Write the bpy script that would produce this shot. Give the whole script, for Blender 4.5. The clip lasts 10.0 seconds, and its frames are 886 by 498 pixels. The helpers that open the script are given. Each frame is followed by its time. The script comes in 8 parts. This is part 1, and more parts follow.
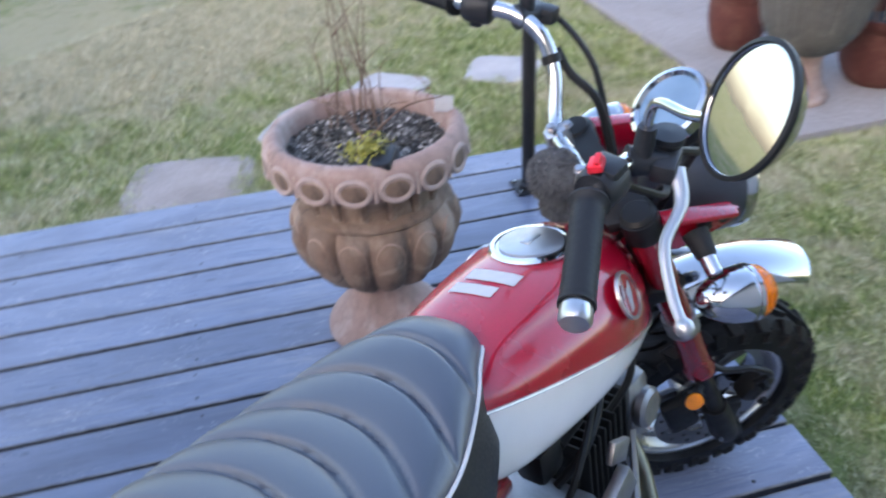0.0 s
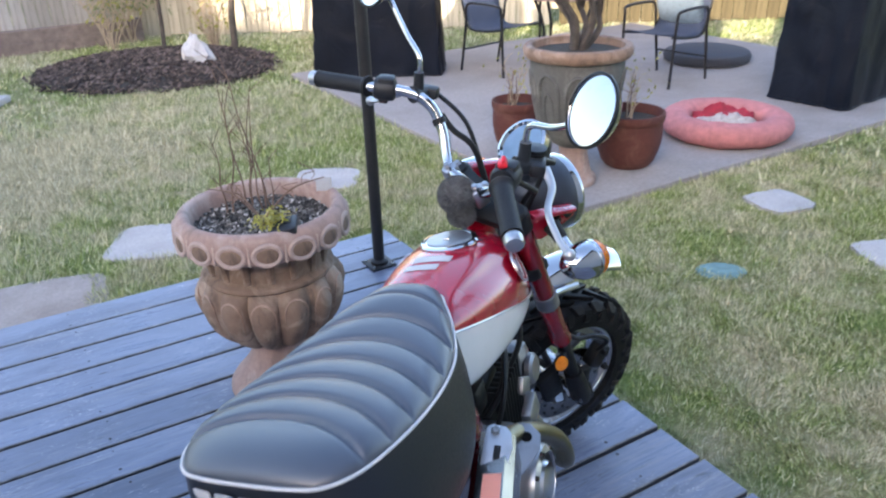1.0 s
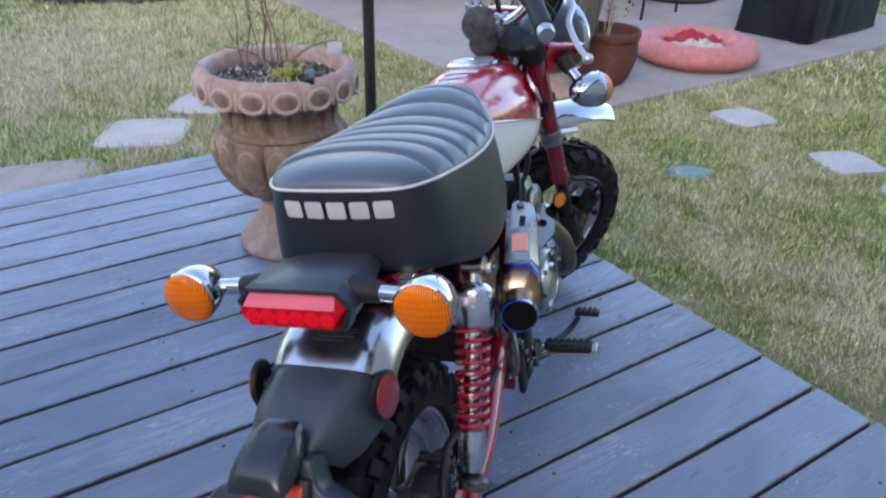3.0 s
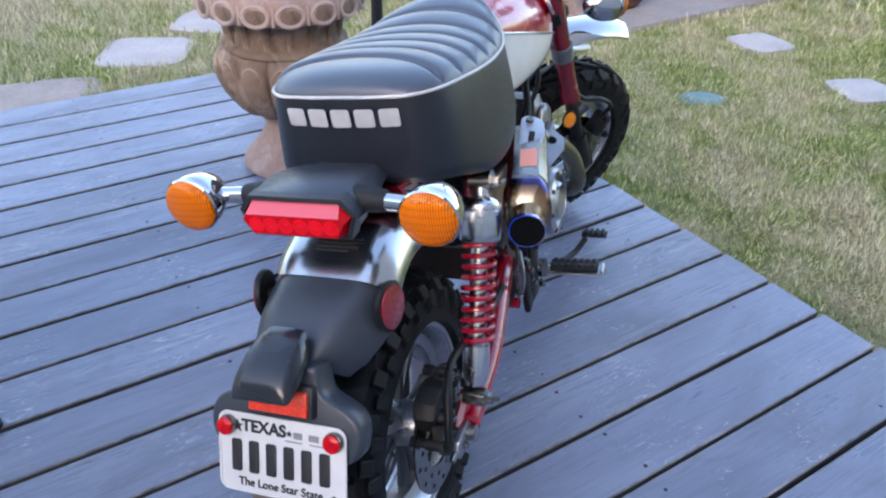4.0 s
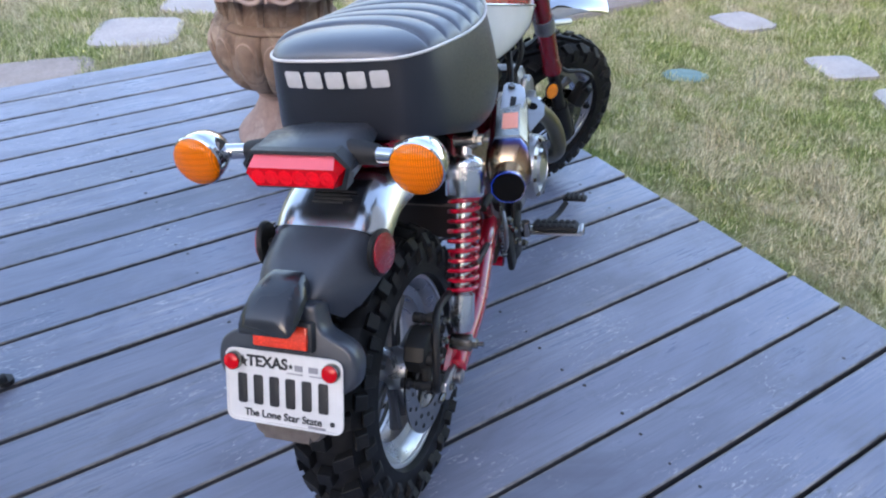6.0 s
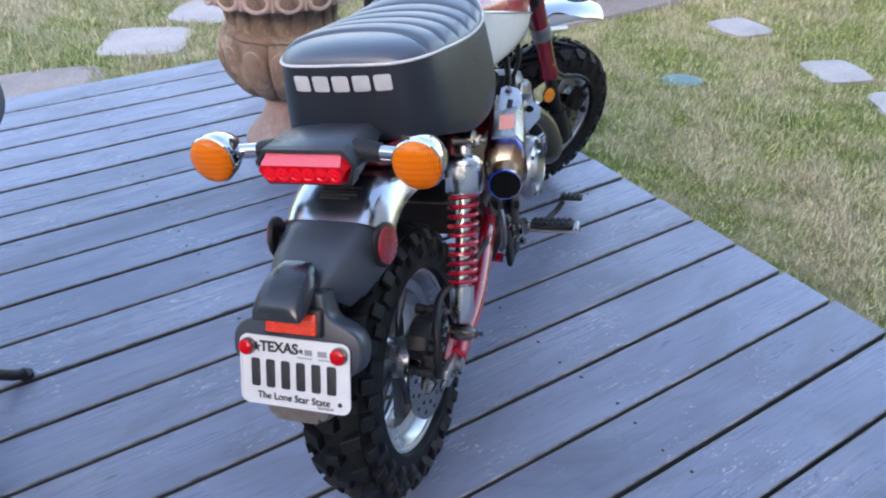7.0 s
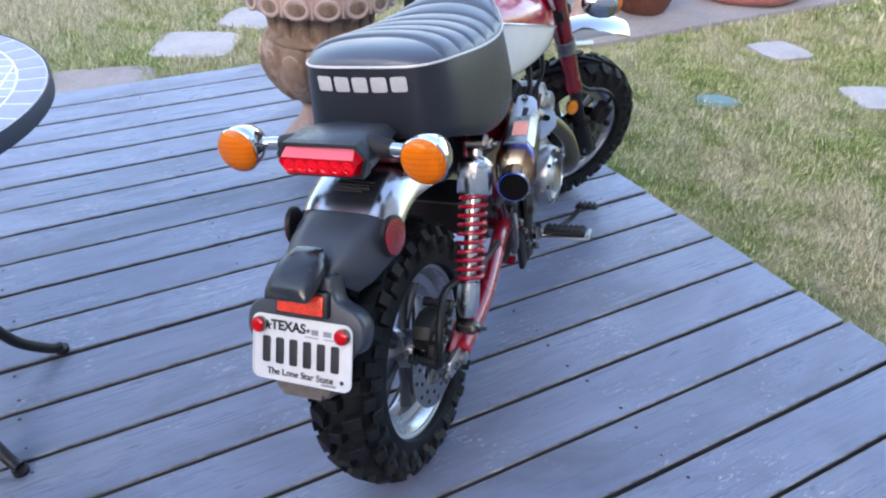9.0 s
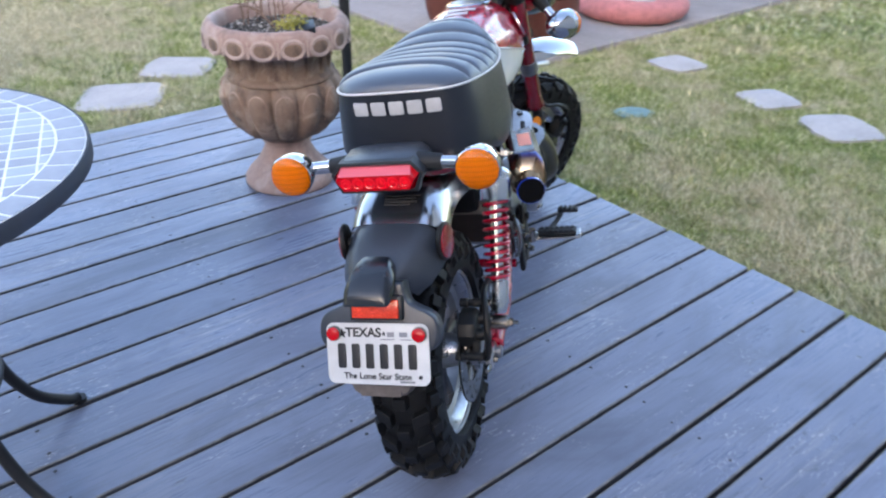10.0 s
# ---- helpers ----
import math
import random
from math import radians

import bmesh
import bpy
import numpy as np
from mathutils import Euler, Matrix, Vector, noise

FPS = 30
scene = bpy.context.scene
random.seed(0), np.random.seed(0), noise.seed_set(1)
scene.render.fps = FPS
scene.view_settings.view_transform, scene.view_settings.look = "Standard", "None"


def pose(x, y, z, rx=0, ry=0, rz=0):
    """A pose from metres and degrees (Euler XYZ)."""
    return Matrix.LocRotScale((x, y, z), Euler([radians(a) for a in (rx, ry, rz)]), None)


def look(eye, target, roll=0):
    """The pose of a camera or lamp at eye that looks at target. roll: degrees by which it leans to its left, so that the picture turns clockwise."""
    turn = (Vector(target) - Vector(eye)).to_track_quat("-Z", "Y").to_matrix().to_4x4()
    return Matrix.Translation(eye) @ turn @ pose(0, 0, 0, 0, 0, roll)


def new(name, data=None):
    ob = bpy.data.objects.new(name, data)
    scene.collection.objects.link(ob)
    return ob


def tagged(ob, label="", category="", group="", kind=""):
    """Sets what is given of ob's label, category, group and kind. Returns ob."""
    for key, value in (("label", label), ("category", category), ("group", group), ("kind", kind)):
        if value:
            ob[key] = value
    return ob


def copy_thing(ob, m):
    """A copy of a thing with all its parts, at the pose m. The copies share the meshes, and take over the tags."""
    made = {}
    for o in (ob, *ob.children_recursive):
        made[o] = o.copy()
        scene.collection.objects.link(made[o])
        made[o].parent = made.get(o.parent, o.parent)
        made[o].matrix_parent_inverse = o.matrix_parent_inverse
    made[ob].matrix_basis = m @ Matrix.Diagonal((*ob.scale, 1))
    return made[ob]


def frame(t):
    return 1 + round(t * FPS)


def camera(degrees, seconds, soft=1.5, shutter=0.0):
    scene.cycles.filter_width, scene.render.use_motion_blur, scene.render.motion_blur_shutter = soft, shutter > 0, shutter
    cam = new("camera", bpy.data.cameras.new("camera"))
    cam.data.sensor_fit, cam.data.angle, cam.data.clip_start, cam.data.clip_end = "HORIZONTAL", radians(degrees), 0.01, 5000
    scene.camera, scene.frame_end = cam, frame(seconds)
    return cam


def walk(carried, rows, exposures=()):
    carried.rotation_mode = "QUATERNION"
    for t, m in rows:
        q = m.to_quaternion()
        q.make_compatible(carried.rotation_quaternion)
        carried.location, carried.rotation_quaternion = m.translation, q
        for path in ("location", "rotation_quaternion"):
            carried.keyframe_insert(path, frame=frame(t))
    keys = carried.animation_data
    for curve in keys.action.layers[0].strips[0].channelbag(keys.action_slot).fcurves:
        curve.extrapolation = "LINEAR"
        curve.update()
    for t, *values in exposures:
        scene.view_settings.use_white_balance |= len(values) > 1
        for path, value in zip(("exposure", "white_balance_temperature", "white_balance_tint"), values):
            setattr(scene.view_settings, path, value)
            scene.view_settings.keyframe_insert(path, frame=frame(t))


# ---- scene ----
cam = camera(60.9, 10.0, soft=2.1, shutter=0.4)
PATH = [
    (0, (0.318, -0.005, 1.359), (-0.66, 1.326, 0.232), -4.1),
    (0.3, (0.299, -0.149, 1.368), (-0.485, 1.382, 0.347), -3.7),
    (0.5, (0.306, -0.249, 1.367), (-0.391, 1.354, 0.396), -3.0),
    (1, (0.321, -0.512, 1.399), (-0.244, 1.203, 0.539), -1.9),
    (1.5, (0.292, -0.703, 1.401), (-0.206, 1.063, 0.605), -1.6),
    (2, (0.266, -0.82, 1.351), (-0.193, 0.954, 0.549), -0.9),
    (2.5, (0.277, -0.838, 1.276), (-0.17, 0.906, 0.405), 0.3),
    (3, (0.273, -0.823, 1.226), (-0.168, 0.869, 0.255), 1.3),
    (4.3, (0.271, -0.82, 1.18), (-0.138, 0.765, 0.03), 2.4),
    (4.5, (0.265, -0.822, 1.171), (-0.132, 0.76, 0.014), 2.8),
    (5, (0.275, -0.836, 1.178), (-0.116, 0.738, 0.007), 2.7),
    (5.5, (0.289, -0.876, 1.191), (-0.101, 0.7, 0.023), 2.4),
    (7, (0.327, -0.981, 1.225), (-0.081, 0.608, 0.082), 1.5),
    (7.5, (0.333, -1.004, 1.233), (-0.099, 0.576, 0.085), 2.0),
    (8, (0.357, -1.0, 1.236), (-0.117, 0.566, 0.086), 2.3),
    (8.5, (0.397, -1.01, 1.224), (-0.112, 0.552, 0.084), 2.4),
    (9, (0.4, -1.035, 1.239), (-0.114, 0.543, 0.123), 2.2),
    (9.5, (0.33, -1.104, 1.252), (-0.157, 0.512, 0.179), 1.2),
    (10, (0.193, -1.226, 1.253), (-0.084, 0.464, 0.22), 1.0),
]
walk(cam, [(t, look(eye, target, roll)) for t, eye, target, roll in PATH],
     ((0.0, 2.74, 6450, 17), (1.0, 2.62, 6450, 15), (2.5, 2.4, 6450, 15), (4.5, 2.88, 6700, 17), (7.2, 2.84, 6700, 17), (8.0, 2.9, 6700, 17), (9.0, 2.94, 6700, 17), (10.0, 2.78, 6650, 15)))

# ---- world, sun, exposure ----
SUN_EL, SUN_AZ = 17.0, 4.0          # degrees above the horizon; its light travels to +y, turned to +x
world = bpy.data.worlds.new("sky")
scene.world = world
world.use_nodes = True
wn = world.node_tree
wn.nodes.clear()
w_out = wn.nodes.new("ShaderNodeOutputWorld")
w_bg = wn.nodes.new("ShaderNodeBackground")
w_sky = wn.nodes.new("ShaderNodeTexSky")
w_sky.sky_type = "NISHITA"
w_sky.sun_disc = False
w_sky.sun_elevation = radians(SUN_EL)
w_sky.sun_rotation = radians(180 + SUN_AZ)
w_sky.air_density, w_sky.dust_density, w_sky.ozone_density = 1.0, 2.2, 1.2
w_bg.inputs["Strength"].default_value = 0.15
wn.links.new(w_sky.outputs[0], w_bg.inputs[0])
wn.links.new(w_bg.outputs[0], w_out.inputs[0])
sun_data = bpy.data.lights.new("sun", "SUN")
sun_data.energy, sun_data.angle, sun_data.color = 1.9, radians(0.55), (1.0, 0.86, 0.68)
sun = new("sun", sun_data)
sun_way = Vector((math.sin(radians(SUN_AZ)) * math.cos(radians(SUN_EL)), math.cos(radians(SUN_AZ)) * math.cos(radians(SUN_EL)), -math.sin(radians(SUN_EL))))
sun.matrix_world = look((0, -20, 15), Vector((0, -20, 15)) + sun_way)

# ---- small helpers ----
V = Vector
PHI = radians(49.0)
U = V((math.cos(PHI), math.sin(PHI), 0))      # along the deck boards
W = V((math.sin(PHI), -math.cos(PHI), 0))     # across them
GROUND = -0.205


def sq(s, q, z=0.0):
    return U * s + W * q + V((0, 0, z))


def mesh_of(bm, name, smooth=True, angle=40):
    me = bpy.data.meshes.new(name)
    bmesh.ops.recalc_face_normals(bm, faces=bm.faces)
    bm.to_mesh(me)
    bm.free()
    if smooth:
        me.shade_smooth()
        me.set_sharp_from_angle(angle=radians(angle))
    return me


def part(name, bm, material, parent=None, label="", smooth=True, angle=40):
    """One mesh object from a bmesh, under a thing or a part."""
    me = mesh_of(bm, name, smooth, angle)
    for m in (material if isinstance(material, (list, tuple)) else (material,)):
        me.materials.append(m)
    ob = new(name, me)
    if parent is not None:
        ob.parent = parent
    if label:
        tagged(ob, label)
    return ob


def thing(name, m, label, category, group="", kind=""):
    """An empty that holds the parts of one thing."""
    ob = new(name)
    ob.empty_display_size = 0.05
    ob.matrix_world = m
    return tagged(ob, label, category, group, kind)


def curve(pts, n=6, closed=False):
    """Points of a smooth line through pts."""
    p = [V(a) for a in pts]
    out, k = [], len(p)
    for i in range(k if closed else k - 1):
        a, b, c, d = (p[(i - 1) % k], p[i], p[(i + 1) % k], p[(i + 2) % k]) if closed else (p[max(i - 1, 0)], p[i], p[i + 1], p[min(i + 2, k - 1)])
        for j in range(n):
            t = j / n
            out.append(0.5 * ((2 * b) + (c - a) * t + (2 * a - 5 * b + 4 * c - d) * t * t + (3 * b - a - 3 * c + d) * t ** 3))
    if not closed:
        out.append(p[-1])
    return out


def rings(bm, loops, closed=True, caps=True, mat=0, wrap=False):
    """Joins rows of points into a skin."""
    rows = [[bm.verts.new(p) for p in loop] for loop in loops]
    n = len(rows[0])
    faces = []
    for i in range(len(rows) if wrap else len(rows) - 1):
        a, b = rows[i], rows[(i + 1) % len(rows)]
        for j in range(n if closed else n - 1):
            k = (j + 1) % n
            faces.append(bm.faces.new((a[j], a[k], b[k], b[j])))
    if caps and closed and not wrap:
        faces.append(bm.faces.new(rows[0][::-1]))
        faces.append(bm.faces.new(rows[-1]))
    for f in faces:
        f.material_index = mat
    return rows


def tube(bm, path, r, n=12, closed=False, caps=True, mat=0, flat=1.0):
    """A round bar along a path; r is one radius or one for each point."""
    p = [V(a) for a in path]
    k = len(p)
    rr = r if isinstance(r, (list, tuple)) else [r] * k
    loops, up = [], None
    for i in range(k):
        d = (p[(i + 1) % k] - p[i - 1]) if closed else (p[min(i + 1, k - 1)] - p[max(i - 1, 0)])
        d.normalize()
        if up is None:
            up = V((0, 0, 1)) if abs(d.z) < 0.9 else V((0, 1, 0))
        side = d.cross(up).normalized()
        up = side.cross(d).normalized()
        loops.append([p[i] + (side * math.cos(a) + up * math.sin(a) * flat) * rr[i] for a in (2 * math.pi * j / n for j in range(n))])
    rings(bm, loops, caps=caps, mat=mat, wrap=closed)
    return bm


def lathe(bm, profile, m=None, n=32, mat=0, caps=True, wrap=False):
    """Turns (radius, height) points about z, then places the form by m."""
    m = m or Matrix()
    rings(bm, [[m @ V((max(r, 1e-4) * math.cos(a), max(r, 1e-4) * math.sin(a), h)) for a in (2 * math.pi * j / n for j in range(n))] for r, h in profile],
          caps=caps, mat=mat, wrap=wrap)
    return bm


def box(bm, size, m=None, bevel=0.0, mat=0, seg=2):
    """A block about its own centre, with rounded edges."""
    m = m or Matrix()
    made = bmesh.ops.create_cube(bm, size=1.0, matrix=m @ Matrix.Diagonal((*size, 1)))
    faces = {f for v in made["verts"] for f in v.link_faces}
    for f in faces:
        f.material_index = mat
    if bevel:
        edges = list({e for v in made["verts"] for e in v.link_edges})
        bmesh.ops.bevel(bm, geom=edges, offset=bevel, segments=seg, profile=0.5, affect="EDGES", clamp_overlap=True, material=-1)
    return bm


def prism(bm, poly, depth, m=None, bevel=0.0, mat=0):
    """A plate: a polygon in x, y, depth thick along z about its middle."""
    m = m or Matrix()
    lo = [bm.verts.new(m @ V((x, y, -depth / 2))) for x, y in poly]
    hi = [bm.verts.new(m @ V((x, y, depth / 2))) for x, y in poly]
    n = len(poly)
    fs = [bm.faces.new(lo[::-1]), bm.faces.new(hi)]
    fs += [bm.faces.new((lo[i], lo[(i + 1) % n], hi[(i + 1) % n], hi[i])) for i in range(n)]
    for f in fs:
        f.material_index = mat
    if bevel:
        es = list({e for f in fs[:2] for e in f.edges})
        bmesh.ops.bevel(bm, geom=es, offset=bevel, segments=2, profile=0.5, affect="EDGES", clamp_overlap=True, material=-1)
    return bm


def along(a, b):
    """A pose at a whose z points to b."""
    a, b = V(a), V(b)
    return Matrix.Translation(a) @ (b - a).to_track_quat("Z", "Y").to_matrix().to_4x4()


def smoothstep(a, b, x):
    t = min(max((x - a) / (b - a), 0), 1)
    return t * t * (3 - 2 * t)


def lerp_table(table, x):
    """Smooth reading of (x, value) rows."""
    if x <= table[0][0]:
        return table[0][1]
    for (x0, y0), (x1, y1) in zip(table, table[1:]):
        if x <= x1:
            t = (x - x0) / (x1 - x0)
            t = t * t * (3 - 2 * t) * 0.5 + t * 0.5
            return y0 + (y1 - y0) * t
    return table[-1][1]


def smooth_table(table, x):
    """Reading of (x, value) rows along a smooth line with no ripples."""
    n = len(table)
    slope = []
    for i in range(n):
        a, b = table[max(i - 1, 0)], table[min(i + 1, n - 1)]
        slope.append((b[1] - a[1]) / (b[0] - a[0]))
    x = min(max(x, table[0][0]), table[-1][0])
    for i in range(n - 1):
        (x0, y0), (x1, y1) = table[i], table[i + 1]
        if x <= x1:
            h = x1 - x0
            t = (x - x0) / h
            return (2 * t ** 3 - 3 * t * t + 1) * y0 + (t ** 3 - 2 * t * t + t) * h * slope[i] + (3 * t * t - 2 * t ** 3) * y1 + (t ** 3 - t * t) * h * slope[i + 1]
    return table[-1][1]


# ---- materials ----
class Mat:
    """A small wrapper that builds a node material step by step."""

    def __init__(self, name, rough=0.5, metal=0.0, spec=0.5, coat=0.0):
        self.m = bpy.data.materials.new(name)
        self.m.use_nodes = True
        self.t = self.m.node_tree
        self.b = self.t.nodes["Principled BSDF"]
        self.put("Roughness", rough), self.put("Metallic", metal), self.put("Specular IOR Level", spec), self.put("Coat Weight", coat)
        self.coords = self.t.nodes.new("ShaderNodeTexCoord").outputs["Object"]

    def put(self, socket, value):
        self.b.inputs[socket].default_value = value
        return self

    def link(self, a, b):
        self.t.links.new(a, b)

    def scaled(self, s=(1, 1, 1), rot=(0, 0, 0), src=None):
        n = self.t.nodes.new("ShaderNodeMapping")
        n.inputs["Scale"].default_value = s
        n.inputs["Rotation"].default_value = rot
        self.link(src or self.coords, n.inputs[0])
        return n.outputs[0]

    def noise(self, scale, detail=4, rough=0.55, src=None, dist=0.0):
        n = self.t.nodes.new("ShaderNodeTexNoise")
        n.inputs["Scale"].default_value, n.inputs["Detail"].default_value, n.inputs["Roughness"].default_value, n.inputs["Distortion"].default_value = scale, detail, rough, dist
        self.link(src or self.coords, n.inputs["Vector"])
        return n.outputs["Fac"]

    def voronoi(self, scale, feature="F1", src=None):
        n = self.t.nodes.new("ShaderNodeTexVoronoi")
        n.feature = feature
        n.inputs["Scale"].default_value = scale
        self.link(src or self.coords, n.inputs["Vector"])
        return n

    def ramp(self, fac, *stops):
        n = self.t.nodes.new("ShaderNodeValToRGB")
        while len(n.color_ramp.elements) < len(stops):
            n.color_ramp.elements.new(0.5)
        for e, (p, c) in zip(n.color_ramp.elements, stops):
            e.position, e.color = p, (*c, 1) if len(c) == 3 else c
        self.link(fac, n.inputs[0])
        return n.outputs[0]

    def grey(self, fac, lo, hi, p0=0.3, p1=0.7):
        n = self.t.nodes.new("ShaderNodeMapRange")
        for k, v in zip(("From Min", "From Max", "To Min", "To Max"), (p0, p1, lo, hi)):
            n.inputs[k].default_value = v
        self.link(fac, n.inputs["Value"])
        return n.outputs[0]

    def mix(self, fac, a, b, kind="MIX"):
        n = self.t.nodes.new("ShaderNodeMix")
        n.data_type, n.blend_type = "RGBA", kind
        for s, v in (("Factor", fac), ("A", a), ("B", b)):
            sock = [i for i in n.inputs if i.name == s and i.type == ("VALUE" if s == "Factor" else "RGBA")][0]
            if isinstance(v, bpy.types.NodeSocket):
                self.link(v, sock)
            else:
                sock.default_value = v if not isinstance(v, tuple) else (*v[:3], 1)
        return [o for o in n.outputs if o.type == "RGBA"][0]

    def math(self, op, a, b=0.0):
        n = self.t.nodes.new("ShaderNodeMath")
        n.operation = op
        for i, v in enumerate((a, b)):
            if isinstance(v, bpy.types.NodeSocket):
                self.link(v, n.inputs[i])
            else:
                n.inputs[i].default_value = v
        return n.outputs[0]

    def random(self):
        return self.t.nodes.new("ShaderNodeObjectInfo").outputs["Random"]

    def island(self):
        return self.t.nodes.new("ShaderNodeNewGeometry").outputs["Random Per Island"]

    def color(self, c):
        if isinstance(c, tuple):
            self.b.inputs["Base Color"].default_value = (*c[:3], 1)
        else:
            self.link(c, self.b.inputs["Base Color"])
        return self

    def rough(self, c):
        self.link(c, self.b.inputs["Roughness"])
        return self

    def bump(self, fac, strength=0.3, depth=0.002):
        n = self.t.nodes.new("ShaderNodeBump")
        n.inputs["Strength"].default_value, n.inputs["Distance"].default_value = strength, depth
        old = self.b.inputs["Normal"].links
        if old:
            self.link(old[0].from_socket, n.inputs["Normal"])
        self.link(fac, n.inputs["Height"])
        self.link(n.outputs[0], self.b.inputs["Normal"])
        return self


def plain(name, c, rough=0.5, metal=0.0, vary=0.12, scale=30.0, bump=0.05, coat=0.0, spec=0.5, depth=0.001):
    """A surface of one colour with fine unevenness in tone, gloss and relief."""
    k = Mat(name, rough, metal, spec, coat)
    f = k.noise(scale, 5)
    g = k.noise(scale * 0.13, 3)
    dark = tuple(v * (1 - vary) for v in c)
    light = tuple(min(v * (1 + vary), 1) for v in c)
    k.color(k.mix(k.grey(g, 0, 0.5), k.ramp(f, (0.3, dark), (0.7, light)), dark))
    k.rough(k.grey(f, max(rough - 0.07, 0.02), min(rough + 0.09, 1)))
    if bump:
        k.bump(f, bump, depth)
    return k.m


def make_deck_paint():
    k = Mat("deck_paint", 0.5, spec=0.5)
    rnd = k.random()
    shift = k.t.nodes.new("ShaderNodeCombineXYZ")
    k.link(k.math("MULTIPLY", rnd, 37.0), shift.inputs[1])
    add = k.t.nodes.new("ShaderNodeVectorMath")
    k.link(k.coords, add.inputs[0]), k.link(shift.outputs[0], add.inputs[1])
    src = add.outputs[0]
    grain = k.noise(1.0, 8, 0.6, k.scaled((5, 160, 40), src=src), 0.6)
    wide = k.noise(1.0, 4, 0.5, k.scaled((1.6, 9, 9), src=src), 0.3)
    blot = k.noise(6.0, 5, 0.6, src)
    base = k.mix(k.grey(wide, 0, 1, 0.3, 0.7), (0.13, 0.15, 0.216), (0.17, 0.195, 0.266))
    base = k.mix(k.grey(grain, 0, 0.42, 0.5, 0.72), base, (0.058, 0.068, 0.095))
    base = k.mix(k.math("MULTIPLY", k.grey(blot, 0, 1, 0.62, 0.78), 0.35), base, (0.177, 0.184, 0.204))
    scratch = k.noise(1.0, 6, 0.7, k.scaled((7, 60, 30), (0, 0, 0.35), src), 1.0)
    wear = k.math("MULTIPLY", k.grey(scratch, 0, 1, 0.66, 0.72), k.grey(wide, 0, 1, 0.45, 0.65))
    base = k.mix(k.math("MULTIPLY", wear, 0.9), base, (0.286, 0.299, 0.326))
    nick = k.noise(1.0, 8, 0.75, k.scaled((16, 95, 40), (0, 0, -0.2), src), 1.6)
    base = k.mix(k.grey(nick, 0, 0.6, 0.66, 0.74), base, (0.048, 0.054, 0.075))
    scuff = k.noise(3.2, 9, 0.78, src, 1.2)
    base = k.mix(k.grey(scuff, 0, 0.4, 0.6, 0.72), base, (0.071, 0.083, 0.112))
    spot = k.voronoi(5.5, src=k.scaled((0.55, 1.6, 1), src=src)).outputs["Distance"]
    base = k.mix(k.math("MULTIPLY", k.grey(spot, 1, 0, 0.03, 0.05), 0.7), base, (0.031, 0.031, 0.037))
    cloud = k.noise(1.0, 5, 0.62, k.scaled((2.2, 5.5, 5), src=src), 0.9)
    base = k.mix(k.grey(cloud, 0, 0.8, 0.45, 0.68), base, (0.092, 0.103, 0.146))
    rub = k.noise(1.0, 7, 0.7, k.scaled((3.5, 26, 20), src=src), 1.4)
    base = k.mix(k.grey(rub, 0, 0.3, 0.6, 0.7), base, (0.197, 0.214, 0.262))
    # weathered stretches: bare grey streaks and dark, damp patches along the grain
    worn = k.noise(1.0, 3, 0.5, k.scaled((0.9, 3.0, 3), src=src), 0.4)
    streak = k.noise(1.0, 9, 0.75, k.scaled((4.5, 75, 30), src=src), 0.8)
    base = k.mix(k.math("MULTIPLY", k.grey(streak, 0, 0.75, 0.5, 0.64), k.grey(worn, 0, 1, 0.48, 0.62)), base, (0.235, 0.24, 0.265))
    damp = k.noise(1.0, 9, 0.8, k.scaled((9, 30, 20), src=src), 1.8)
    base = k.mix(k.math("MULTIPLY", k.grey(damp, 0, 0.85, 0.56, 0.66), k.grey(worn, 0, 1, 0.46, 0.6)), base, (0.055, 0.058, 0.068))
    # paint flakes: small pale chips in loose groups
    group = k.noise(4.5, 3, 0.5, src)
    chip = k.noise(1.0, 5, 0.7, k.scaled((24, 75, 60), (0, 0, 0.5), src), 2.0)
    base = k.mix(k.math("MULTIPLY", k.grey(chip, 0, 0.6, 0.585, 0.63), k.grey(group, 0, 1, 0.5, 0.58)), base, (0.4, 0.41, 0.43))
    bright = k.math("ADD", k.math("MULTIPLY", rnd, 0.3), 0.88)
    br = k.t.nodes.new("ShaderNodeCombineColor")
    for i in range(3):
        k.link(bright, br.inputs[i])
    k.color(k.mix(1.0, base, br.outputs[0], "MULTIPLY"))
    k.rough(k.math("ADD", k.grey(grain, 0.2, 0.34, 0.3, 0.7), k.grey(cloud, 0.0, 0.14, 0.35, 0.65)))
    k.bump(grain, 0.35, 0.0012).bump(wide, 0.18, 0.003)
    return k.m


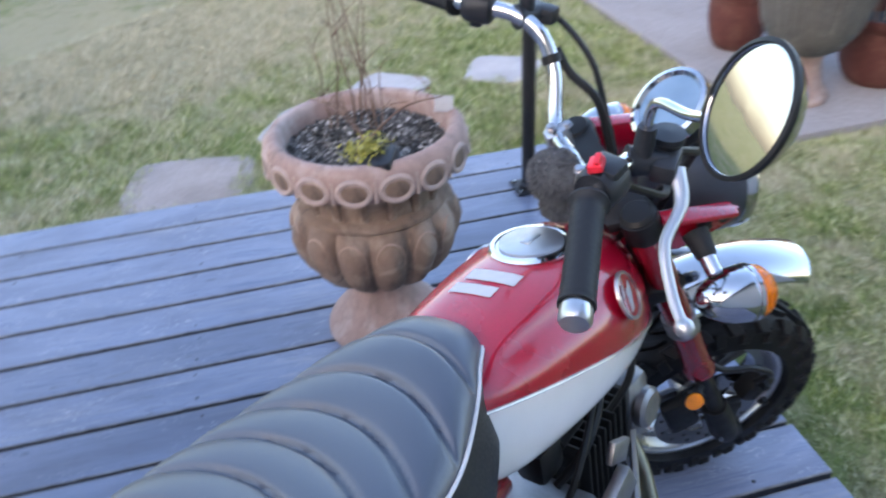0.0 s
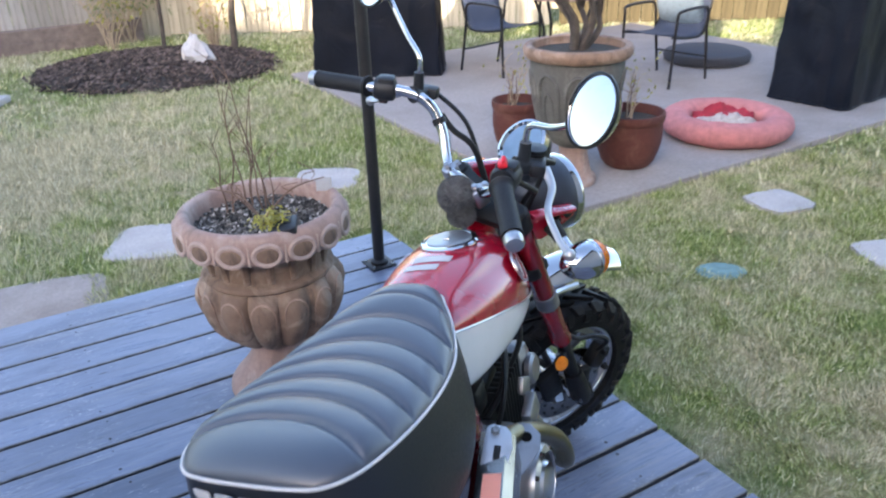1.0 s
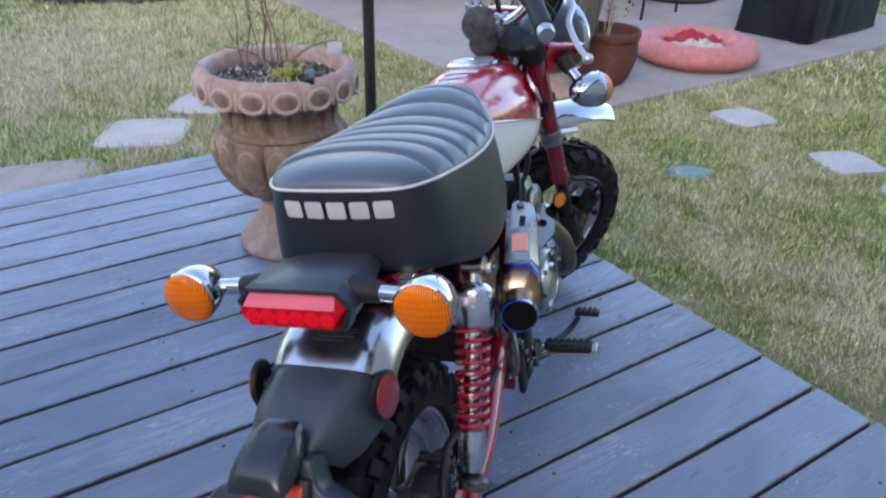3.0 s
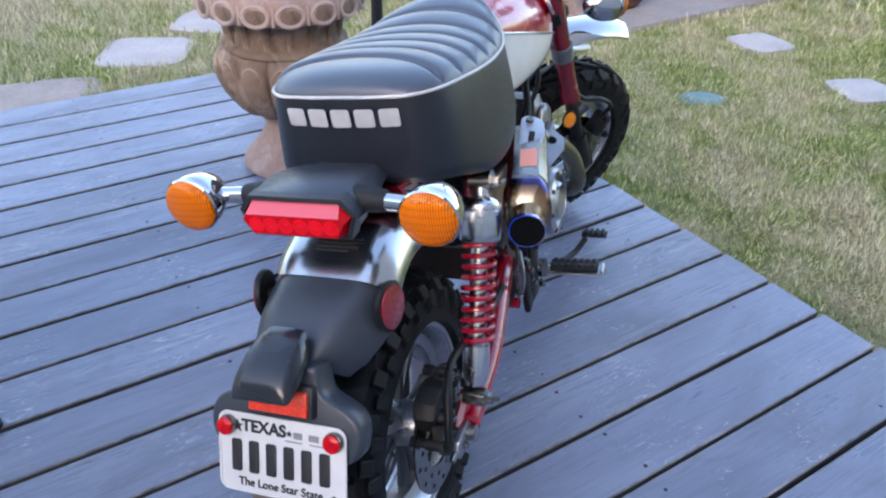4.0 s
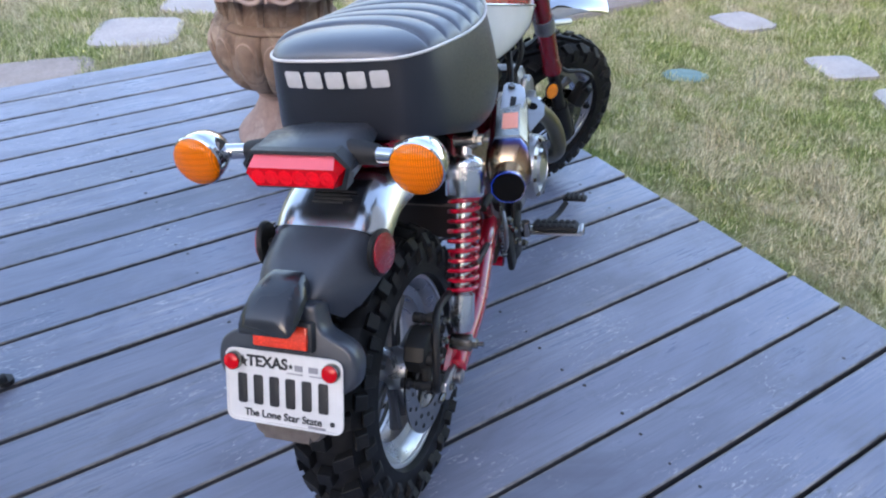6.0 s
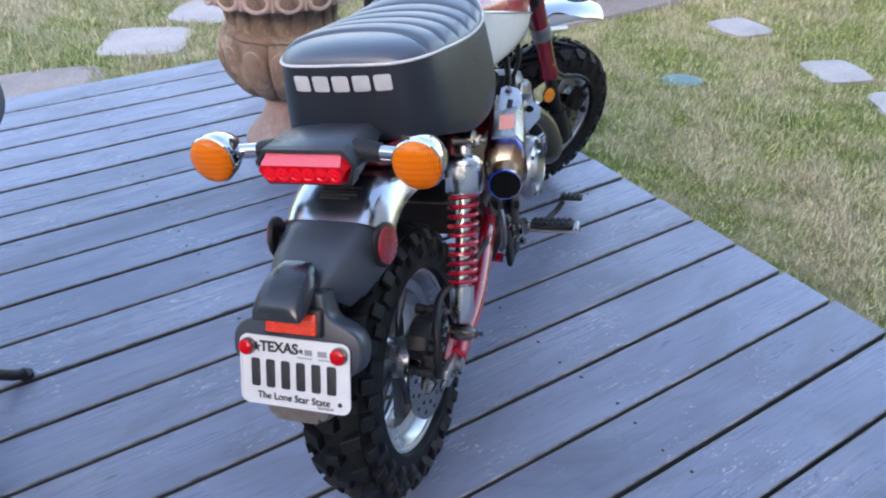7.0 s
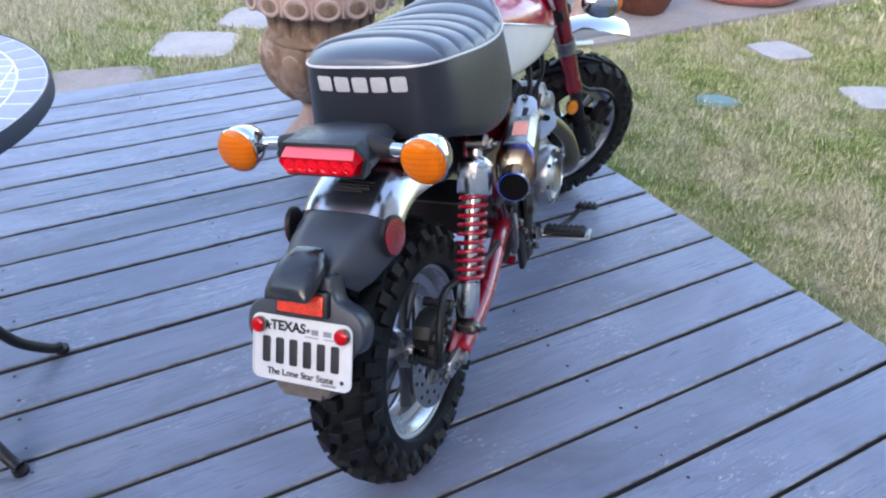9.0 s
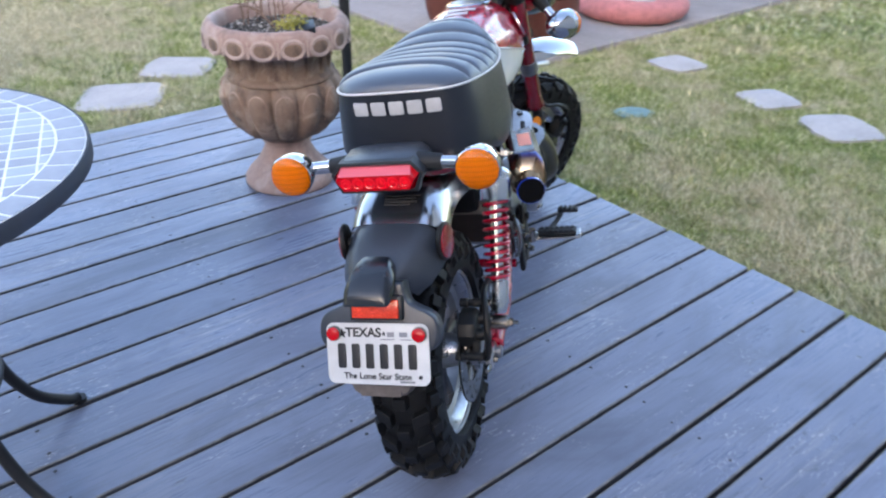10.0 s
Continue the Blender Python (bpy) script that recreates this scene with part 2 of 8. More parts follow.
def make_grass_ground():
    k = Mat("grass_soil", 0.95, spec=0.2)
    big = k.noise(0.9, 5, 0.6)
    mid = k.noise(5.0, 6, 0.65)
    fine = k.noise(90.0, 5, 0.7)
    straw = k.mix(k.grey(fine, 0, 1, 0.3, 0.7), (0.22, 0.19, 0.11), (0.45, 0.4, 0.25))
    green = k.mix(k.grey(fine, 0, 1, 0.3, 0.7), (0.07, 0.1, 0.025), (0.2, 0.24, 0.07))
    away = k.t.nodes.new("ShaderNodeVectorMath")
    away.operation = "DISTANCE"
    away.inputs[1].default_value = (-4.4, 2.7, GROUND)
    k.link(k.coords, away.inputs[0])
    dry = k.math("MULTIPLY", k.grey(away.outputs["Value"], 1.0, 0.0, 0.7, 2.0), 0.14)
    tuft = k.noise(17.0, 4, 0.7)
    patch = k.math("ADD", k.math("MULTIPLY", big, 0.45), k.math("MULTIPLY", mid, 0.42))
    f = k.math("SUBTRACT", k.math("ADD", patch, k.math("MULTIPLY", tuft, 0.25)), dry)
    k.color(k.mix(k.grey(f, 0, 1, 0.45, 0.62), straw, green))
    k.bump(fine, 0.8, 0.02).bump(mid, 0.5, 0.04)
    return k.m


def make_blades():
    k = Mat("grass_blade", 0.6, spec=0.3)
    big = k.noise(0.9, 5, 0.6)
    mid = k.noise(5.0, 6, 0.65)
    away = k.t.nodes.new("ShaderNodeVectorMath")
    away.operation = "DISTANCE"
    away.inputs[1].default_value = (-4.4, 2.7, GROUND)
    k.link(k.coords, away.inputs[0])
    dry = k.math("MULTIPLY", k.grey(away.outputs["Value"], 1.0, 0.0, 0.7, 2.0), 0.14)
    tuft = k.noise(17.0, 4, 0.7)
    patch = k.math("ADD", k.math("MULTIPLY", big, 0.45), k.math("MULTIPLY", mid, 0.42))
    f = k.math("SUBTRACT", k.math("ADD", patch, k.math("MULTIPLY", tuft, 0.25)), dry)
    i = k.island()
    straw = k.ramp(i, (0.0, (0.25, 0.225, 0.14)), (0.45, (0.45, 0.42, 0.28)), (1.0, (0.68, 0.63, 0.46)))
    green = k.ramp(i, (0.0, (0.09, 0.13, 0.035)), (0.45, (0.215, 0.28, 0.08)), (0.8, (0.41, 0.45, 0.19)), (1.0, (0.74, 0.69, 0.48)))
    k.color(k.mix(k.grey(f, 0, 1, 0.48, 0.61), straw, green))
    return k.m


def make_concrete(name, c, stain=0.25, scale=1.0):
    k = Mat(name, 0.85, spec=0.3)
    a, b, d = k.noise(2.2 * scale, 6, 0.6), k.noise(40 * scale, 6, 0.7), k.noise(260 * scale, 3, 0.6)
    col = k.mix(k.grey(b, 0, 1), tuple(v * 0.82 for v in c), tuple(min(v * 1.12, 1) for v in c))
    col = k.mix(k.math("MULTIPLY", k.grey(a, 0, 1, 0.42, 0.7), stain * 2), col, tuple(v * 0.55 for v in c))
    k.color(col).bump(d, 0.3, 0.002).bump(b, 0.3, 0.004)
    return k.m


def make_terracotta(name, c, light, dark):
    """Weathered fired clay: chalky bloom on it, dark damp stains."""
    k = Mat(name, 0.8, spec=0.3)
    a, b, d = k.noise(7.0, 6, 0.65, dist=0.6), k.noise(38.0, 6, 0.7), k.noise(180.0, 4, 0.6)
    col = k.mix(k.grey(b, 0, 1, 0.35, 0.65), tuple(v * 0.8 for v in c), c)
    col = k.mix(k.math("MULTIPLY", k.grey(a, 0, 1, 0.5, 0.68), 0.75), col, light)
    e = k.noise(11.0, 6, 0.7, k.scaled((1, 1, 0.45)), 0.8)
    col = k.mix(k.math("MULTIPLY", k.grey(e, 0, 1, 0.53, 0.7), 0.8), col, dark)
    k.color(col).bump(d, 0.35, 0.0015).bump(b, 0.35, 0.003)
    return k.m


def make_fence_wood(name, tone):
    k = Mat(name, 0.85, spec=0.2)
    rnd = k.random()
    g = k.noise(1.0, 7, 0.65, k.scaled((60, 60, 2.5)), 0.5)
    w = k.noise(2.0, 4)
    col = k.ramp(g, (0.3, tuple(0.5 * c for c in tone)), (0.5, tuple(0.8 * c for c in tone)), (0.72, tone))
    col = k.mix(k.math("MULTIPLY", k.grey(w, 0, 1, 0.5, 0.75), 0.5), col, tuple(0.62 * c for c in tone))
    v = k.ramp(rnd, (0.0, (0.75, 0.74, 0.72)), (1.0, (1.0, 1.0, 1.0)))
    k.color(k.mix(1.0, col, v, "MULTIPLY")).bump(g, 0.5, 0.003)
    return k.m


def make_mulch():
    k = Mat("mulch", 0.95, spec=0.2)
    i = k.island()
    k.color(k.ramp(i, (0.0, (0.034, 0.026, 0.023)), (0.6, (0.085, 0.064, 0.056)), (1.0, (0.18, 0.135, 0.118))))
    return k.m


def make_gravel():
    k = Mat("potting_gravel", 0.8, spec=0.3)
    i = k.island()
    k.color(k.ramp(i, (0.0, (0.025, 0.023, 0.022)), (0.55, (0.09, 0.085, 0.08)), (0.85, (0.22, 0.21, 0.2)), (1.0, (0.5, 0.48, 0.46))))
    return k.m


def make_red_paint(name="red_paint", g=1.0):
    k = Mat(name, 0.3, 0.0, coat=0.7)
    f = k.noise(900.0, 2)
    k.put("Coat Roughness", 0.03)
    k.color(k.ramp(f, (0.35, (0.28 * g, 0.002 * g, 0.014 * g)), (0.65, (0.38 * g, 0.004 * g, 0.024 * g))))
    s = k.noise(14.0, 4)
    k.rough(k.grey(s, 0.18, 0.3))
    return k.m


def make_vinyl():
    k = Mat("black_vinyl", 0.5, spec=0.9, coat=0.5)
    k.put("Coat Roughness", 0.36)
    v = k.voronoi(520.0)
    f = k.noise(9.0, 4)
    # Seat-top colour lifted and blued for the sky light on it.
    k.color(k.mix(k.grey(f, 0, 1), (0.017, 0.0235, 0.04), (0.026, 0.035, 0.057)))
    k.rough(k.grey(f, 0.42, 0.56)).bump(v.outputs["Distance"], 0.22, 0.0006)
    return k.m


def make_rubber():
    k = Mat("tyre_rubber", 0.5, spec=0.16)
    f, g = k.noise(60.0, 6, 0.7), k.noise(9.0, 4)
    col = k.mix(k.grey(f, 0, 1), (0.004, 0.0042, 0.005), (0.011, 0.0115, 0.013))
    col = k.mix(k.math("MULTIPLY", k.grey(g, 0, 1, 0.52, 0.8), 0.3), col, (0.035, 0.033, 0.032))
    k.color(col).bump(f, 0.2, 0.001)
    return k.m


def make_chrome(name, c, rough, dirt=0.1):
    k = Mat(name, rough, 1.0)
    f, g = k.noise(24.0, 6, 0.65), k.noise(120.0, 4)
    k.color(k.mix(k.math("MULTIPLY", k.grey(f, 0, 1, 0.5, 0.8), dirt * 3), c, tuple(v * 0.55 for v in c)))
    k.rough(k.grey(f, rough, rough + dirt, 0.4, 0.75))
    return k.m


def make_titanium():
    """Heat-tinted metal: bands of blue, purple and straw along the pipe."""
    k = Mat("heat_tinted_metal", 0.24, 1.0)
    sep = k.t.nodes.new("ShaderNodeSeparateXYZ")
    k.link(k.coords, sep.inputs[0])
    f = k.math("ADD", sep.outputs[1], k.math("MULTIPLY", k.noise(30.0, 3), 0.018))
    k.color(k.ramp(k.grey(f, 0, 1, 0.140, 0.245), (0.0, (0.02, 0.05, 0.3)), (0.14, (0.02, 0.11, 0.72)), (0.22, (0.1, 0.16, 0.5)), (0.3, (0.66, 0.54, 0.4)), (0.56, (0.62, 0.47, 0.3)),
                   (0.68, (0.34, 0.19, 0.1)), (0.78, (0.09, 0.05, 0.09)), (0.88, (0.015, 0.04, 0.17)), (1.0, (0.26, 0.24, 0.23))))
    return k.m


def make_lens(name, c, rough=0.08, ribs=True, thick=0.55):
    """Coloured plastic of a lamp, with fine moulded ribs."""
    k = Mat(name, rough, spec=0.3)
    k.color(c).put("Transmission Weight", thick).put("IOR", 1.45)
    if ribs:
        n = k.t.nodes.new("ShaderNodeTexWave")
        n.bands_direction = "X"
        n.inputs["Scale"].default_value = 100.0
        k.link(k.coords, n.inputs[0])
        k.bump(n.outputs["Fac"], 0.4, 0.0012)
        n2 = k.t.nodes.new("ShaderNodeTexWave")
        n2.bands_direction = "Z"
        n2.inputs["Scale"].default_value = 34.0
        k.link(k.coords, n2.inputs[0])
        k.bump(n2.outputs["Fac"], 0.2, 0.0008)
        # Refraction in the rib grooves is put into the colour as darker lines.
        k.color(k.mix(k.math("MULTIPLY", n.outputs["Fac"], k.grey(n2.outputs["Fac"], 0.5, 1.0, 0.0, 0.35)), tuple(v * 0.5 for v in c), c))
    return k.m


def make_cover():
    k = Mat("grill_cover_cloth", 0.45, spec=0.14)
    f, g = k.noise(3.0, 5, 0.6, dist=1.0), k.noise(220.0, 3)
    s = k.noise(9.0, 5, 0.7, dist=1.5)
    col = k.mix(k.grey(f, 0, 1), (0.003, 0.0045, 0.009), (0.007, 0.010, 0.019))
    col = k.mix(k.math("MULTIPLY", k.grey(s, 0, 1, 0.68, 0.78), 0.4), col, (0.12, 0.12, 0.13))
    k.color(col).bump(f, 0.6, 0.03).bump(g, 0.2, 0.001)
    return k.m


deck_paint = make_deck_paint()
scuffed_brown = plain("scuffed_brown", (0.11, 0.09, 0.08), 0.6, vary=0.4, scale=60)
brown_timber = plain("brown_timber", (0.2, 0.155, 0.135), 0.85, vary=0.35, scale=14, bump=0.4)
dark_slate = plain("dark_slate_cover", (0.035, 0.042, 0.06), 0.7, vary=0.25, scale=40)
# Pale board edges: some rubbed paint, some edge light put into the colour.
worn_lit_edge = plain("worn_lit_board_edge", (0.17, 0.17, 0.175), 0.7, vary=0.7, scale=22)
# Dark wood for joists and board sides, with the gaps' shade in its colour.
gap_shade_wood = plain("gap_shade_wood", (0.03, 0.036, 0.052), 0.9, scale=20)
grass_soil, grass_blade = make_grass_ground(), make_blades()
patio_concrete = make_concrete("patio_concrete", (0.29, 0.263, 0.258), 0.22)
stone_slab = make_concrete("stone_slab", (0.42, 0.395, 0.385), 0.2, 1.6)
dirty_slab = make_concrete("dirty_slab", (0.32, 0.28, 0.26), 0.3, 1.6)
teal_paint = plain("teal_plastic", (0.14, 0.24, 0.235), 0.7, vary=0.4, scale=18)
urn_clay = make_terracotta("urn_clay", (0.26, 0.17, 0.125), (0.38, 0.29, 0.24), (0.1, 0.07, 0.05))
urn_rim_clay = make_terracotta("urn_rim_clay", (0.33, 0.225, 0.19), (0.45, 0.37, 0.335), (0.17, 0.125, 0.105))
urn_dark_clay = make_terracotta("urn_bowl_clay", (0.2, 0.137, 0.1), (0.4, 0.325, 0.265), (0.05, 0.042, 0.036))
urn_bloom_clay = make_terracotta("urn_bloom_clay", (0.42, 0.32, 0.28), (0.55, 0.48, 0.43), (0.28, 0.2, 0.17))
grey_clay = make_terracotta("grey_clay", (0.12, 0.116, 0.11), (0.2, 0.19, 0.178), (0.085, 0.08, 0.074))
pot_clay = make_terracotta("pot_clay", (0.108, 0.036, 0.029), (0.155, 0.07, 0.055), (0.08, 0.028, 0.022))
potting_gravel, mulch_bits = make_gravel(), make_mulch()
dark_soil = plain("dark_soil", (0.03, 0.025, 0.02), 0.95, vary=0.4, scale=60, bump=0.6, depth=0.01)
# Sun and shade along the cedar fences are put into three wood tones.
sunlit_fence_wood = make_fence_wood("sunlit_fence_wood", (0.66, 0.58, 0.44))
half_shaded_fence_wood, shade_grey_wood = make_fence_wood("half_shaded_fence_wood", (0.15, 0.122, 0.066)), make_fence_wood("shade_grey_fence_wood", (0.5, 0.46, 0.42))
twig_bark = plain("twig_bark", (0.16, 0.1, 0.07), 0.8, vary=0.3, scale=40)
pale_twig = plain("pale_twig", (0.42, 0.33, 0.24), 0.8, vary=0.3, scale=40)
tree_bark = plain("tree_bark", (0.075, 0.06, 0.05), 0.9, vary=0.4, scale=25, bump=0.6, depth=0.008)
yellow_leaf = plain("yellow_leaf", (0.3, 0.28, 0.05), 0.5, vary=0.35, scale=50)
green_leaf = plain("green_leaf", (0.1, 0.16, 0.035), 0.5, vary=0.4, scale=30)
cover_cloth = make_cover()
pink_cloth = plain("pink_plush", (0.45, 0.175, 0.175), 0.9, vary=0.25, scale=22, bump=0.5, depth=0.01)
red_cloth = plain("red_cloth", (0.3, 0.018, 0.036), 0.85, vary=0.3, scale=25, bump=0.4, depth=0.005)
grey_cloth = plain("grey_cloth", (0.4, 0.37, 0.35), 0.9, vary=0.35, scale=25, bump=0.4, depth=0.005)
white_rock = make_concrete("white_rock", (0.5, 0.48, 0.48), 0.12, 2.0)
black_metal = plain("black_painted_metal", (0.016, 0.016, 0.018), 0.4, vary=0.3, scale=60, bump=0.08, spec=0.3)
slate_sling = plain("slate_sling_cloth", (0.045, 0.06, 0.1), 0.8, vary=0.2, scale=90, bump=0.3)
cushion_cloth = plain("pale_blue_cushion", (0.2, 0.26, 0.31), 0.9, vary=0.25, scale=30, bump=0.2)
slate_tile = plain("slate_mosaic_tile", (0.26, 0.28, 0.33), 0.5, vary=0.25, scale=16, bump=0.2)
pale_tile = plain("pale_mosaic_tile", (0.33, 0.37, 0.41), 0.5, vary=0.2, scale=16, bump=0.2)
grout = plain("pale_grout", (0.72, 0.72, 0.72), 0.9, vary=0.12, scale=60)
# Tone of the unseen walls, set for the bounce light they give.
siding = plain("house_siding", (0.42, 0.425, 0.44), 0.8, vary=0.1, scale=6)
shingle = plain("roof_shingle", (0.11, 0.1, 0.095), 0.9, vary=0.35, scale=12, bump=0.4)
table_wood = plain("table_top_tan", (0.2, 0.165, 0.145), 0.6, vary=0.25, scale=12)

alloy = make_chrome("cast_alloy", (0.38, 0.38, 0.395), 0.26, 0.15)
# Spoke metal darkened: shade inside the rim is put into the colour.
shaded_alloy = make_chrome("shaded_cast_alloy", (0.13, 0.13, 0.137), 0.36, 0.15)
# Same red paint darkened: shade on fork and underseat parts put into colour.
shaded_red_paint = make_red_paint("shaded_red_paint", 0.42)
# Seat-side vinyl, darker than the top: its shade is put into the colour.
shaded_smooth_vinyl = plain("shaded_smooth_black_vinyl", (0.008, 0.0105, 0.0175), 0.4, vary=0.15, scale=260, bump=0.12, spec=0.5)
red_paint, vinyl, rubber = make_red_paint(), make_vinyl(), make_rubber()
white_paint = plain("white_paint", (0.78, 0.78, 0.77), 0.16, vary=0.03, bump=0, coat=0.8)
piping_white = plain("white_piping", (0.5, 0.5, 0.5), 0.4, vary=0.06)
print_white = plain("white_print", (0.42, 0.42, 0.43), 0.5, vary=0.08, scale=80)
dull_chrome = make_chrome("dull_chrome", (0.6, 0.6, 0.61), 0.2, 0.12)
chrome = make_chrome("chrome", (0.52, 0.52, 0.535), 0.06, 0.07)
fender_chrome = make_chrome("fender_chrome", (0.47, 0.47, 0.49), 0.17, 0.1)
satin = make_chrome("satin_aluminium", (0.48, 0.48, 0.49), 0.3, 0.14)
lip_metal = make_chrome("turned_lip_metal", (0.66, 0.66, 0.67), 0.34, 0.1)
cast_lever = make_chrome("brushed_lever_metal", (0.5, 0.5, 0.51), 0.42, 0.15)
cast_metal = make_chrome("cast_aluminium", (0.3, 0.3, 0.31), 0.4, 0.2)
steel = make_chrome("brushed_steel", (0.26, 0.25, 0.235), 0.2, 0.1)
# Soot of the muffler bore; also the painted shade of the stay's holes.
soot_hole_black = plain("soot_hole_black", (0.004, 0.004, 0.0045), 0.9, spec=0.1)
olive_pipe = make_chrome("heat_browned_pipe", (0.2, 0.18, 0.125), 0.3, 0.15)
titanium = make_titanium()
grip_rubber = plain("grip_rubber", (0.012, 0.013, 0.015), 0.6, vary=0.2, scale=200, bump=0.3, spec=0.3)
black_plastic = plain("black_plastic", (0.017, 0.019, 0.023), 0.42, vary=0.15, scale=240, bump=0.15, spec=0.3)
satin_black = plain("satin_black_fender", (0.027, 0.033, 0.045), 0.36, vary=0.1, scale=160, bump=0.08, spec=0.55)
gloss_black = plain("gloss_black_plastic", (0.014, 0.016, 0.021), 0.22, vary=0.05, scale=20, bump=0.0, spec=0.5)
brown_plastic = plain("brown_black_plastic", (0.03, 0.024, 0.023), 0.6, vary=0.3, scale=30, spec=0.3)
dusty_bar = plain("dusty_grey_bar", (0.17, 0.15, 0.135), 0.6, vary=0.3, scale=40)
engine_black = plain("engine_black", (0.007, 0.007, 0.0075), 0.5, vary=0.3, scale=60, bump=0.2, spec=0.3)
caliper_black = plain("caliper_black", (0.01, 0.0098, 0.0095), 0.5, vary=0.5, scale=70, bump=0.3, spec=0.35)
dusty_black = plain("dusty_black", (0.02, 0.019, 0.018), 0.75, vary=0.4, scale=60, bump=0.3, spec=0.3)
amber_lens = make_lens("amber_lens", (0.95, 0.2, 0.0), thick=0.1)
red_lens = make_lens("red_lens", (0.5, 0.001, 0.006), ribs=False, thick=0.1)
red_cell = make_lens("red_lamp_cell", (0.8, 0.004, 0.014), ribs=False, thick=0.1)
# Paler red that holds the sky's reflection on the lens top.
red_lens_sky_top = make_lens("red_lens_sky_top", (0.74, 0.14, 0.18), 0.14, ribs=False, thick=0.2)
red_reflector = plain("red_reflector", (0.24, 0.008, 0.016), 0.22, vary=0.25, scale=420, bump=0.5, coat=0.6)
orange_reflector = plain("orange_reflector", (0.75, 0.045, 0.012), 0.2, vary=0.35, scale=420, bump=0.5, coat=0.6)
amber_reflector = plain("amber_reflector", (0.8, 0.26, 0.008), 0.2, vary=0.25, scale=420, bump=0.5, coat=0.6)
plate_white = plain("plate_white", (0.55, 0.55, 0.55), 0.4, vary=0.06, scale=40)
ink = plain("plate_ink", (0.012, 0.012, 0.014), 0.5, vary=0.05, scale=60)
faint_ink = plain("plate_grey_ink", (0.2, 0.2, 0.22), 0.5, vary=0.05)
mirror_glass = make_chrome("mirror_glass", (0.5, 0.51, 0.54), 0.02, 0.1)
dial_blue = plain("dial_face", (0.12, 0.2, 0.3), 0.15, vary=0.1, coat=1.0, bump=0)
plush_grey = plain("grey_plush", (0.12, 0.125, 0.135), 0.95, vary=0.5, scale=45)
label_orange = plain("orange_label", (0.75, 0.3, 0.22), 0.5, vary=0.08)
red_switch = plain("red_switch", (0.6, 0.015, 0.03), 0.35, vary=0.05)

# ---- ground, patio, house, fence ----
def make_ground():
    bm = bmesh.new()
    n = 120
    xs = [-400, -150, -60, -25] + [-14 + 26 * i / n for i in range(n + 1)] + [25, 60, 150, 400]
    ys = [-400, -150, -60, -25] + [-10 + 22 * i / n for i in range(n + 1)] + [25, 60, 150, 400]
    grid = [[bm.verts.new((x, y, GROUND + (0.012 * noise.noise((x * 0.9, y * 0.9, 0)) if abs(x) < 15 and abs(y) < 13 else 0) - 0.006)) for x in xs] for y in ys]
    for j in range(len(ys) - 1):
        for i in range(len(xs) - 1):
            bm.faces.new((grid[j][i], grid[j][i + 1], grid[j + 1][i + 1], grid[j + 1][i]))
    return tagged(part("ground", bm, grass_soil), "dormant lawn, straw-coloured with green patches", "ground", kind="structure")


make_ground()

PATIO = (2.38, 6.9, -6.5, -2.26)      # s0, s1, q0, q1


def make_patio():
    s0, s1, q0, q1 = PATIO
    bm = bmesh.new()
    prism(bm, [tuple(sq(s, q).xy) for s, q in ((s0, q0), (s1, q0), (s1, q1), (s0, q1))][::-1], 0.12, pose(0, 0, GROUND - 0.025), bevel=0.012)
    ob = part("patio", bm, patio_concrete, angle=30)
    return tagged(ob, "poured concrete patio slab, pinkish grey and stained", "patio", kind="structure")


make_patio()


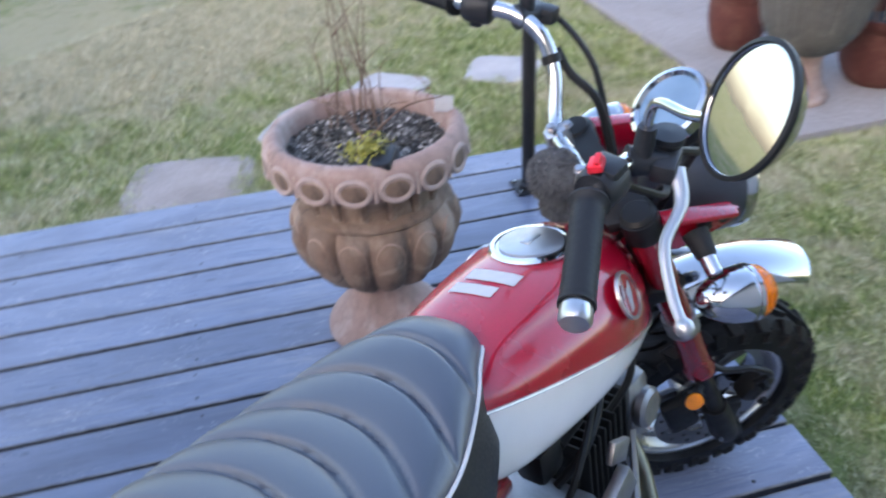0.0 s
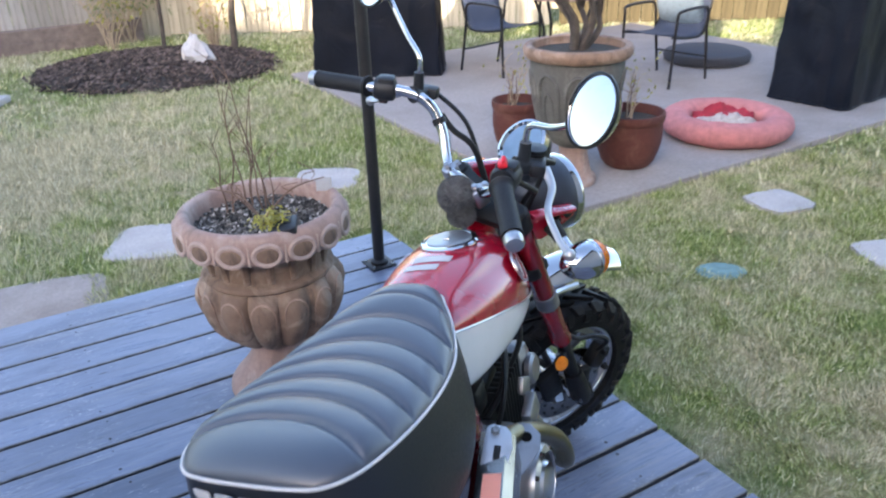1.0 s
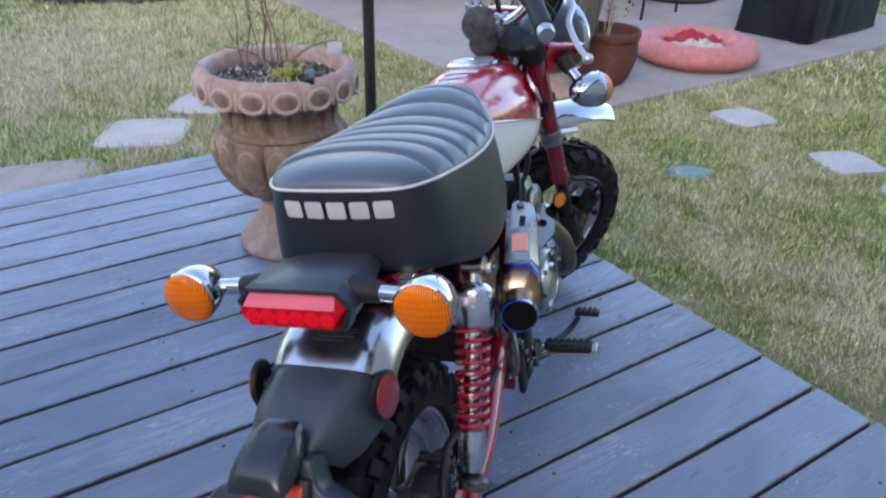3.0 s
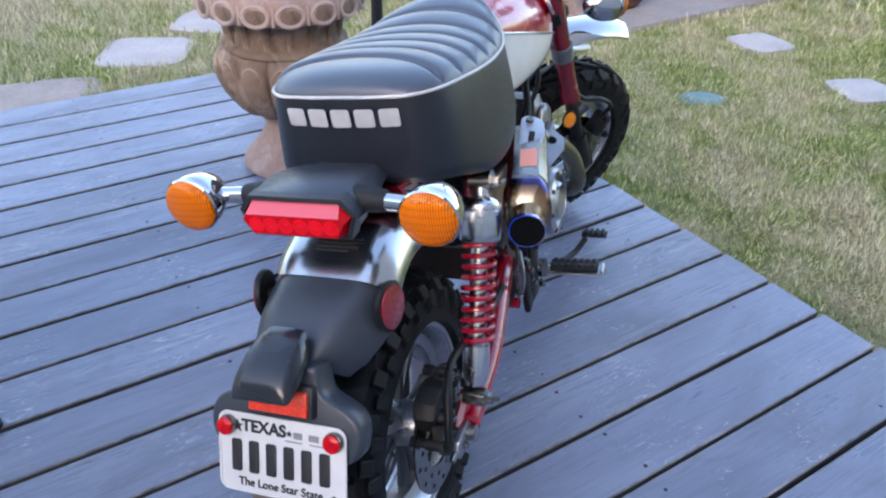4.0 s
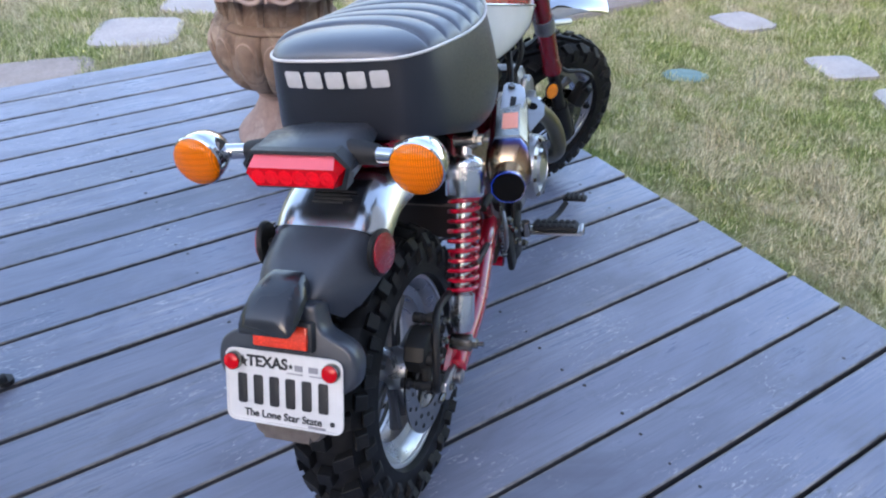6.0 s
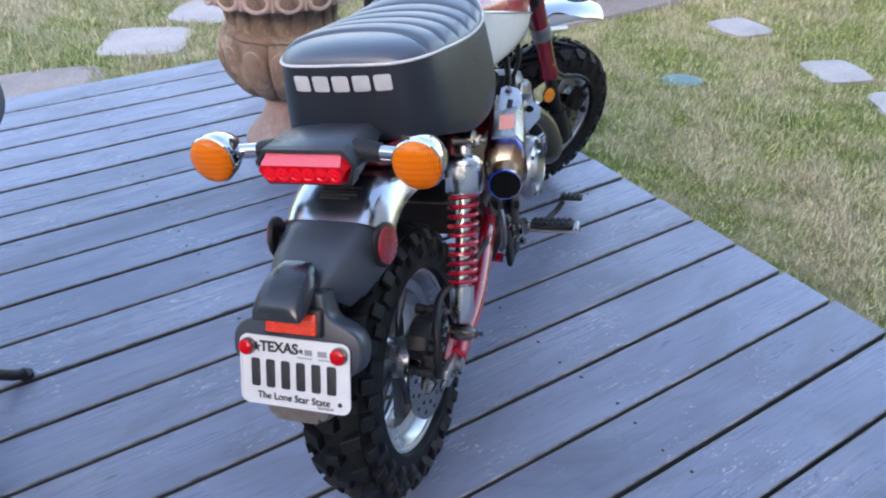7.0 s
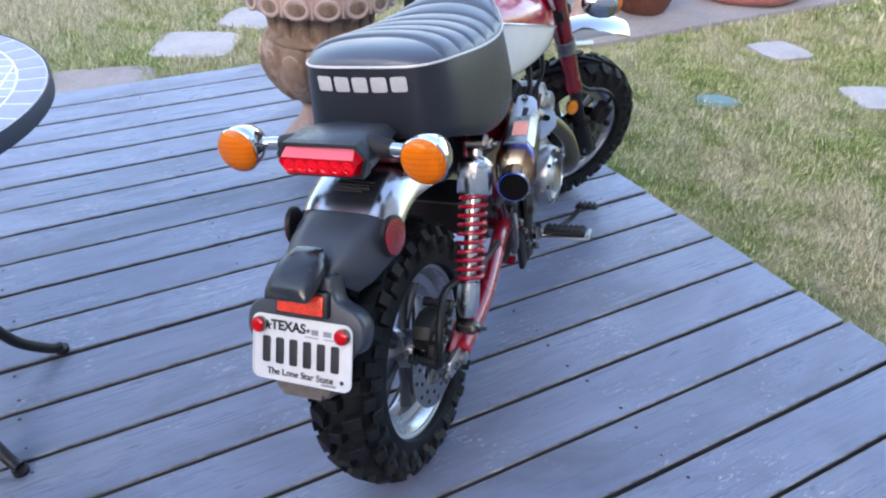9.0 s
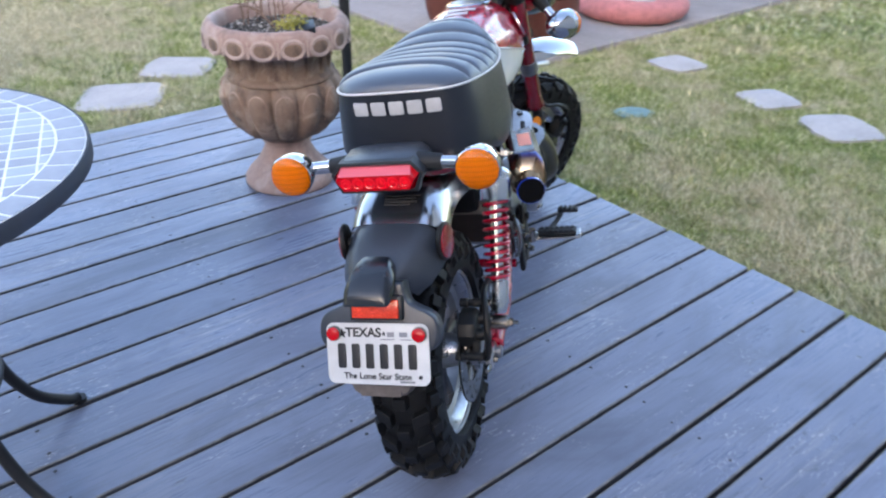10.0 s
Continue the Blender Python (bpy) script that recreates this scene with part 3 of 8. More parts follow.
def make_house():
    # Unseen house; its heights are set by where its shadow must end.
    house = thing("house", Matrix(), "unseen grey-sided house behind the deck, casting the shade", "house", kind="structure")
    bm = bmesh.new()
    for i in range(16):
        box(bm, (26, 0.3, 0.175), pose(-1, -8.0 + 0.004 * (i % 2), GROUND + 0.09 + i * 0.178, 3), 0.004)
    box(bm, (26, 8.0, 3.0), pose(-1, -12.2, GROUND + 1.5))
    part("wall", bm, siding, house, smooth=False)
    bm = bmesh.new()
    prism(bm, [(-8.2, 2.55), (-7.4, 2.7), (-12.3, 6.2), (-17.2, 2.7), (-16.4, 2.55)][::-1], 27.0,
          Matrix.Translation((-1, 0, 0)) @ Matrix(((0, 0, 1, 0), (1, 0, 0, 0), (0, 1, 0, 0), (0, 0, 0, 1))))
    part("roof", bm, shingle, house, smooth=False)
    # Added unseen upper storey that shades the fence on the left.
    bm = bmesh.new()
    box(bm, (9.0, 8.0, 4.6), pose(-11.5, -12.2, 4.6))
    part("upper_wall", bm, siding, house, smooth=False)
    # Added unseen wing that blocks sky light on the deck's right.
    bm = bmesh.new()
    for i in range(26):
        box(bm, (0.3, 9.4, 0.175), pose(2.85 - 0.004 * (i % 2), -3.3, GROUND + 0.09 + i * 0.178, 0, 3), 0.004)
    box(bm, (5.0, 9.4, 4.6), pose(5.4, -3.3, GROUND + 2.3))
    part("wing_wall", bm, siding, house, smooth=False)
    bm = bmesh.new()
    box(bm, (6.2, 10.4, 0.22), pose(5.4, -3.3, GROUND + 4.75), 0.03)
    part("wing_roof", bm, shingle, house, smooth=False)
    for x in (-5.5, 1.0):
        win = bmesh.new()
        for dx, dz, w, h in ((0, 0.62, 1.5, 0.08), (0, -0.62, 1.5, 0.08), (-0.71, 0, 0.08, 1.2), (0.71, 0, 0.08, 1.2), (0, 0, 0.05, 1.2)):
            box(win, (w, 0.06, h), pose(x + dx, -7.83, 1.35 + dz), 0.004)
        frame_ob = part("window", win, print_white, house)
        pane = bmesh.new()
        box(pane, (1.4, 0.02, 1.2), pose(x, -7.845, 1.35))
        part("pane", pane, dial_blue, frame_ob)
    return house


make_house()


def make_fence(corner_l, corner_r, label, wood):
    """Cedar pickets on posts and rails."""
    d = (corner_r - corner_l).normalized()
    length = (corner_r - corner_l).length
    yaw = math.degrees(math.atan2(d.y, d.x))
    fence = thing("fence", Matrix(), label, "fence", kind="structure")
    rails = bmesh.new()
    for z in (0.25, 1.0, 1.65):
        box(rails, (length, 0.04, 0.09), Matrix.Translation((corner_l + corner_r) / 2 + V((0, 0.0, GROUND + z))) @ pose(0, 0.05, 0, 0, 0, yaw), 0.004)
    part("rail", rails, wood, fence, smooth=False)
    post_bm = bmesh.new()
    box(post_bm, (0.09, 0.09, 2.0), pose(0, 0, 1.0), 0.006)
    post_me = mesh_of(post_bm, "post", False)
    post_me.materials.append(wood)
    k = int(length / 2.4)
    for i in range(k + 1):
        ob = new("post", post_me)
        ob.parent = fence
        ob.matrix_basis = Matrix.Translation(corner_l + d * (i * 2.4) + V((0, 0, GROUND - 0.05))) @ pose(0, 0.12, 0, 0, 0, yaw)
    meshes = []
    for v in range(3):
        bm = bmesh.new()
        h = 1.85
        prism(bm, [(-0.068, 0), (0.068, 0), (0.068, h - 0.04), (0.035, h), (-0.035, h), (-0.068, h - 0.04)], 0.016, pose(0, 0, 0, 90), bevel=0.002)
        me = mesh_of(bm, "picket", False)
        me.materials.append(wood)
        meshes.append(me)
    rng = random.Random(5)
    for i in range(int(length / 0.143)):
        ob = new("picket", meshes[i % 3])
        ob.parent = fence
        ob.matrix_basis = Matrix.Translation(corner_l + d * (i * 0.143 + 0.07) + V((0, 0, GROUND + 0.02 + rng.uniform(-0.012, 0.012)))) @ pose(0, -0.02, 0, 0, rng.uniform(-0.4, 0.4), yaw)
    return fence


make_fence(V((-6.6, 7.79, 0)), V((-1.25, 9.36, 0)), "cedar picket fence, paled in colour for the low sun on it", sunlit_fence_wood)
make_fence(V((-1.25, 9.36, 0)), V((8.5, 12.22, 0)), "golden brown cedar picket fence, darkened for partial shade", half_shaded_fence_wood)
make_fence(V((-9.4, 4.2, 0)), V((-6.65, 7.72, 0)), "greyed cedar picket fence, its shade part of the grey", shade_grey_wood)


def make_slab(x, y, size, turn, w=1.0, material=None, label="pale square concrete stepping stone set in the grass"):
    """One stepping stone: an uneven square slab."""
    rng = random.Random(int(x * 100 + y * 7))
    pts = []
    n = 9
    for side in range(4):
        for i in range(n):
            t = -1 + 2 * i / n
            a, b = [(t, -1), (1, t), (-t, 1), (-1, -t)][side]
            c = 1 - 0.13 * (abs(a) * abs(b)) ** 3
            j = 1 + rng.uniform(-0.045, 0.045)
            pts.append((a * c * j * size / 2 * w, b * c * j * size / 2))
    bm = bmesh.new()
    prism(bm, pts, 0.05, Matrix(), bevel=0.006)
    ob = part("stepping_stone", bm, material or stone_slab, angle=30)
    ob.matrix_world = pose(x, y, GROUND - (0.02 if x < 0 else 0.01), rng.uniform(-0.8, 0.8), rng.uniform(-0.8, 0.8), turn)
    return tagged(ob, label, "stepping stone", "stepping stones in the lawn")


STONES = [(-2.22, 2.42, 0.44, 22), (-2.16, 2.97, 0.4, 10), (-2.30, 1.72, 0.46, 40), (-1.74, 3.48, 0.4, 20),
          (0.885, 3.69, 0.30, 40), (1.33, 3.12, 0.29, 25), (1.62, 2.74, 0.35, 20)]
for i, row in enumerate(STONES):
    if i == 2:
        make_slab(*row, w=1.2, material=dirty_slab, label="earth-stained brown stepping stone sunk in the grass")
    else:
        make_slab(*row)

bm = bmesh.new()
lathe(bm, [(0.0, 0.0), (0.085, 0.0), (0.1, -0.006), (0.1, -0.05), (0.0, -0.05)], n=28)
lid = part("utility_box_lid", bm, teal_paint)
lid.matrix_world = pose(0.57, 2.77, GROUND + 0.006, 0, 0, 20) @ Matrix.Diagonal((1.15, 0.85, 1, 1))
tagged(lid, "faded teal round valve box lid in the grass", "valve lid")


# ---- planting bed by the fence ----
BED = (-4.95, 6.15, 1.1)


def scatter_bits(count, place, size, rng, flat=0.4):
    """Many small uneven chips in one mesh: rows of vertices and faces."""
    verts, faces = [], []
    for _ in range(count):
        c = place(rng)
        s = size * rng.uniform(0.5, 1.4)
        m = Euler((rng.uniform(-0.6, 0.6), rng.uniform(-0.6, 0.6), rng.uniform(0, 6.28))).to_matrix()
        b = len(verts)
        for p in ((1, 0.1, 0), (-0.8, 0.5, 0), (-0.3, -0.6, 0), (0.1, 0.0, 0.8 * flat), (0, 0.1, -0.5 * flat)):
            verts.append(c + m @ (V(p) * s))
        faces += [(b, b + 1, b + 3), (b + 1, b + 2, b + 3), (b + 2, b, b + 3), (b, b + 4, b + 1), (b + 1, b + 4, b + 2), (b + 2, b + 4, b)]
    return verts, faces


def bits_object(name, verts, faces, material, parent=None):
    me = bpy.data.meshes.new(name)
    me.from_pydata([tuple(v) for v in verts], [], faces)
    me.materials.append(material)
    ob = new(name, me)
    if parent is not None:
        ob.parent = parent
    return ob


def make_bed():
    bx, by, r = BED
    bed = thing("mulch_bed", pose(bx, by, GROUND), "round bed of dark brown bark mulch in the lawn", "mulch bed", kind="structure")
    bm = bmesh.new()
    loops = []
    for f, z in ((0.02, 0.11), (0.35, 0.1), (0.7, 0.07), (0.93, 0.035), (1.02, -0.03)):
        loops.append([V((math.cos(a) * r * f * 1.12 * (1 + 0.07 * noise.noise((math.cos(a) * 2, math.sin(a) * 2, 3))), math.sin(a) * r * f * (1 + 0.07 * noise.noise((math.cos(a) * 2, math.sin(a) * 2, 3))), z)) for a in (2 * math.pi * j / 56 for j in range(56))])
    rings(bm, loops)
    part("soil", bm, dark_soil, bed)
    rng = random.Random(3)

    def place(rng):
        a, f = rng.uniform(0, 6.283), math.sqrt(rng.random())
        f *= 1.0 + abs(rng.gauss(0, 0.05)) * f
        return V((math.cos(a) * r * f * 1.1, math.sin(a) * r * f, max(0.115 - 0.09 * f * f, 0.015) + rng.uniform(-0.01, 0.02)))
    tagged(bits_object("mulch", *scatter_bits(7000, place, 0.03, rng), mulch_bits, bed), kind="stuff")
    return bed


make_bed()


def make_rock(x, y, z, sx, sy, sz):
    bm = bmesh.new()
    bmesh.ops.create_icosphere(bm, subdivisions=3, radius=1.0)
    for v in bm.verts:
        p = v.co.copy()
        taper = 1 - 0.6 * max(p.z, 0)
        n = 1 + 0.3 * noise.noise(p * 1.5) + 0.16 * noise.cell(p * 2.1) + 0.05 * noise.noise(p * 4)
        v.co = V((p.x * sx * n * taper - 0.05 * max(p.z, 0), p.y * sy * n * taper, p.z * sz * n))
    ob = part("garden_rock", bm, white_rock, angle=18)
    ob.matrix_world = pose(x, y, z, 0, 0, 25)
    return tagged(ob, "pale pointed limestone rock on the mulch", "rock")


make_rock(-4.44, 6.2, GROUND + 0.17, 0.16, 0.14, 0.19)


def stems(bm, base, height, count, rng, r=0.006, spread=0.5, twigs=3, mat=0):
    """Bare stems that fork into thin twigs."""
    for _ in range(count):
        a = rng.uniform(0, 6.283)
        lean = rng.uniform(0.1, spread)
        h = height * rng.uniform(0.6, 1.05)
        p0 = V(base) + V((math.cos(a), math.sin(a), 0)) * rng.uniform(0, 0.05) * height
        pts = [p0]
        for k in range(1, 6):
            f = k / 5
            pts.append(p0 + V((math.cos(a) * lean * h * f ** 1.3 + rng.uniform(-1, 1) * 0.025 * h, math.sin(a) * lean * h * f ** 1.3 + rng.uniform(-1, 1) * 0.025 * h, h * f)))
        path = curve(pts, 3)
        n = len(path)
        tube(bm, path, [r * (1 - 0.75 * i / n) for i in range(n)], 5, mat=mat)
        for _ in range(twigs):
            i = rng.randrange(n // 3, n - 1)
            b = rng.uniform(0, 6.283)
            q = path[i]
            length = h * rng.uniform(0.12, 0.3)
            e = q + V((math.cos(b) * length * 0.7, math.sin(b) * length * 0.7, length * rng.uniform(0.3, 0.9)))
            mid = (q + e) / 2 + V((rng.uniform(-1, 1), rng.uniform(-1, 1), rng.uniform(-1, 1))) * length * 0.1
            tube(bm, curve([q, mid, e], 3), [r * 0.5 * (1 - 0.6 * j / 6) for j in range(7)], 4, mat=mat)


def make_sapling(x, y, h, r, seed, label):
    rng = random.Random(seed)
    tree = thing("sapling", pose(x, y, GROUND + 0.08), label, "sapling", "bare saplings by the fence")
    bm = bmesh.new()
    pts = [V((0, 0, -0.05))]
    for k in range(1, 8):
        f = k / 7
        pts.append(V((rng.uniform(-1, 1) * 0.05 + 0.12 * f, rng.uniform(-1, 1) * 0.05, h * f)))
    path = curve(pts, 4)
    tube(bm, path, [r * (1.15 - 0.8 * i / len(path)) for i in range(len(path))], 8)
    part("trunk", bm, tree_bark, tree)
    for k in range(5):
        q = path[int(len(path) * (0.3 + 0.12 * k))]
        lb = bmesh.new()
        a = rng.uniform(0, 6.28)
        e = q + V((math.cos(a), math.sin(a), 1.1)) * h * 0.3
        tube(lb, curve([q, (q + e) / 2 + V((0, 0, -0.04)), e], 5), [r * 0.5 * (1 - 0.07 * i) for i in range(11)], 6)
        stems(lb, (q + e) / 2, h * 0.35, 3, rng, r * 0.25, 0.8, 2)
        part("limb", lb, tree_bark, tree)
    return tree


make_sapling(-4.5, 6.95, 2.6, 0.035, 11, "slim bare dark-barked sapling in the mulch bed")
make_sapling(-5.25, 6.7, 2.3, 0.022, 12, "thin crooked bare sapling in the mulch bed")


def make_shrub(x, y, h, seed, leafy):
    rng = random.Random(seed)
    shrub = thing("shrub", pose(x, y, GROUND + 0.04), "straggly half-bare shrub with pale dry twigs" if not leafy else "yellow-green leafy shrub in front of the fence", "shrub", "shrubs along the fence")
    bm = bmesh.new()
    stems(bm, (0, 0, -0.05), h, 16, rng, 0.009, 0.7, 6)
    part("twig_mass", bm, pale_twig, shrub)
    verts, faces = [], []
    for _ in range(900 if leafy else 160):
        a, b = rng.uniform(0, 6.28), rng.uniform(0.25, 1.0)
        rad = h * 0.5 * math.sqrt(rng.random()) * (0.6 + 0.5 * noise.noise((math.cos(a) * 1.5, math.sin(a) * 1.5, b * 3 + seed)))
        c = V((math.cos(a) * rad, math.sin(a) * rad, h * b * rng.uniform(0.7, 1.05)))
        m = Euler((rng.uniform(-1, 1), rng.uniform(-1, 1), rng.uniform(0, 6.28))).to_matrix()
        s = rng.uniform(0.02, 0.045)
        k = len(verts)
        verts += [c + m @ V(p) * s for p in ((-1, 0, 0), (0, -0.45, 0.1), (1, 0, 0), (0, 0.45, 0.1))]
        faces += [(k, k + 1, k + 2), (k, k + 2, k + 3)]
    tagged(bits_object("leaves", verts, faces, green_leaf if leafy else yellow_leaf, shrub), kind="stuff")
    return shrub


make_shrub(-6.2, 7.0, 1.0, 21, False)
make_shrub(-6.3, 7.5, 1.5, 22, True)
make_shrub(-5.0, 7.3, 0.8, 23, False)


# ---- the deck ----
STEP, JOINT, SKEW = 0.1542, 0.0083, 0.0172      # the boards run a degree off the deck's end
DECK_S = (-4.3, 1.216)


def make_deck():
    deck = thing("deck", Matrix(), "low deck of worn blue-grey painted boards", "deck", kind="structure")
    s0, s1 = DECK_S
    length = s1 - s0
    rng = random.Random(9)
    under = bmesh.new()
    k0, k1 = -14, 22
    q0, q1 = JOINT + (k0 - 1) * STEP, JOINT + k1 * STEP
    turn = pose(0, 0, 0, 0, 0, 49)
    for i in range(10):
        s = s0 + 0.12 + i * (length - 0.3) / 9
        box(under, (0.04, q1 - q0 - 0.06, 0.14), Matrix.Translation(sq(s, (q0 + q1) / 2, -0.115)) @ turn)
    box(under, (length - 0.04, 0.04, 0.14), Matrix.Translation(sq((s0 + s1) / 2, q0 + 0.05, -0.115)) @ turn)
    box(under, (0.035, q1 - q0 - 0.02, 0.15), Matrix.Translation(sq(s1 - 0.03, (q0 + q1) / 2, -0.12)) @ turn)
    part("joists", under, gap_shade_wood, deck, smooth=False)
    meshes = []
    for v in range(3):
        bm = bmesh.new()
        w = STEP - 0.0088 - 0.001 * v
        prism(bm, [(-w / 2 + 0.004, -0.019), (w / 2 - 0.004, -0.019), (w / 2, -0.015), (w / 2, 0.0155), (w / 2 - 0.0013, 0.0178), (w / 2 - 0.004, 0.0185), (-w / 2 + 0.004, 0.0185), (-w / 2 + 0.0013, 0.0178), (-w / 2, 0.0155), (-w / 2, -0.015)],
              length, Matrix(((0, 0, 1, 0), (1, 0, 0, 0), (0, 1, 0, 0), (0, 0, 0, 1))))
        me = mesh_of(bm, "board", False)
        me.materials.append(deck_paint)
        me.materials.append(gap_shade_wood)
        me.materials.append(worn_lit_edge)
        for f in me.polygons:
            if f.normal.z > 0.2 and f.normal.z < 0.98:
                f.material_index = 2          # pale arrises: rubbed paint, and light on the edges put into the colour
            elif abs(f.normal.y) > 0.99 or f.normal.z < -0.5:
                f.material_index = 1          # board sides darkened: shade between the boards put into the colour
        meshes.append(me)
    heads_v, heads_f = [], []
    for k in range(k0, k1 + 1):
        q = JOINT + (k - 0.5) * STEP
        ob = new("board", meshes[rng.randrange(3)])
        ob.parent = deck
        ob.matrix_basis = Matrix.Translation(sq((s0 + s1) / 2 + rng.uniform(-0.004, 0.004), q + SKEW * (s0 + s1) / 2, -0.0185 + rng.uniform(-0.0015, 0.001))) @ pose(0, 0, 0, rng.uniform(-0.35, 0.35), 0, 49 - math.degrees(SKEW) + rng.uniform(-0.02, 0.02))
        for i in range(10):
            s = s0 + 0.12 + i * (length - 0.3) / 9
            for dq in (-0.045, 0.045):
                if rng.random() < 0.3:
                    continue
                c = sq(s + rng.uniform(-0.012, 0.012), q + SKEW * s + dq + rng.uniform(-0.008, 0.008), 0.0014)
                b = len(heads_v)
                r = rng.uniform(0.003, 0.005)
                heads_v += [c + V((math.cos(a) * r, math.sin(a) * r, 0)) for a in (math.pi * j / 4 for j in range(8))] + [c + V((0, 0, 0.0006))]
                heads_f += [(b + j, b + (j + 1) % 8, b + 8) for j in range(8)]
    tagged(bits_object("nail_heads", heads_v, heads_f, black_plastic, deck), "dark nail heads", kind="stuff")
    return deck


make_deck()


def make_post(x, y):
    post = thing("rail_post", pose(x, y, 0), "black metal post with a square base plate", "post")
    bm = bmesh.new()
    lathe(bm, [(0.0, 0.005), (0.0235, 0.005), (0.0235, 1.07), (0.0225, 1.078), (0.0, 1.078)], n=20)
    part("pole", bm, black_metal, post)
    bm = bmesh.new()
    box(bm, (0.11, 0.11, 0.008), pose(0, 0, 0.0045, 0, 0, 49), 0.003)
    lathe(bm, [(0.0, 0.008), (0.036, 0.008), (0.036, 0.02), (0.026, 0.028), (0.0, 0.028)], n=20)
    base = part("base_plate", bm, black_metal, post)
    for sx in (-1, 1):
        for sy in (-1, 1):
            b = bmesh.new()
            lathe(b, [(0.0, 0.008), (0.008, 0.008), (0.008, 0.013), (0.0, 0.015)], pose(0, 0, 0, 0, 0, 49) @ pose(0.041 * sx, 0.041 * sy, 0), n=6)
            part("bolt", b, steel, base)
    return post


make_post(-0.812, 2.075)

# ---- the motorcycle: x right, y ahead, z up, from below its rear axle ----
bike = thing("motorcycle", Matrix.Translation((0.021, 0, 0.002)) @ pose(0, 0, 0, 0, -9.5, -3.2),
             "small red and white retro motorcycle leaning on its side stand", "motorcycle")
RAKE = 25.0
STEER = Matrix.Translation((0, 1.237, 0)) @ pose(0, 0, 0, RAKE) @ pose(0, 0, 0, 0, 0, -42) @ pose(0, 0, 0, -RAKE) @ Matrix.Translation((0, -1.237, 0))
AX = V((0, -math.sin(radians(RAKE)), math.cos(radians(RAKE))))       # up along the steering axis


def bp(name, bm, material, parent=None, label="", steer=False, **k):
    if steer:
        bmesh.ops.transform(bm, matrix=STEER, verts=bm.verts)
    return part(name, bm, material, parent or bike, label, **k)


def both(f):
    """Runs f for the right and the left side."""
    return [f(1), f(-1)]


def bolt(bm, at, way, r=0.008, h=0.006, mat=0):
    a = V(at)
    lathe(bm, [(0, 0), (r * 1.35, 0), (r * 1.35, h * 0.25), (r, h * 0.3), (r, h), (r * 0.7, h * 1.1), (0, h * 1.1)], along(a, a + V(way)), n=6 if r < 0.012 else 10, mat=mat)


# wheels
def tyre_ring(half, r_out, r_bead, m, pitch, rows, rubber_r):
    """A knobbly tyre: round carcass with blocks standing on it."""
    bm = bmesh.new()
    prof = []
    for i in range(15):
        a = math.pi * (i / 14) - math.pi / 2
        w = half * math.copysign(abs(math.sin(a)) ** 0.75, a)
        r = r_bead + (r_out - r_bead) * abs(math.cos(a)) ** 0.62
        prof.append((r, w))
    prof += [(r_bead - 0.004, half * 0.86), (r_bead - 0.004, -half * 0.86)]
    lathe(bm, prof, m, n=72, caps=False, wrap=True)

    def at(w):
        s = min(abs(w) / half, 0.995) ** (1 / 0.75)
        return r_bead + (r_out - r_bead) * math.sqrt(1 - s * s) ** 0.62
    blocks = []
    for k, (w0, w1, ph, ln, hgt, skew) in enumerate(rows):
        b = bmesh.new()
        da = math.pi / pitch * ln
        lo, hi = [], []
        for (wa, sa) in ((w0, -1), (w1, -1), (w1, 1), (w0, 1)):
            ang = sa * da + skew * (wa - (w0 + w1) / 2)
            r = at(wa)
            slope = 0.0 if abs(wa) < half * 0.55 else hgt * 0.75 * math.copysign(1, wa)
            lo.append(V(((r - 0.005) * math.cos(ang), (r - 0.005) * math.sin(ang), wa)))
            ang2 = sa * da * 0.84 + skew * (wa - (w0 + w1) / 2)
            wa2 = (w0 + w1) / 2 + (wa - (w0 + w1) / 2) * 0.88 + slope
            rh = r + hgt * (1 if slope == 0 else 0.72)
            hi.append(V((rh * math.cos(ang2), rh * math.sin(ang2), wa2)))
        rings(b, [lo, hi])
        bmesh.ops.bevel(b, geom=list(b.edges), offset=0.0012, segments=1, affect="EDGES", clamp_overlap=True)
        me = mesh_of(b, "tread_block", True, 30)
        me.materials.append(rubber)
        blocks.append((me, ph))
    return bm, blocks


def tread(parent, m, blocks, pitch):
    """Sets the blocks round the tyre."""
    for me, ph in blocks:
        for i in range(pitch):
            ob = new("tread_block", me)
            ob.parent = parent
            ob.matrix_basis = m @ pose(0, 0, 0, 0, 0, 360 * (i + ph) / pitch)


def wheel_rim(half, r, m):
    """A cast wheel: barrel with lips and hub."""
    bm = bmesh.new()
    h = half * 0.86
    lathe(bm, [(r, -h), (r + 0.006, -h + 0.001), (r + 0.006, -h + 0.005), (r - 0.008, -h + 0.01), (r - 0.014, -h + 0.022), (r - 0.03, -0.012), (r - 0.03, 0.012), (r - 0.014, h - 0.022), (r - 0.008, h - 0.01), (r + 0.006, h - 0.005), (r + 0.006, h - 0.001), (r, h),
               (r - 0.004, h - 0.001), (r - 0.012, h - 0.006), (r - 0.02, h - 0.024), (r - 0.038, 0.016), (r - 0.038, -0.016), (r - 0.02, -h + 0.024), (r - 0.012, -h + 0.006), (r - 0.004, -h + 0.001)], m, n=72, caps=False, wrap=True)
    lathe(bm, [(0.0, -0.05), (0.03, -0.05), (0.036, -0.03), (0.04, 0), (0.036, 0.03), (0.03, 0.05), (0, 0.05)], m, n=24)
    return bm


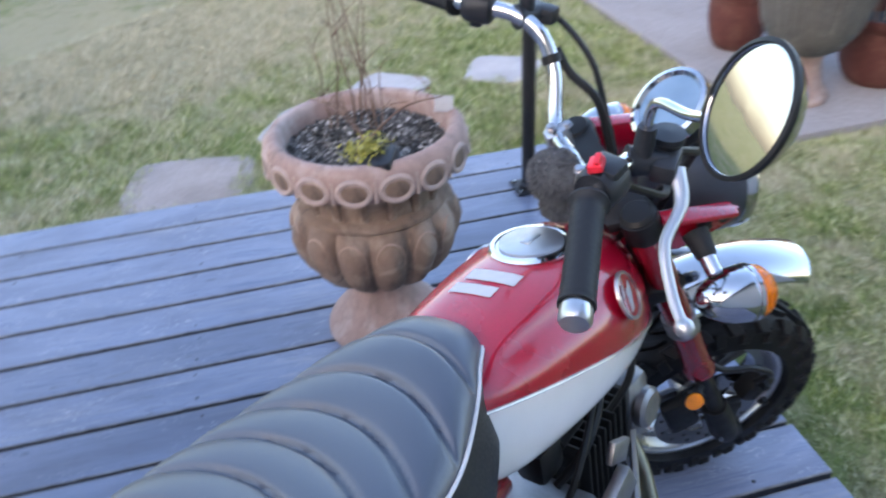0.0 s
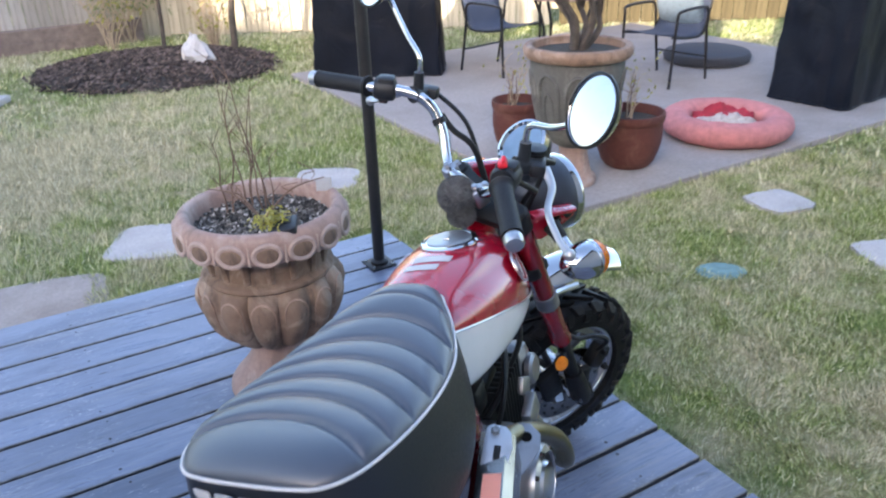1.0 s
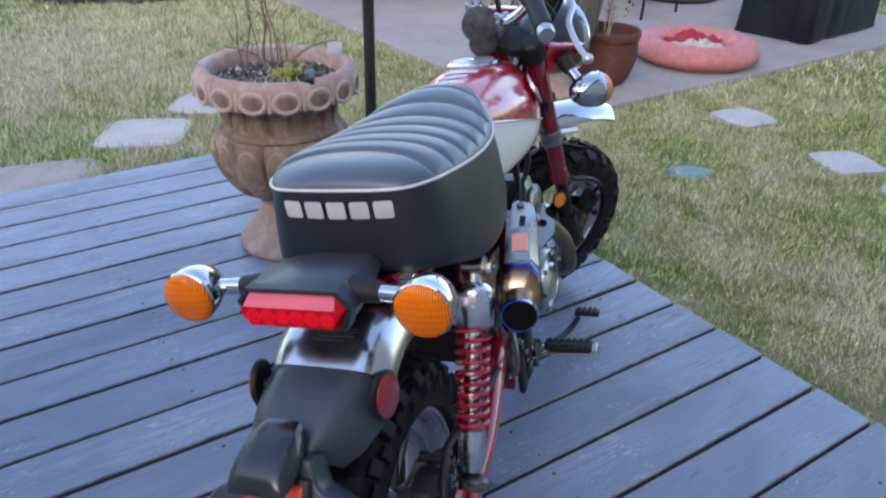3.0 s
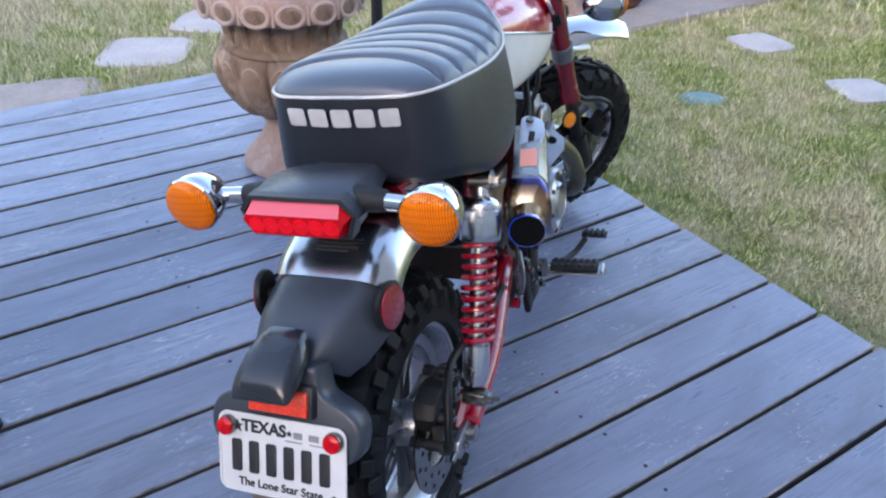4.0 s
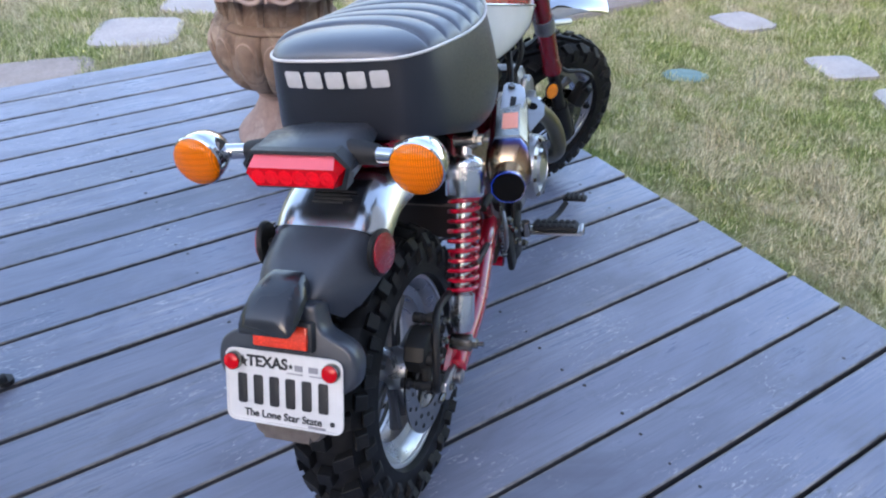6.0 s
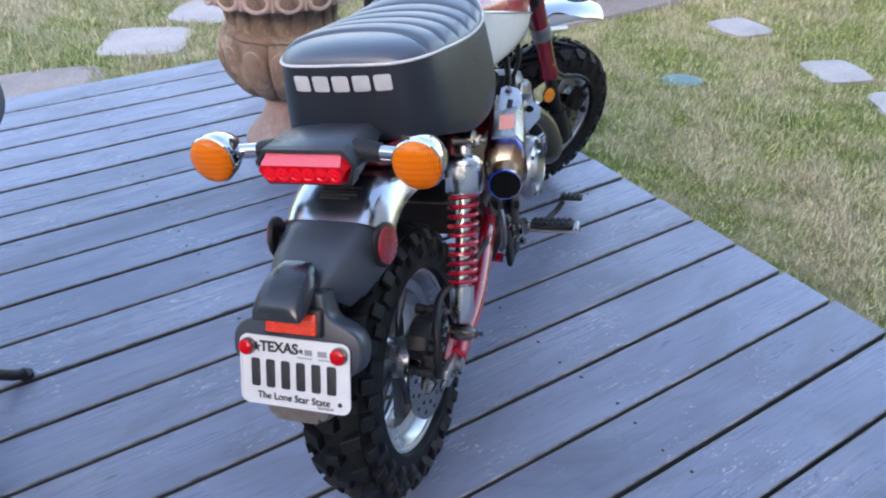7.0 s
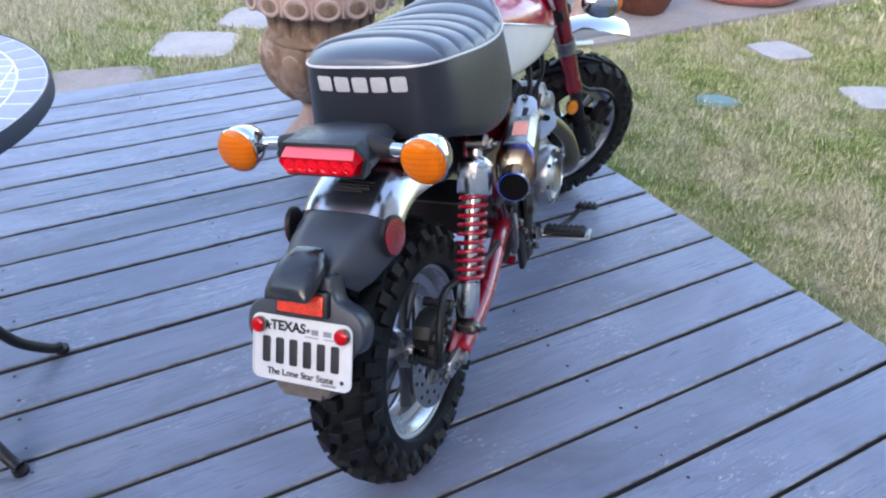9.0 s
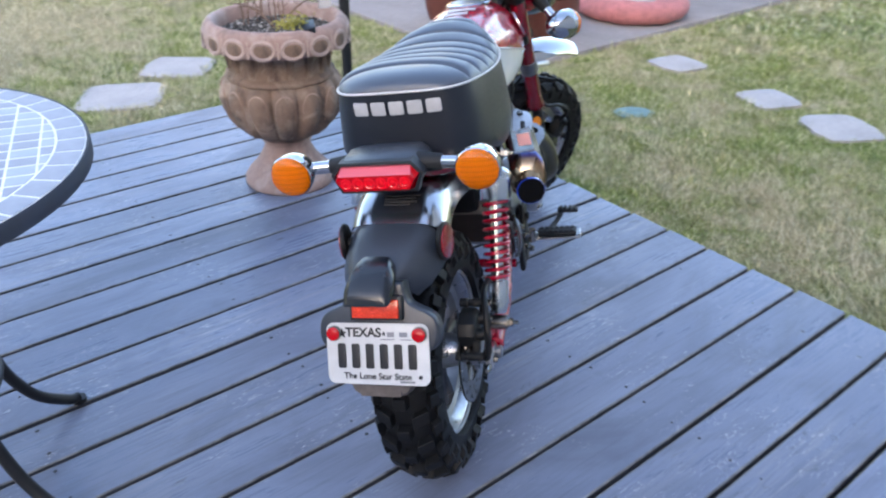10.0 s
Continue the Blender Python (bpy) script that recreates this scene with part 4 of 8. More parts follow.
def rim_lips(parent, half, r, m):
    for side in (-1, 1):
        b = bmesh.new()
        z = side * (half * 0.86 + 0.004)
        lathe(b, [(r - 0.006, z - side * 0.001), (r - 0.004, z), (r + 0.0065, z), (r + 0.0065, z - side * 0.008), (r - 0.006, z - side * 0.008)], m, n=72, caps=False, wrap=True)
        part("rim_lip", b, lip_metal, parent, "bright turned rim lip")


def add_spokes(parent, r, m, count):
    for i in range(count):
        b = bmesh.new()
        for d in (-0.16, 0.16):
            a = 2 * math.pi * i / count
            p0 = m @ V((0.02 * math.cos(a + d * 0.6), 0.02 * math.sin(a + d * 0.6), 0.0))
            p1 = m @ V(((r - 0.034) * math.cos(a + d), (r - 0.034) * math.sin(a + d), 0.0))
            tube(b, [p0, p0.lerp(p1, 0.5), p1], [0.012, 0.0085, 0.013], 8)
        part("spoke", b, shaded_alloy, parent, "paired cast spoke")


def brake_disc(r, m):
    bm = bmesh.new()
    n = 48
    lathe(bm, [(r * 0.58, -0.002), (r, -0.002), (r, 0.002), (r * 0.58, 0.002)], m, n=n, caps=False, wrap=True)
    for i in range(5):
        a = 2 * math.pi * i / 5
        tube(bm, [m @ V((0.03 * math.cos(a), 0.03 * math.sin(a), -0.002)), m @ V((r * 0.62 * math.cos(a + 0.2), r * 0.62 * math.sin(a + 0.2), -0.002))], 0.006, 6)
    # Drilled holes are dark discs, their shade put into the colour.
    for ring_r, k in ((0.72, 14), (0.88, 14)):
        for i in range(k):
            a = 2 * math.pi * (i + (ring_r > 0.8) * 0.5) / k
            lathe(bm, [(0.0, 0.0), (0.0042, 0.0), (0.0042, 0.0006), (0.0, 0.0006)], m @ pose(r * ring_r * math.cos(a), r * ring_r * math.sin(a), 0.002), n=8, mat=1)
    return bm


def axle_pose(y, z):
    return pose(0, y, z, 0, 90, 0)       # its z is the bike's x


rear = Matrix.Translation((0.004, 0, 0)) @ axle_pose(0, 0.255)
rear_wheel = bp("rear_wheel", wheel_rim(0.05, 0.168, rear), alloy, label="silver cast rear wheel rim")
add_spokes(rear_wheel, 0.168, rear, 5)
rim_lips(rear_wheel, 0.05, 0.168, rear)
R_ROWS = [(-0.0138, 0.0138, 0.0, 0.4, 0.018, 0), (-0.039, -0.0185, 0.5, 0.42, 0.018, 2), (0.0185, 0.039, 0.5, 0.42, 0.018, -2),
          (-0.0555, -0.042, 0.0, 0.44, 0.016, 0), (0.042, 0.0555, 0.0, 0.44, 0.016, 0), (0.052, 0.059, 0.5, 0.4, 0.012, 0), (-0.059, -0.052, 0.5, 0.4, 0.012, 0)]
bm, blocks = tyre_ring(0.0595, 0.242, 0.173, rear, 24, R_ROWS, 0.01)
part("tyre", bm, rubber, rear_wheel, "knobbly black off-road rear tyre", angle=30)
tread(rear_wheel, rear, blocks, 24)
part("brake_disc", brake_disc(0.105, rear @ pose(0, 0, 0.075)), [steel, engine_black], rear_wheel, "drilled steel brake disc")
bm = bmesh.new()
lathe(bm, [(0, -0.13), (0.009, -0.13), (0.009, 0.13), (0, 0.13)], rear, n=16)
for sx in (-1, 1):
    bolt(bm, (0.128 * sx, 0, 0.255), (sx, 0, 0), 0.013, 0.014)
    lathe(bm, [(0.026, 0), (0.03, 0), (0.03, 0.045), (0.026, 0.05), (0, 0.05)], rear @ (pose(0, 0, 0.045) if sx > 0 else pose(0, 0, -0.095)), n=20)
part("axle", bm, cast_metal, rear_wheel)
bm = bmesh.new()
lathe(bm, [(0.05, -0.003), (0.085, -0.003), (0.085, 0.003), (0.05, 0.003)], rear @ pose(0, 0, -0.085), n=40, caps=False, wrap=True)
part("sprocket", bm, steel, rear_wheel)

# rear caliper with hose, on a bracket over the disc
bm = bmesh.new()
loops = []
for x, g in ((0.074, 0.8), (0.078, 1.0), (0.104, 1.0), (0.11, 0.9), (0.113, 0.7)):
    loops.append([V((x, -0.04 + dy * g * 0.8, 0.342 + dz * g * 0.8)) for dy, dz in ((-0.042, -0.026), (-0.046, 0.006), (-0.03, 0.03), (0.004, 0.042), (0.036, 0.036), (0.046, 0.012), (0.034, -0.014), (0.0, -0.03))])
rings(bm, loops)
caliper = bp("rear_brake_caliper", bm, caliper_black, label="dusty black rear brake caliper", angle=30)
for y, z, r in ((-0.056, 0.338, 0.0125), (-0.026, 0.355, 0.0125)):
    bm = bmesh.new()
    lathe(bm, [(0.0, 0.0), (r, 0.0), (r, 0.014), (r * 0.86, 0.019), (r * 0.62, 0.019), (r * 0.58, 0.015), (0.0, 0.015)], along((0.108, y, z), (1.0, y, z)), n=20)
    part("piston_cap", bm, engine_black, caliper)
bm = bmesh.new()
prism(bm, [(-0.084, 0.296), (-0.074, 0.286), (-0.02, 0.246), (0.016, 0.24), (0.026, 0.258), (0.01, 0.284), (-0.02, 0.302), (-0.046, 0.32), (-0.08, 0.312)], 0.01, Matrix.Translation((0.101, 0, 0)) @ Matrix(((0, 0, 1, 0), (1, 0, 0, 0), (0, 1, 0, 0), (0, 0, 0, 1))), bevel=0.003)
part("caliper_bracket", bm, engine_black, caliper, "black caliper bracket plate")
for y, z in ((-0.082, 0.304), (0.004, 0.372)):
    bm = bmesh.new()
    tube(bm, [(0.07, y, z), (0.084, y, z), (0.086, y, z), (0.094, y, z), (0.096, y, z), (0.124, y, z)], [0.009, 0.0092, 0.0072, 0.0072, 0.0092, 0.0085], 12)
    part("slide_pin_boot", bm, grip_rubber, caliper)
for y, z, w, h, tilt in ((-0.006, 0.305, 0.026, 0.014, 20), (-0.072, 0.322, 0.016, 0.024, -15), (0.014, 0.348, 0.02, 0.014, 35), (-0.03, 0.278, 0.026, 0.01, -30)):
    bm = bmesh.new()
    box(bm, (0.014, w, h), pose(0.112, y, z, tilt), 0.004)
    part("caliper_lug", bm, dusty_black, caliper)
bm = bmesh.new()
tube(bm, [(0.118, -0.012, 0.372), (0.124, -0.014, 0.386), (0.126, -0.015, 0.392)], [0.005, 0.0045, 0.003], 10)
part("bleed_nipple", bm, steel, caliper)
bm = bmesh.new()
for i in range(4):
    box(bm, (0.006, 0.05, 0.004), pose(0.113, -0.046 + 0.003 * i, 0.312 - 0.007 * i, 32), 0.001)
part("pad_plate", bm, cast_metal, caliper, "brake pad edges")
bm = bmesh.new()
tube(bm, curve([(0.126, -0.078, 0.3), (0.138, -0.1, 0.318), (0.144, -0.1, 0.36), (0.14, -0.075, 0.402), (0.13, -0.03, 0.418), (0.124, 0.04, 0.4), (0.12, 0.12, 0.36), (0.11, 0.3, 0.33)], 6), 0.0065, 10)
for k in range(9):
    a, b = V((0.126, -0.078, 0.3)), V((0.14, -0.1, 0.33))
    p = a.lerp(b, k / 8)
    lathe(bm, [(0.0066, -0.0012), (0.0082, 0.0), (0.0066, 0.0012)], along(p, b + (b - a)), n=12, caps=False)
hose = part("brake_hose", bm, engine_black, caliper, "black brake hose with a coiled guard")
bm = bmesh.new()
lathe(bm, [(0.0, -0.006), (0.011, -0.006), (0.011, 0.006), (0.0, 0.006)], along((0.121, -0.078, 0.298), (1.0, -0.078, 0.298)), n=16)
part("banjo_fitting", bm, steel, hose)
for p, r in (((0.128, -0.056, 0.338), 0.0055), ((0.128, -0.026, 0.355), 0.0055), ((0.124, -0.082, 0.304), 0.006), ((0.124, 0.004, 0.372), 0.006), ((0.108, 0.008, 0.262), 0.007), ((0.107, -0.068, 0.3), 0.005), ((0.11, -0.02, 0.314), 0.005)):
    bm = bmesh.new()
    bolt(bm, p, (1, 0, 0), r, 0.009)
    part("caliper_bolt", bm, steel, caliper)


# swing arm, shocks
def swing(sx):
    bm = bmesh.new()
    tube(bm, curve([(0.085 * sx, 0.42, 0.325), (0.105 * sx, 0.3, 0.315), (0.124 * sx, 0.16, 0.287), (0.126 * sx, 0.06, 0.268), (0.126 * sx, 0.012, 0.258)], 6), [0.018] * 24 + [0.014], 12, flat=1.25)
    tube(bm, [(0.112 * sx, 0.0, 0.262), (0.118 * sx, 0.045, 0.30), (0.132 * sx, 0.03, 0.312)], 0.012, 8)
    arm = bp("swing_arm", bm, red_paint, label="red tubular swing arm")
    bm = bmesh.new()
    prism(bm, [(-0.045, -0.012), (-0.04, -0.018), (0.03, -0.018), (0.04, -0.01), (0.04, 0.01), (0.03, 0.018), (-0.04, 0.018), (-0.045, 0.012)], 0.012, pose(0.124 * sx, -0.002, 0.256, 0, 90, 0) @ pose(0, 0, 0, 0, 0, 90), bevel=0.003)
    part("axle_adjuster", bm, satin, arm, "silver chain adjuster plate")
    bm = bmesh.new()
    bolt(bm, (0.13 * sx, -0.028, 0.256), (sx, 0, 0), 0.006, 0.008)
    tube(bm, [(0.124 * sx, -0.04, 0.256), (0.124 * sx, -0.066, 0.255)], 0.005, 8)
    part("adjuster_bolt", bm, steel, arm)
    return arm


both(swing)
bm = bmesh.new()
tube(bm, [(-0.09, 0.40, 0.325), (0.09, 0.40, 0.325)], 0.022, 12)
bp("pivot_tube", bm, shaded_red_paint)


def shock(sx):
    top, low = V((0.138 * sx, 0.172, 0.619)), V((0.138 * sx, 0.028, 0.308))
    d = (low - top).normalized()
    length = (low - top).length
    m = along(top, low)
    bm = bmesh.new()
    lathe(bm, [(0.0, 0.012), (0.013, 0.012), (0.013, 0.024), (0.022, 0.027), (0.031, 0.034), (0.0328, 0.038), (0.0328, 0.043), (0.0314, 0.0445), (0.0328, 0.046), (0.0328, 0.09), (0.031, 0.093), (0.0135, 0.0915), (0.0135, length - 0.088), (0.021, length - 0.085), (0.0215, length - 0.04), (0.016, length - 0.02), (0.0, length - 0.018)], m, n=36)
    tube(bm, [top + d * 0.0, top + d * 0.03], 0.011, 10)
    body = bp("shock_absorber", bm, dull_chrome, label="chrome rear shock absorber with a red spring")
    bm = bmesh.new()
    turns, n = 9.5, 170
    z0, z1 = 0.095, length - 0.09
    pts = []
    for i in range(n + 1):
        a = 2 * math.pi * turns * i / n
        pts.append(m @ V((0.0245 * math.cos(a), 0.0245 * math.sin(a), z0 + (z1 - z0) * i / n)))
    tube(bm, pts, 0.004, 8)
    part("spring", bm, red_paint, body, "red coil spring")
    for p, er in ((top, 0.016), (low, 0.015)):
        bm = bmesh.new()
        lathe(bm, [(0.0, -0.017), (er, -0.017), (er, 0.017), (0.0, 0.017)], along(p, p + V((1, 0, 0))), n=20)
        bolt(bm, p + V((0.017 * sx, 0, 0)), (sx, 0, 0), 0.009, 0.012)
        lathe(bm, [(0, 0), (0.004, 0), (0.004, 0.024), (0, 0.024)], along(p + V((0.016 * sx, 0, 0)), p + V((0.03 * sx, 0, 0))), n=8)
        part("shock_eye", bm, steel, body)
    bm = bmesh.new()
    box(bm, (0.01, 0.05, 0.06), Matrix.Translation(top + V((-0.02 * sx, 0.018, -0.005))) @ pose(0, 0, 0, -25), 0.004)
    tube(bm, [top + V((-0.01 * sx, 0.0, 0)), top + V((-0.04 * sx, 0.02, 0.01))], 0.012, 10)
    part("shock_mount", bm, shaded_red_paint, body)
    return body


both(shock)

# rear fender: chrome ahead, black behind


def fender_skin(a0, a1, r, half, n, centre, sag=0.028, thick=0.003, widen=0.0, drop=0.0):
    """A curved mudguard: angles are from ahead, upwards."""
    loops = []
    for i in range(n + 1):
        a = radians(a0 + (a1 - a0) * i / n)
        hw = half * (1 + widen * i / n)
        row = []
        for side in (1, 0):
            for j in range(13):
                t = -1 + 2 * j / 12
                t = t if side else -t
                rr = r - drop * (i / n) ** 1.3 - sag * abs(t) ** 2.6 - (0 if side else thick)
                row.append(V((t * hw, centre[0] + rr * math.cos(a), centre[1] + rr * math.sin(a))))
        loops.append(row)
    bm = bmesh.new()
    rings(bm, loops)
    return bm


def fender_run(line, half, roll, thick=0.003, power=5.0, taper=0.0, shift=0.0):
    """A mudguard skin along crown points (y, z) with a flat top and rolled-down sides."""
    pts = curve([(0, y, z) for y, z in line], 6)
    loops = []
    for i, p in enumerate(pts):
        d = (pts[min(i + 1, len(pts) - 1)] - pts[max(i - 1, 0)]).normalized()
        up = V((0, -d.z, d.y)) if d.y < 0 else V((0, -d.z, d.y))
        up = -up if up.z < 0 else up
        row = []
        for side in (1, 0):
            for j in range(17):
                t = -1 + 2 * j / 16
                t = t if side else -t
                row.append(p + V((t * half * (1 - taper * (i / len(pts)) ** 2.2) + shift * i / len(pts), 0, 0)) - up * (roll * abs(t) ** power + 0.004 * t * t + (0 if side else thick)))
        loops.append(row)
    bm = bmesh.new()
    rings(bm, loops)
    return bm


rear_fender = bp("rear_fender", fender_run([(0.235, 0.56), (0.16, 0.607), (0.08, 0.634), (0.01, 0.646), (-0.03, 0.645), (-0.06, 0.6375), (-0.085, 0.6255), (-0.105, 0.612)], 0.0945, 0.046, 0.003, 6.0), fender_chrome, label="polished chrome rear mudguard")
tail_fender = bp("fender_extension", fender_run([(-0.1, 0.613), (-0.128, 0.603), (-0.162, 0.589), (-0.194, 0.57), (-0.214, 0.553)], 0.0965, 0.06, 0.004, 4.5, 0.4, -0.012), satin_black, label="satin black plastic mudguard extension")
bm = bmesh.new()
for k, w in enumerate((0.066, 0.058, 0.062, 0.05)):
    box(bm, (w, 0.0026, 0.0016), pose(0.014 - (0.066 - w) / 2, -0.055 - k * 0.0056, 0.6412 - k * 0.0026, 24))
part("warning_label", bm, ink, rear_fender, "black warning label with unreadable lines")
for sx in (1, -1):
    bm = bmesh.new()
    m = along((0.088 * sx, -0.103, 0.574), (0.088 * sx + sx, -0.25, 0.574))
    lathe(bm, [(0, 0), (0.029, 0), (0.031, 0.003), (0.031, 0.007), (0.028, 0.009)], m @ Matrix.Diagonal((1, 1.15, 1, 1)), n=28)
    tube(bm, [(0.06 * sx, -0.09, 0.575), (0.09 * sx, -0.103, 0.574)], 0.008, 8)
    refl = part("side_reflector", bm, engine_black, tail_fender, "round red side reflector")
    bm = bmesh.new()
    lathe(bm, [(0.0265, 0.007), (0.0265, 0.011), (0.022, 0.0125), (0.0, 0.0125)], m @ Matrix.Diagonal((1, 1.15, 1, 1)), n=28)
    part("reflector_lens", bm, red_reflector, refl)

# number plate, its bracket and lamp
TILT_PLATE = pose(0.002, -0.281, 0.461, -24)
PLATE = TILT_PLATE @ pose(0, 0, 0, 90)       # x right, y up the plate, z to the rear


def rounded(w, h, r, n=6):
    pts = []
    for cx, cy, a0 in ((w / 2 - r, h / 2 - r, 0), (-w / 2 + r, h / 2 - r, 90), (-w / 2 + r, -h / 2 + r, 180), (w / 2 - r, -h / 2 + r, 270)):
        pts += [(cx + r * math.cos(radians(a0 + 90 * i / n)), cy + r * math.sin(radians(a0 + 90 * i / n))) for i in range(n + 1)]
    return pts


HALF_BRACKET = [(0.046, 0.12), (0.05, 0.1), (0.056, 0.086), (0.07, 0.078), (0.088, 0.07), (0.1, 0.06), (0.106, 0.046), (0.106, 0.026), (0.098, 0.01), (0.08, -0.002), (0.054, -0.03), (0.048, -0.06)]
outline = curve([V((x, y, 0)) for x, y in HALF_BRACKET], 3)
outline = outline + [V((-p.x, p.y, 0)) for p in reversed(outline)]
bm = bmesh.new()
rings(bm, [[PLATE @ V((p.x * g, 0.035 + (p.y - 0.035) * g, z)) for p in outline] for z, g in ((-0.0035, 0.93), (-0.0045, 0.965), (-0.009, 0.992), (-0.016, 1.0), (-0.034, 0.99), (-0.048, 0.93), (-0.054, 0.84))])
bracket = bp("plate_bracket", bm, satin_black, label="black plastic number plate bracket with rounded shoulders", angle=50)
bm = bmesh.new()
prism(bm, rounded(0.108, 0.05, 0.02), 0.04, PLATE @ pose(0, -0.049, -0.024), bevel=0.01)
part("bracket_foot", bm, scuffed_brown, bracket, "scuffed brown foot below the plate")
bm = bmesh.new()
prism(bm, rounded(0.178, 0.102, 0.013), 0.0016, PLATE, bevel=0.0004)
plate = bp("number_plate", bm, plate_white, label="white embossed number plate with black characters")
frame_rim = bmesh.new()
outer, inner = rounded(0.1795, 0.1035, 0.0135), rounded(0.1735, 0.0975, 0.0105)
rings(frame_rim, [[PLATE @ V((x, y, z)) for x, y in pts] for pts, z in ((outer, 0.0), (outer, 0.0022), (inner, 0.0022), (inner, 0.0))], caps=False)
part("plate_rim", frame_rim, plate_white, plate)
for i in range(6):
    bm = bmesh.new()
    prism(bm, rounded(0.0145, 0.042, 0.003, 3), 0.0012, PLATE @ pose(-0.0635 + i * 0.0248, -0.004, 0.0018), bevel=0.0003)
    part("number_bar", bm, ink, plate, "plain dark bar for one character")
bm = bmesh.new()
for dx, w in ((0.024, 0.012), (0.046, 0.014)):
    box(bm, (w, 0.008, 0.0006), PLATE @ pose(dx, 0.033, 0.0013))
box(bm, (0.024, 0.0016, 0.0006), PLATE @ pose(0.018, 0.0245, 0.0013))
box(bm, (0.02, 0.0016, 0.0006), PLATE @ pose(0.05, 0.0245, 0.0013))
box(bm, (0.026, 0.0035, 0.0006), PLATE @ pose(0.05, -0.0465, 0.0013))
tagged(part("small_print", bm, faint_ink, plate), kind="stuff")


def lettering(text, size, m, material, parent, name="lettering", bold=0.0):
    cu = bpy.data.curves.new(name, "FONT")
    cu.body, cu.size, cu.align_x, cu.align_y, cu.extrude, cu.offset = text, size, "CENTER", "CENTER", 0.0005, bold
    tmp = bpy.data.objects.new(name, cu)
    scene.collection.objects.link(tmp)
    dg = bpy.context.evaluated_depsgraph_get()
    me = bpy.data.meshes.new_from_object(tmp.evaluated_get(dg))
    bpy.data.objects.remove(tmp)
    me.transform(m)
    me.materials.clear()
    me.materials.append(material)
    ob = new(name, me)
    ob.parent = parent
    return ob


lettering("TEXAS", 0.0215, PLATE @ pose(-0.024, 0.0355, 0.0016), ink, plate, bold=0.0006)
lettering("The Lone Star State", 0.0148, PLATE @ pose(-0.002, -0.0382, 0.0016), ink, plate, bold=0.00015)
for cx, size in ((-0.062, 0.009), (0.012, 0.0045)):
    bm = bmesh.new()
    pts = []
    for i in range(10):
        a = math.pi / 2 + math.pi * i / 5
        r = size if i % 2 == 0 else size * 0.42
        pts.append((cx + r * math.cos(a), 0.034 + r * math.sin(a)))
    prism(bm, pts, 0.0008, PLATE @ pose(0, 0, 0.0013))
    part("star_mark", bm, ink, plate)
# A dark disc gives the plate hole its shade as colour.
bm = bmesh.new()
lathe(bm, [(0.0035, 0.0008), (0.0035, 0.0016), (0, 0.0017)], PLATE @ pose(0.073, -0.038, 0), n=14)
part("plate_hole", bm, ink, plate)
for cx in (-0.0745, 0.0745):
    bm = bmesh.new()
    lathe(bm, [(0, 0.001), (0.0125, 0.001), (0.013, 0.006), (0.012, 0.01)], PLATE @ pose(cx, 0.0345, 0), n=24)
    b = part("plate_bolt", bm, steel, plate, "bolt cover with a red reflector")
    bm = bmesh.new()
    lathe(bm, [(0.0115, 0.007), (0.0112, 0.0115), (0.008, 0.0135), (0.0, 0.0142)], PLATE @ pose(cx, 0.0345, 0), n=24)
    part("reflector_lens", bm, red_lens, b)
# plate lamp hood and the reflector below it
bm = bmesh.new()
loops = []
for w, h, y, z in ((0.024, 0.008, -0.192, 0.580), (0.033, 0.0165, -0.203, 0.584), (0.0385, 0.02, -0.226, 0.583), (0.041, 0.0205, -0.252, 0.577), (0.0405, 0.019, -0.268, 0.571), (0.0385, 0.0145, -0.279, 0.566), (0.035, 0.009, -0.284, 0.563)):
    loops.append([V((x * w, y + zz * h * 0.35, z + zz * h * 0.9)) for x, zz in ((-1, -0.6), (-0.97, 0.1), (-0.74, 0.86), (-0.66, 0.97), (-0.3, 1.02), (0.3, 1.02), (0.66, 0.97), (0.74, 0.86), (0.97, 0.1), (1, -0.6))])
rings(bm, loops)
bp("plate_lamp", bm, gloss_black, label="black hooded number plate lamp", angle=30)
bm = bmesh.new()
box(bm, (0.092, 0.02, 0.042), PLATE @ pose(0.002, 0.078, -0.002, -90), 0.004)
holder = bp("tail_reflector", bm, black_plastic, label="red-orange reflector above the plate")
bm = bmesh.new()
box(bm, (0.081, 0.006, 0.031), PLATE @ pose(0.002, 0.077, 0.009, -90), 0.002)
part("reflector_lens", bm, orange_reflector, holder)

# tail lamp unit
bm = bmesh.new()
loops = []
for y, w, zt, zb in ((0.06, 0.05, 0.7, 0.68), (0.02, 0.062, 0.713, 0.68), (-0.02, 0.074, 0.727, 0.68), (-0.06, 0.082, 0.736, 0.679), (-0.09, 0.083, 0.734, 0.678), (-0.104, 0.08, 0.731, 0.68)):
    zm = (zt + zb) / 2
    loops.append([V((x * w - 0.005, y, zm + s * (zt - zb) / 2)) for x, s in ((-1, -0.1), (-0.92, 0.42), (-0.72, 1), (0.72, 1), (0.92, 0.42), (1, -0.1), (0.8, -1), (-0.8, -1))])
rings(bm, loops)
tail = bp("tail_lamp", bm, satin_black, label="black tail lamp housing with a red lens", angle=55)
bm = bmesh.new()
back = [(-0.061, 0.727), (0.061, 0.727), (0.0765, 0.709), (0.064, 0.682), (-0.064, 0.682), (-0.0765, 0.709)]
face = [(-0.065, 0.713), (0.065, 0.713), (0.0705, 0.705), (0.059, 0.686), (-0.059, 0.686), (-0.0705, 0.705)]
rings(bm, [[V((x - 0.005, y, z)) for x, z in pts] for pts, y in ((back, -0.098), (back, -0.107), (face, -0.126))])
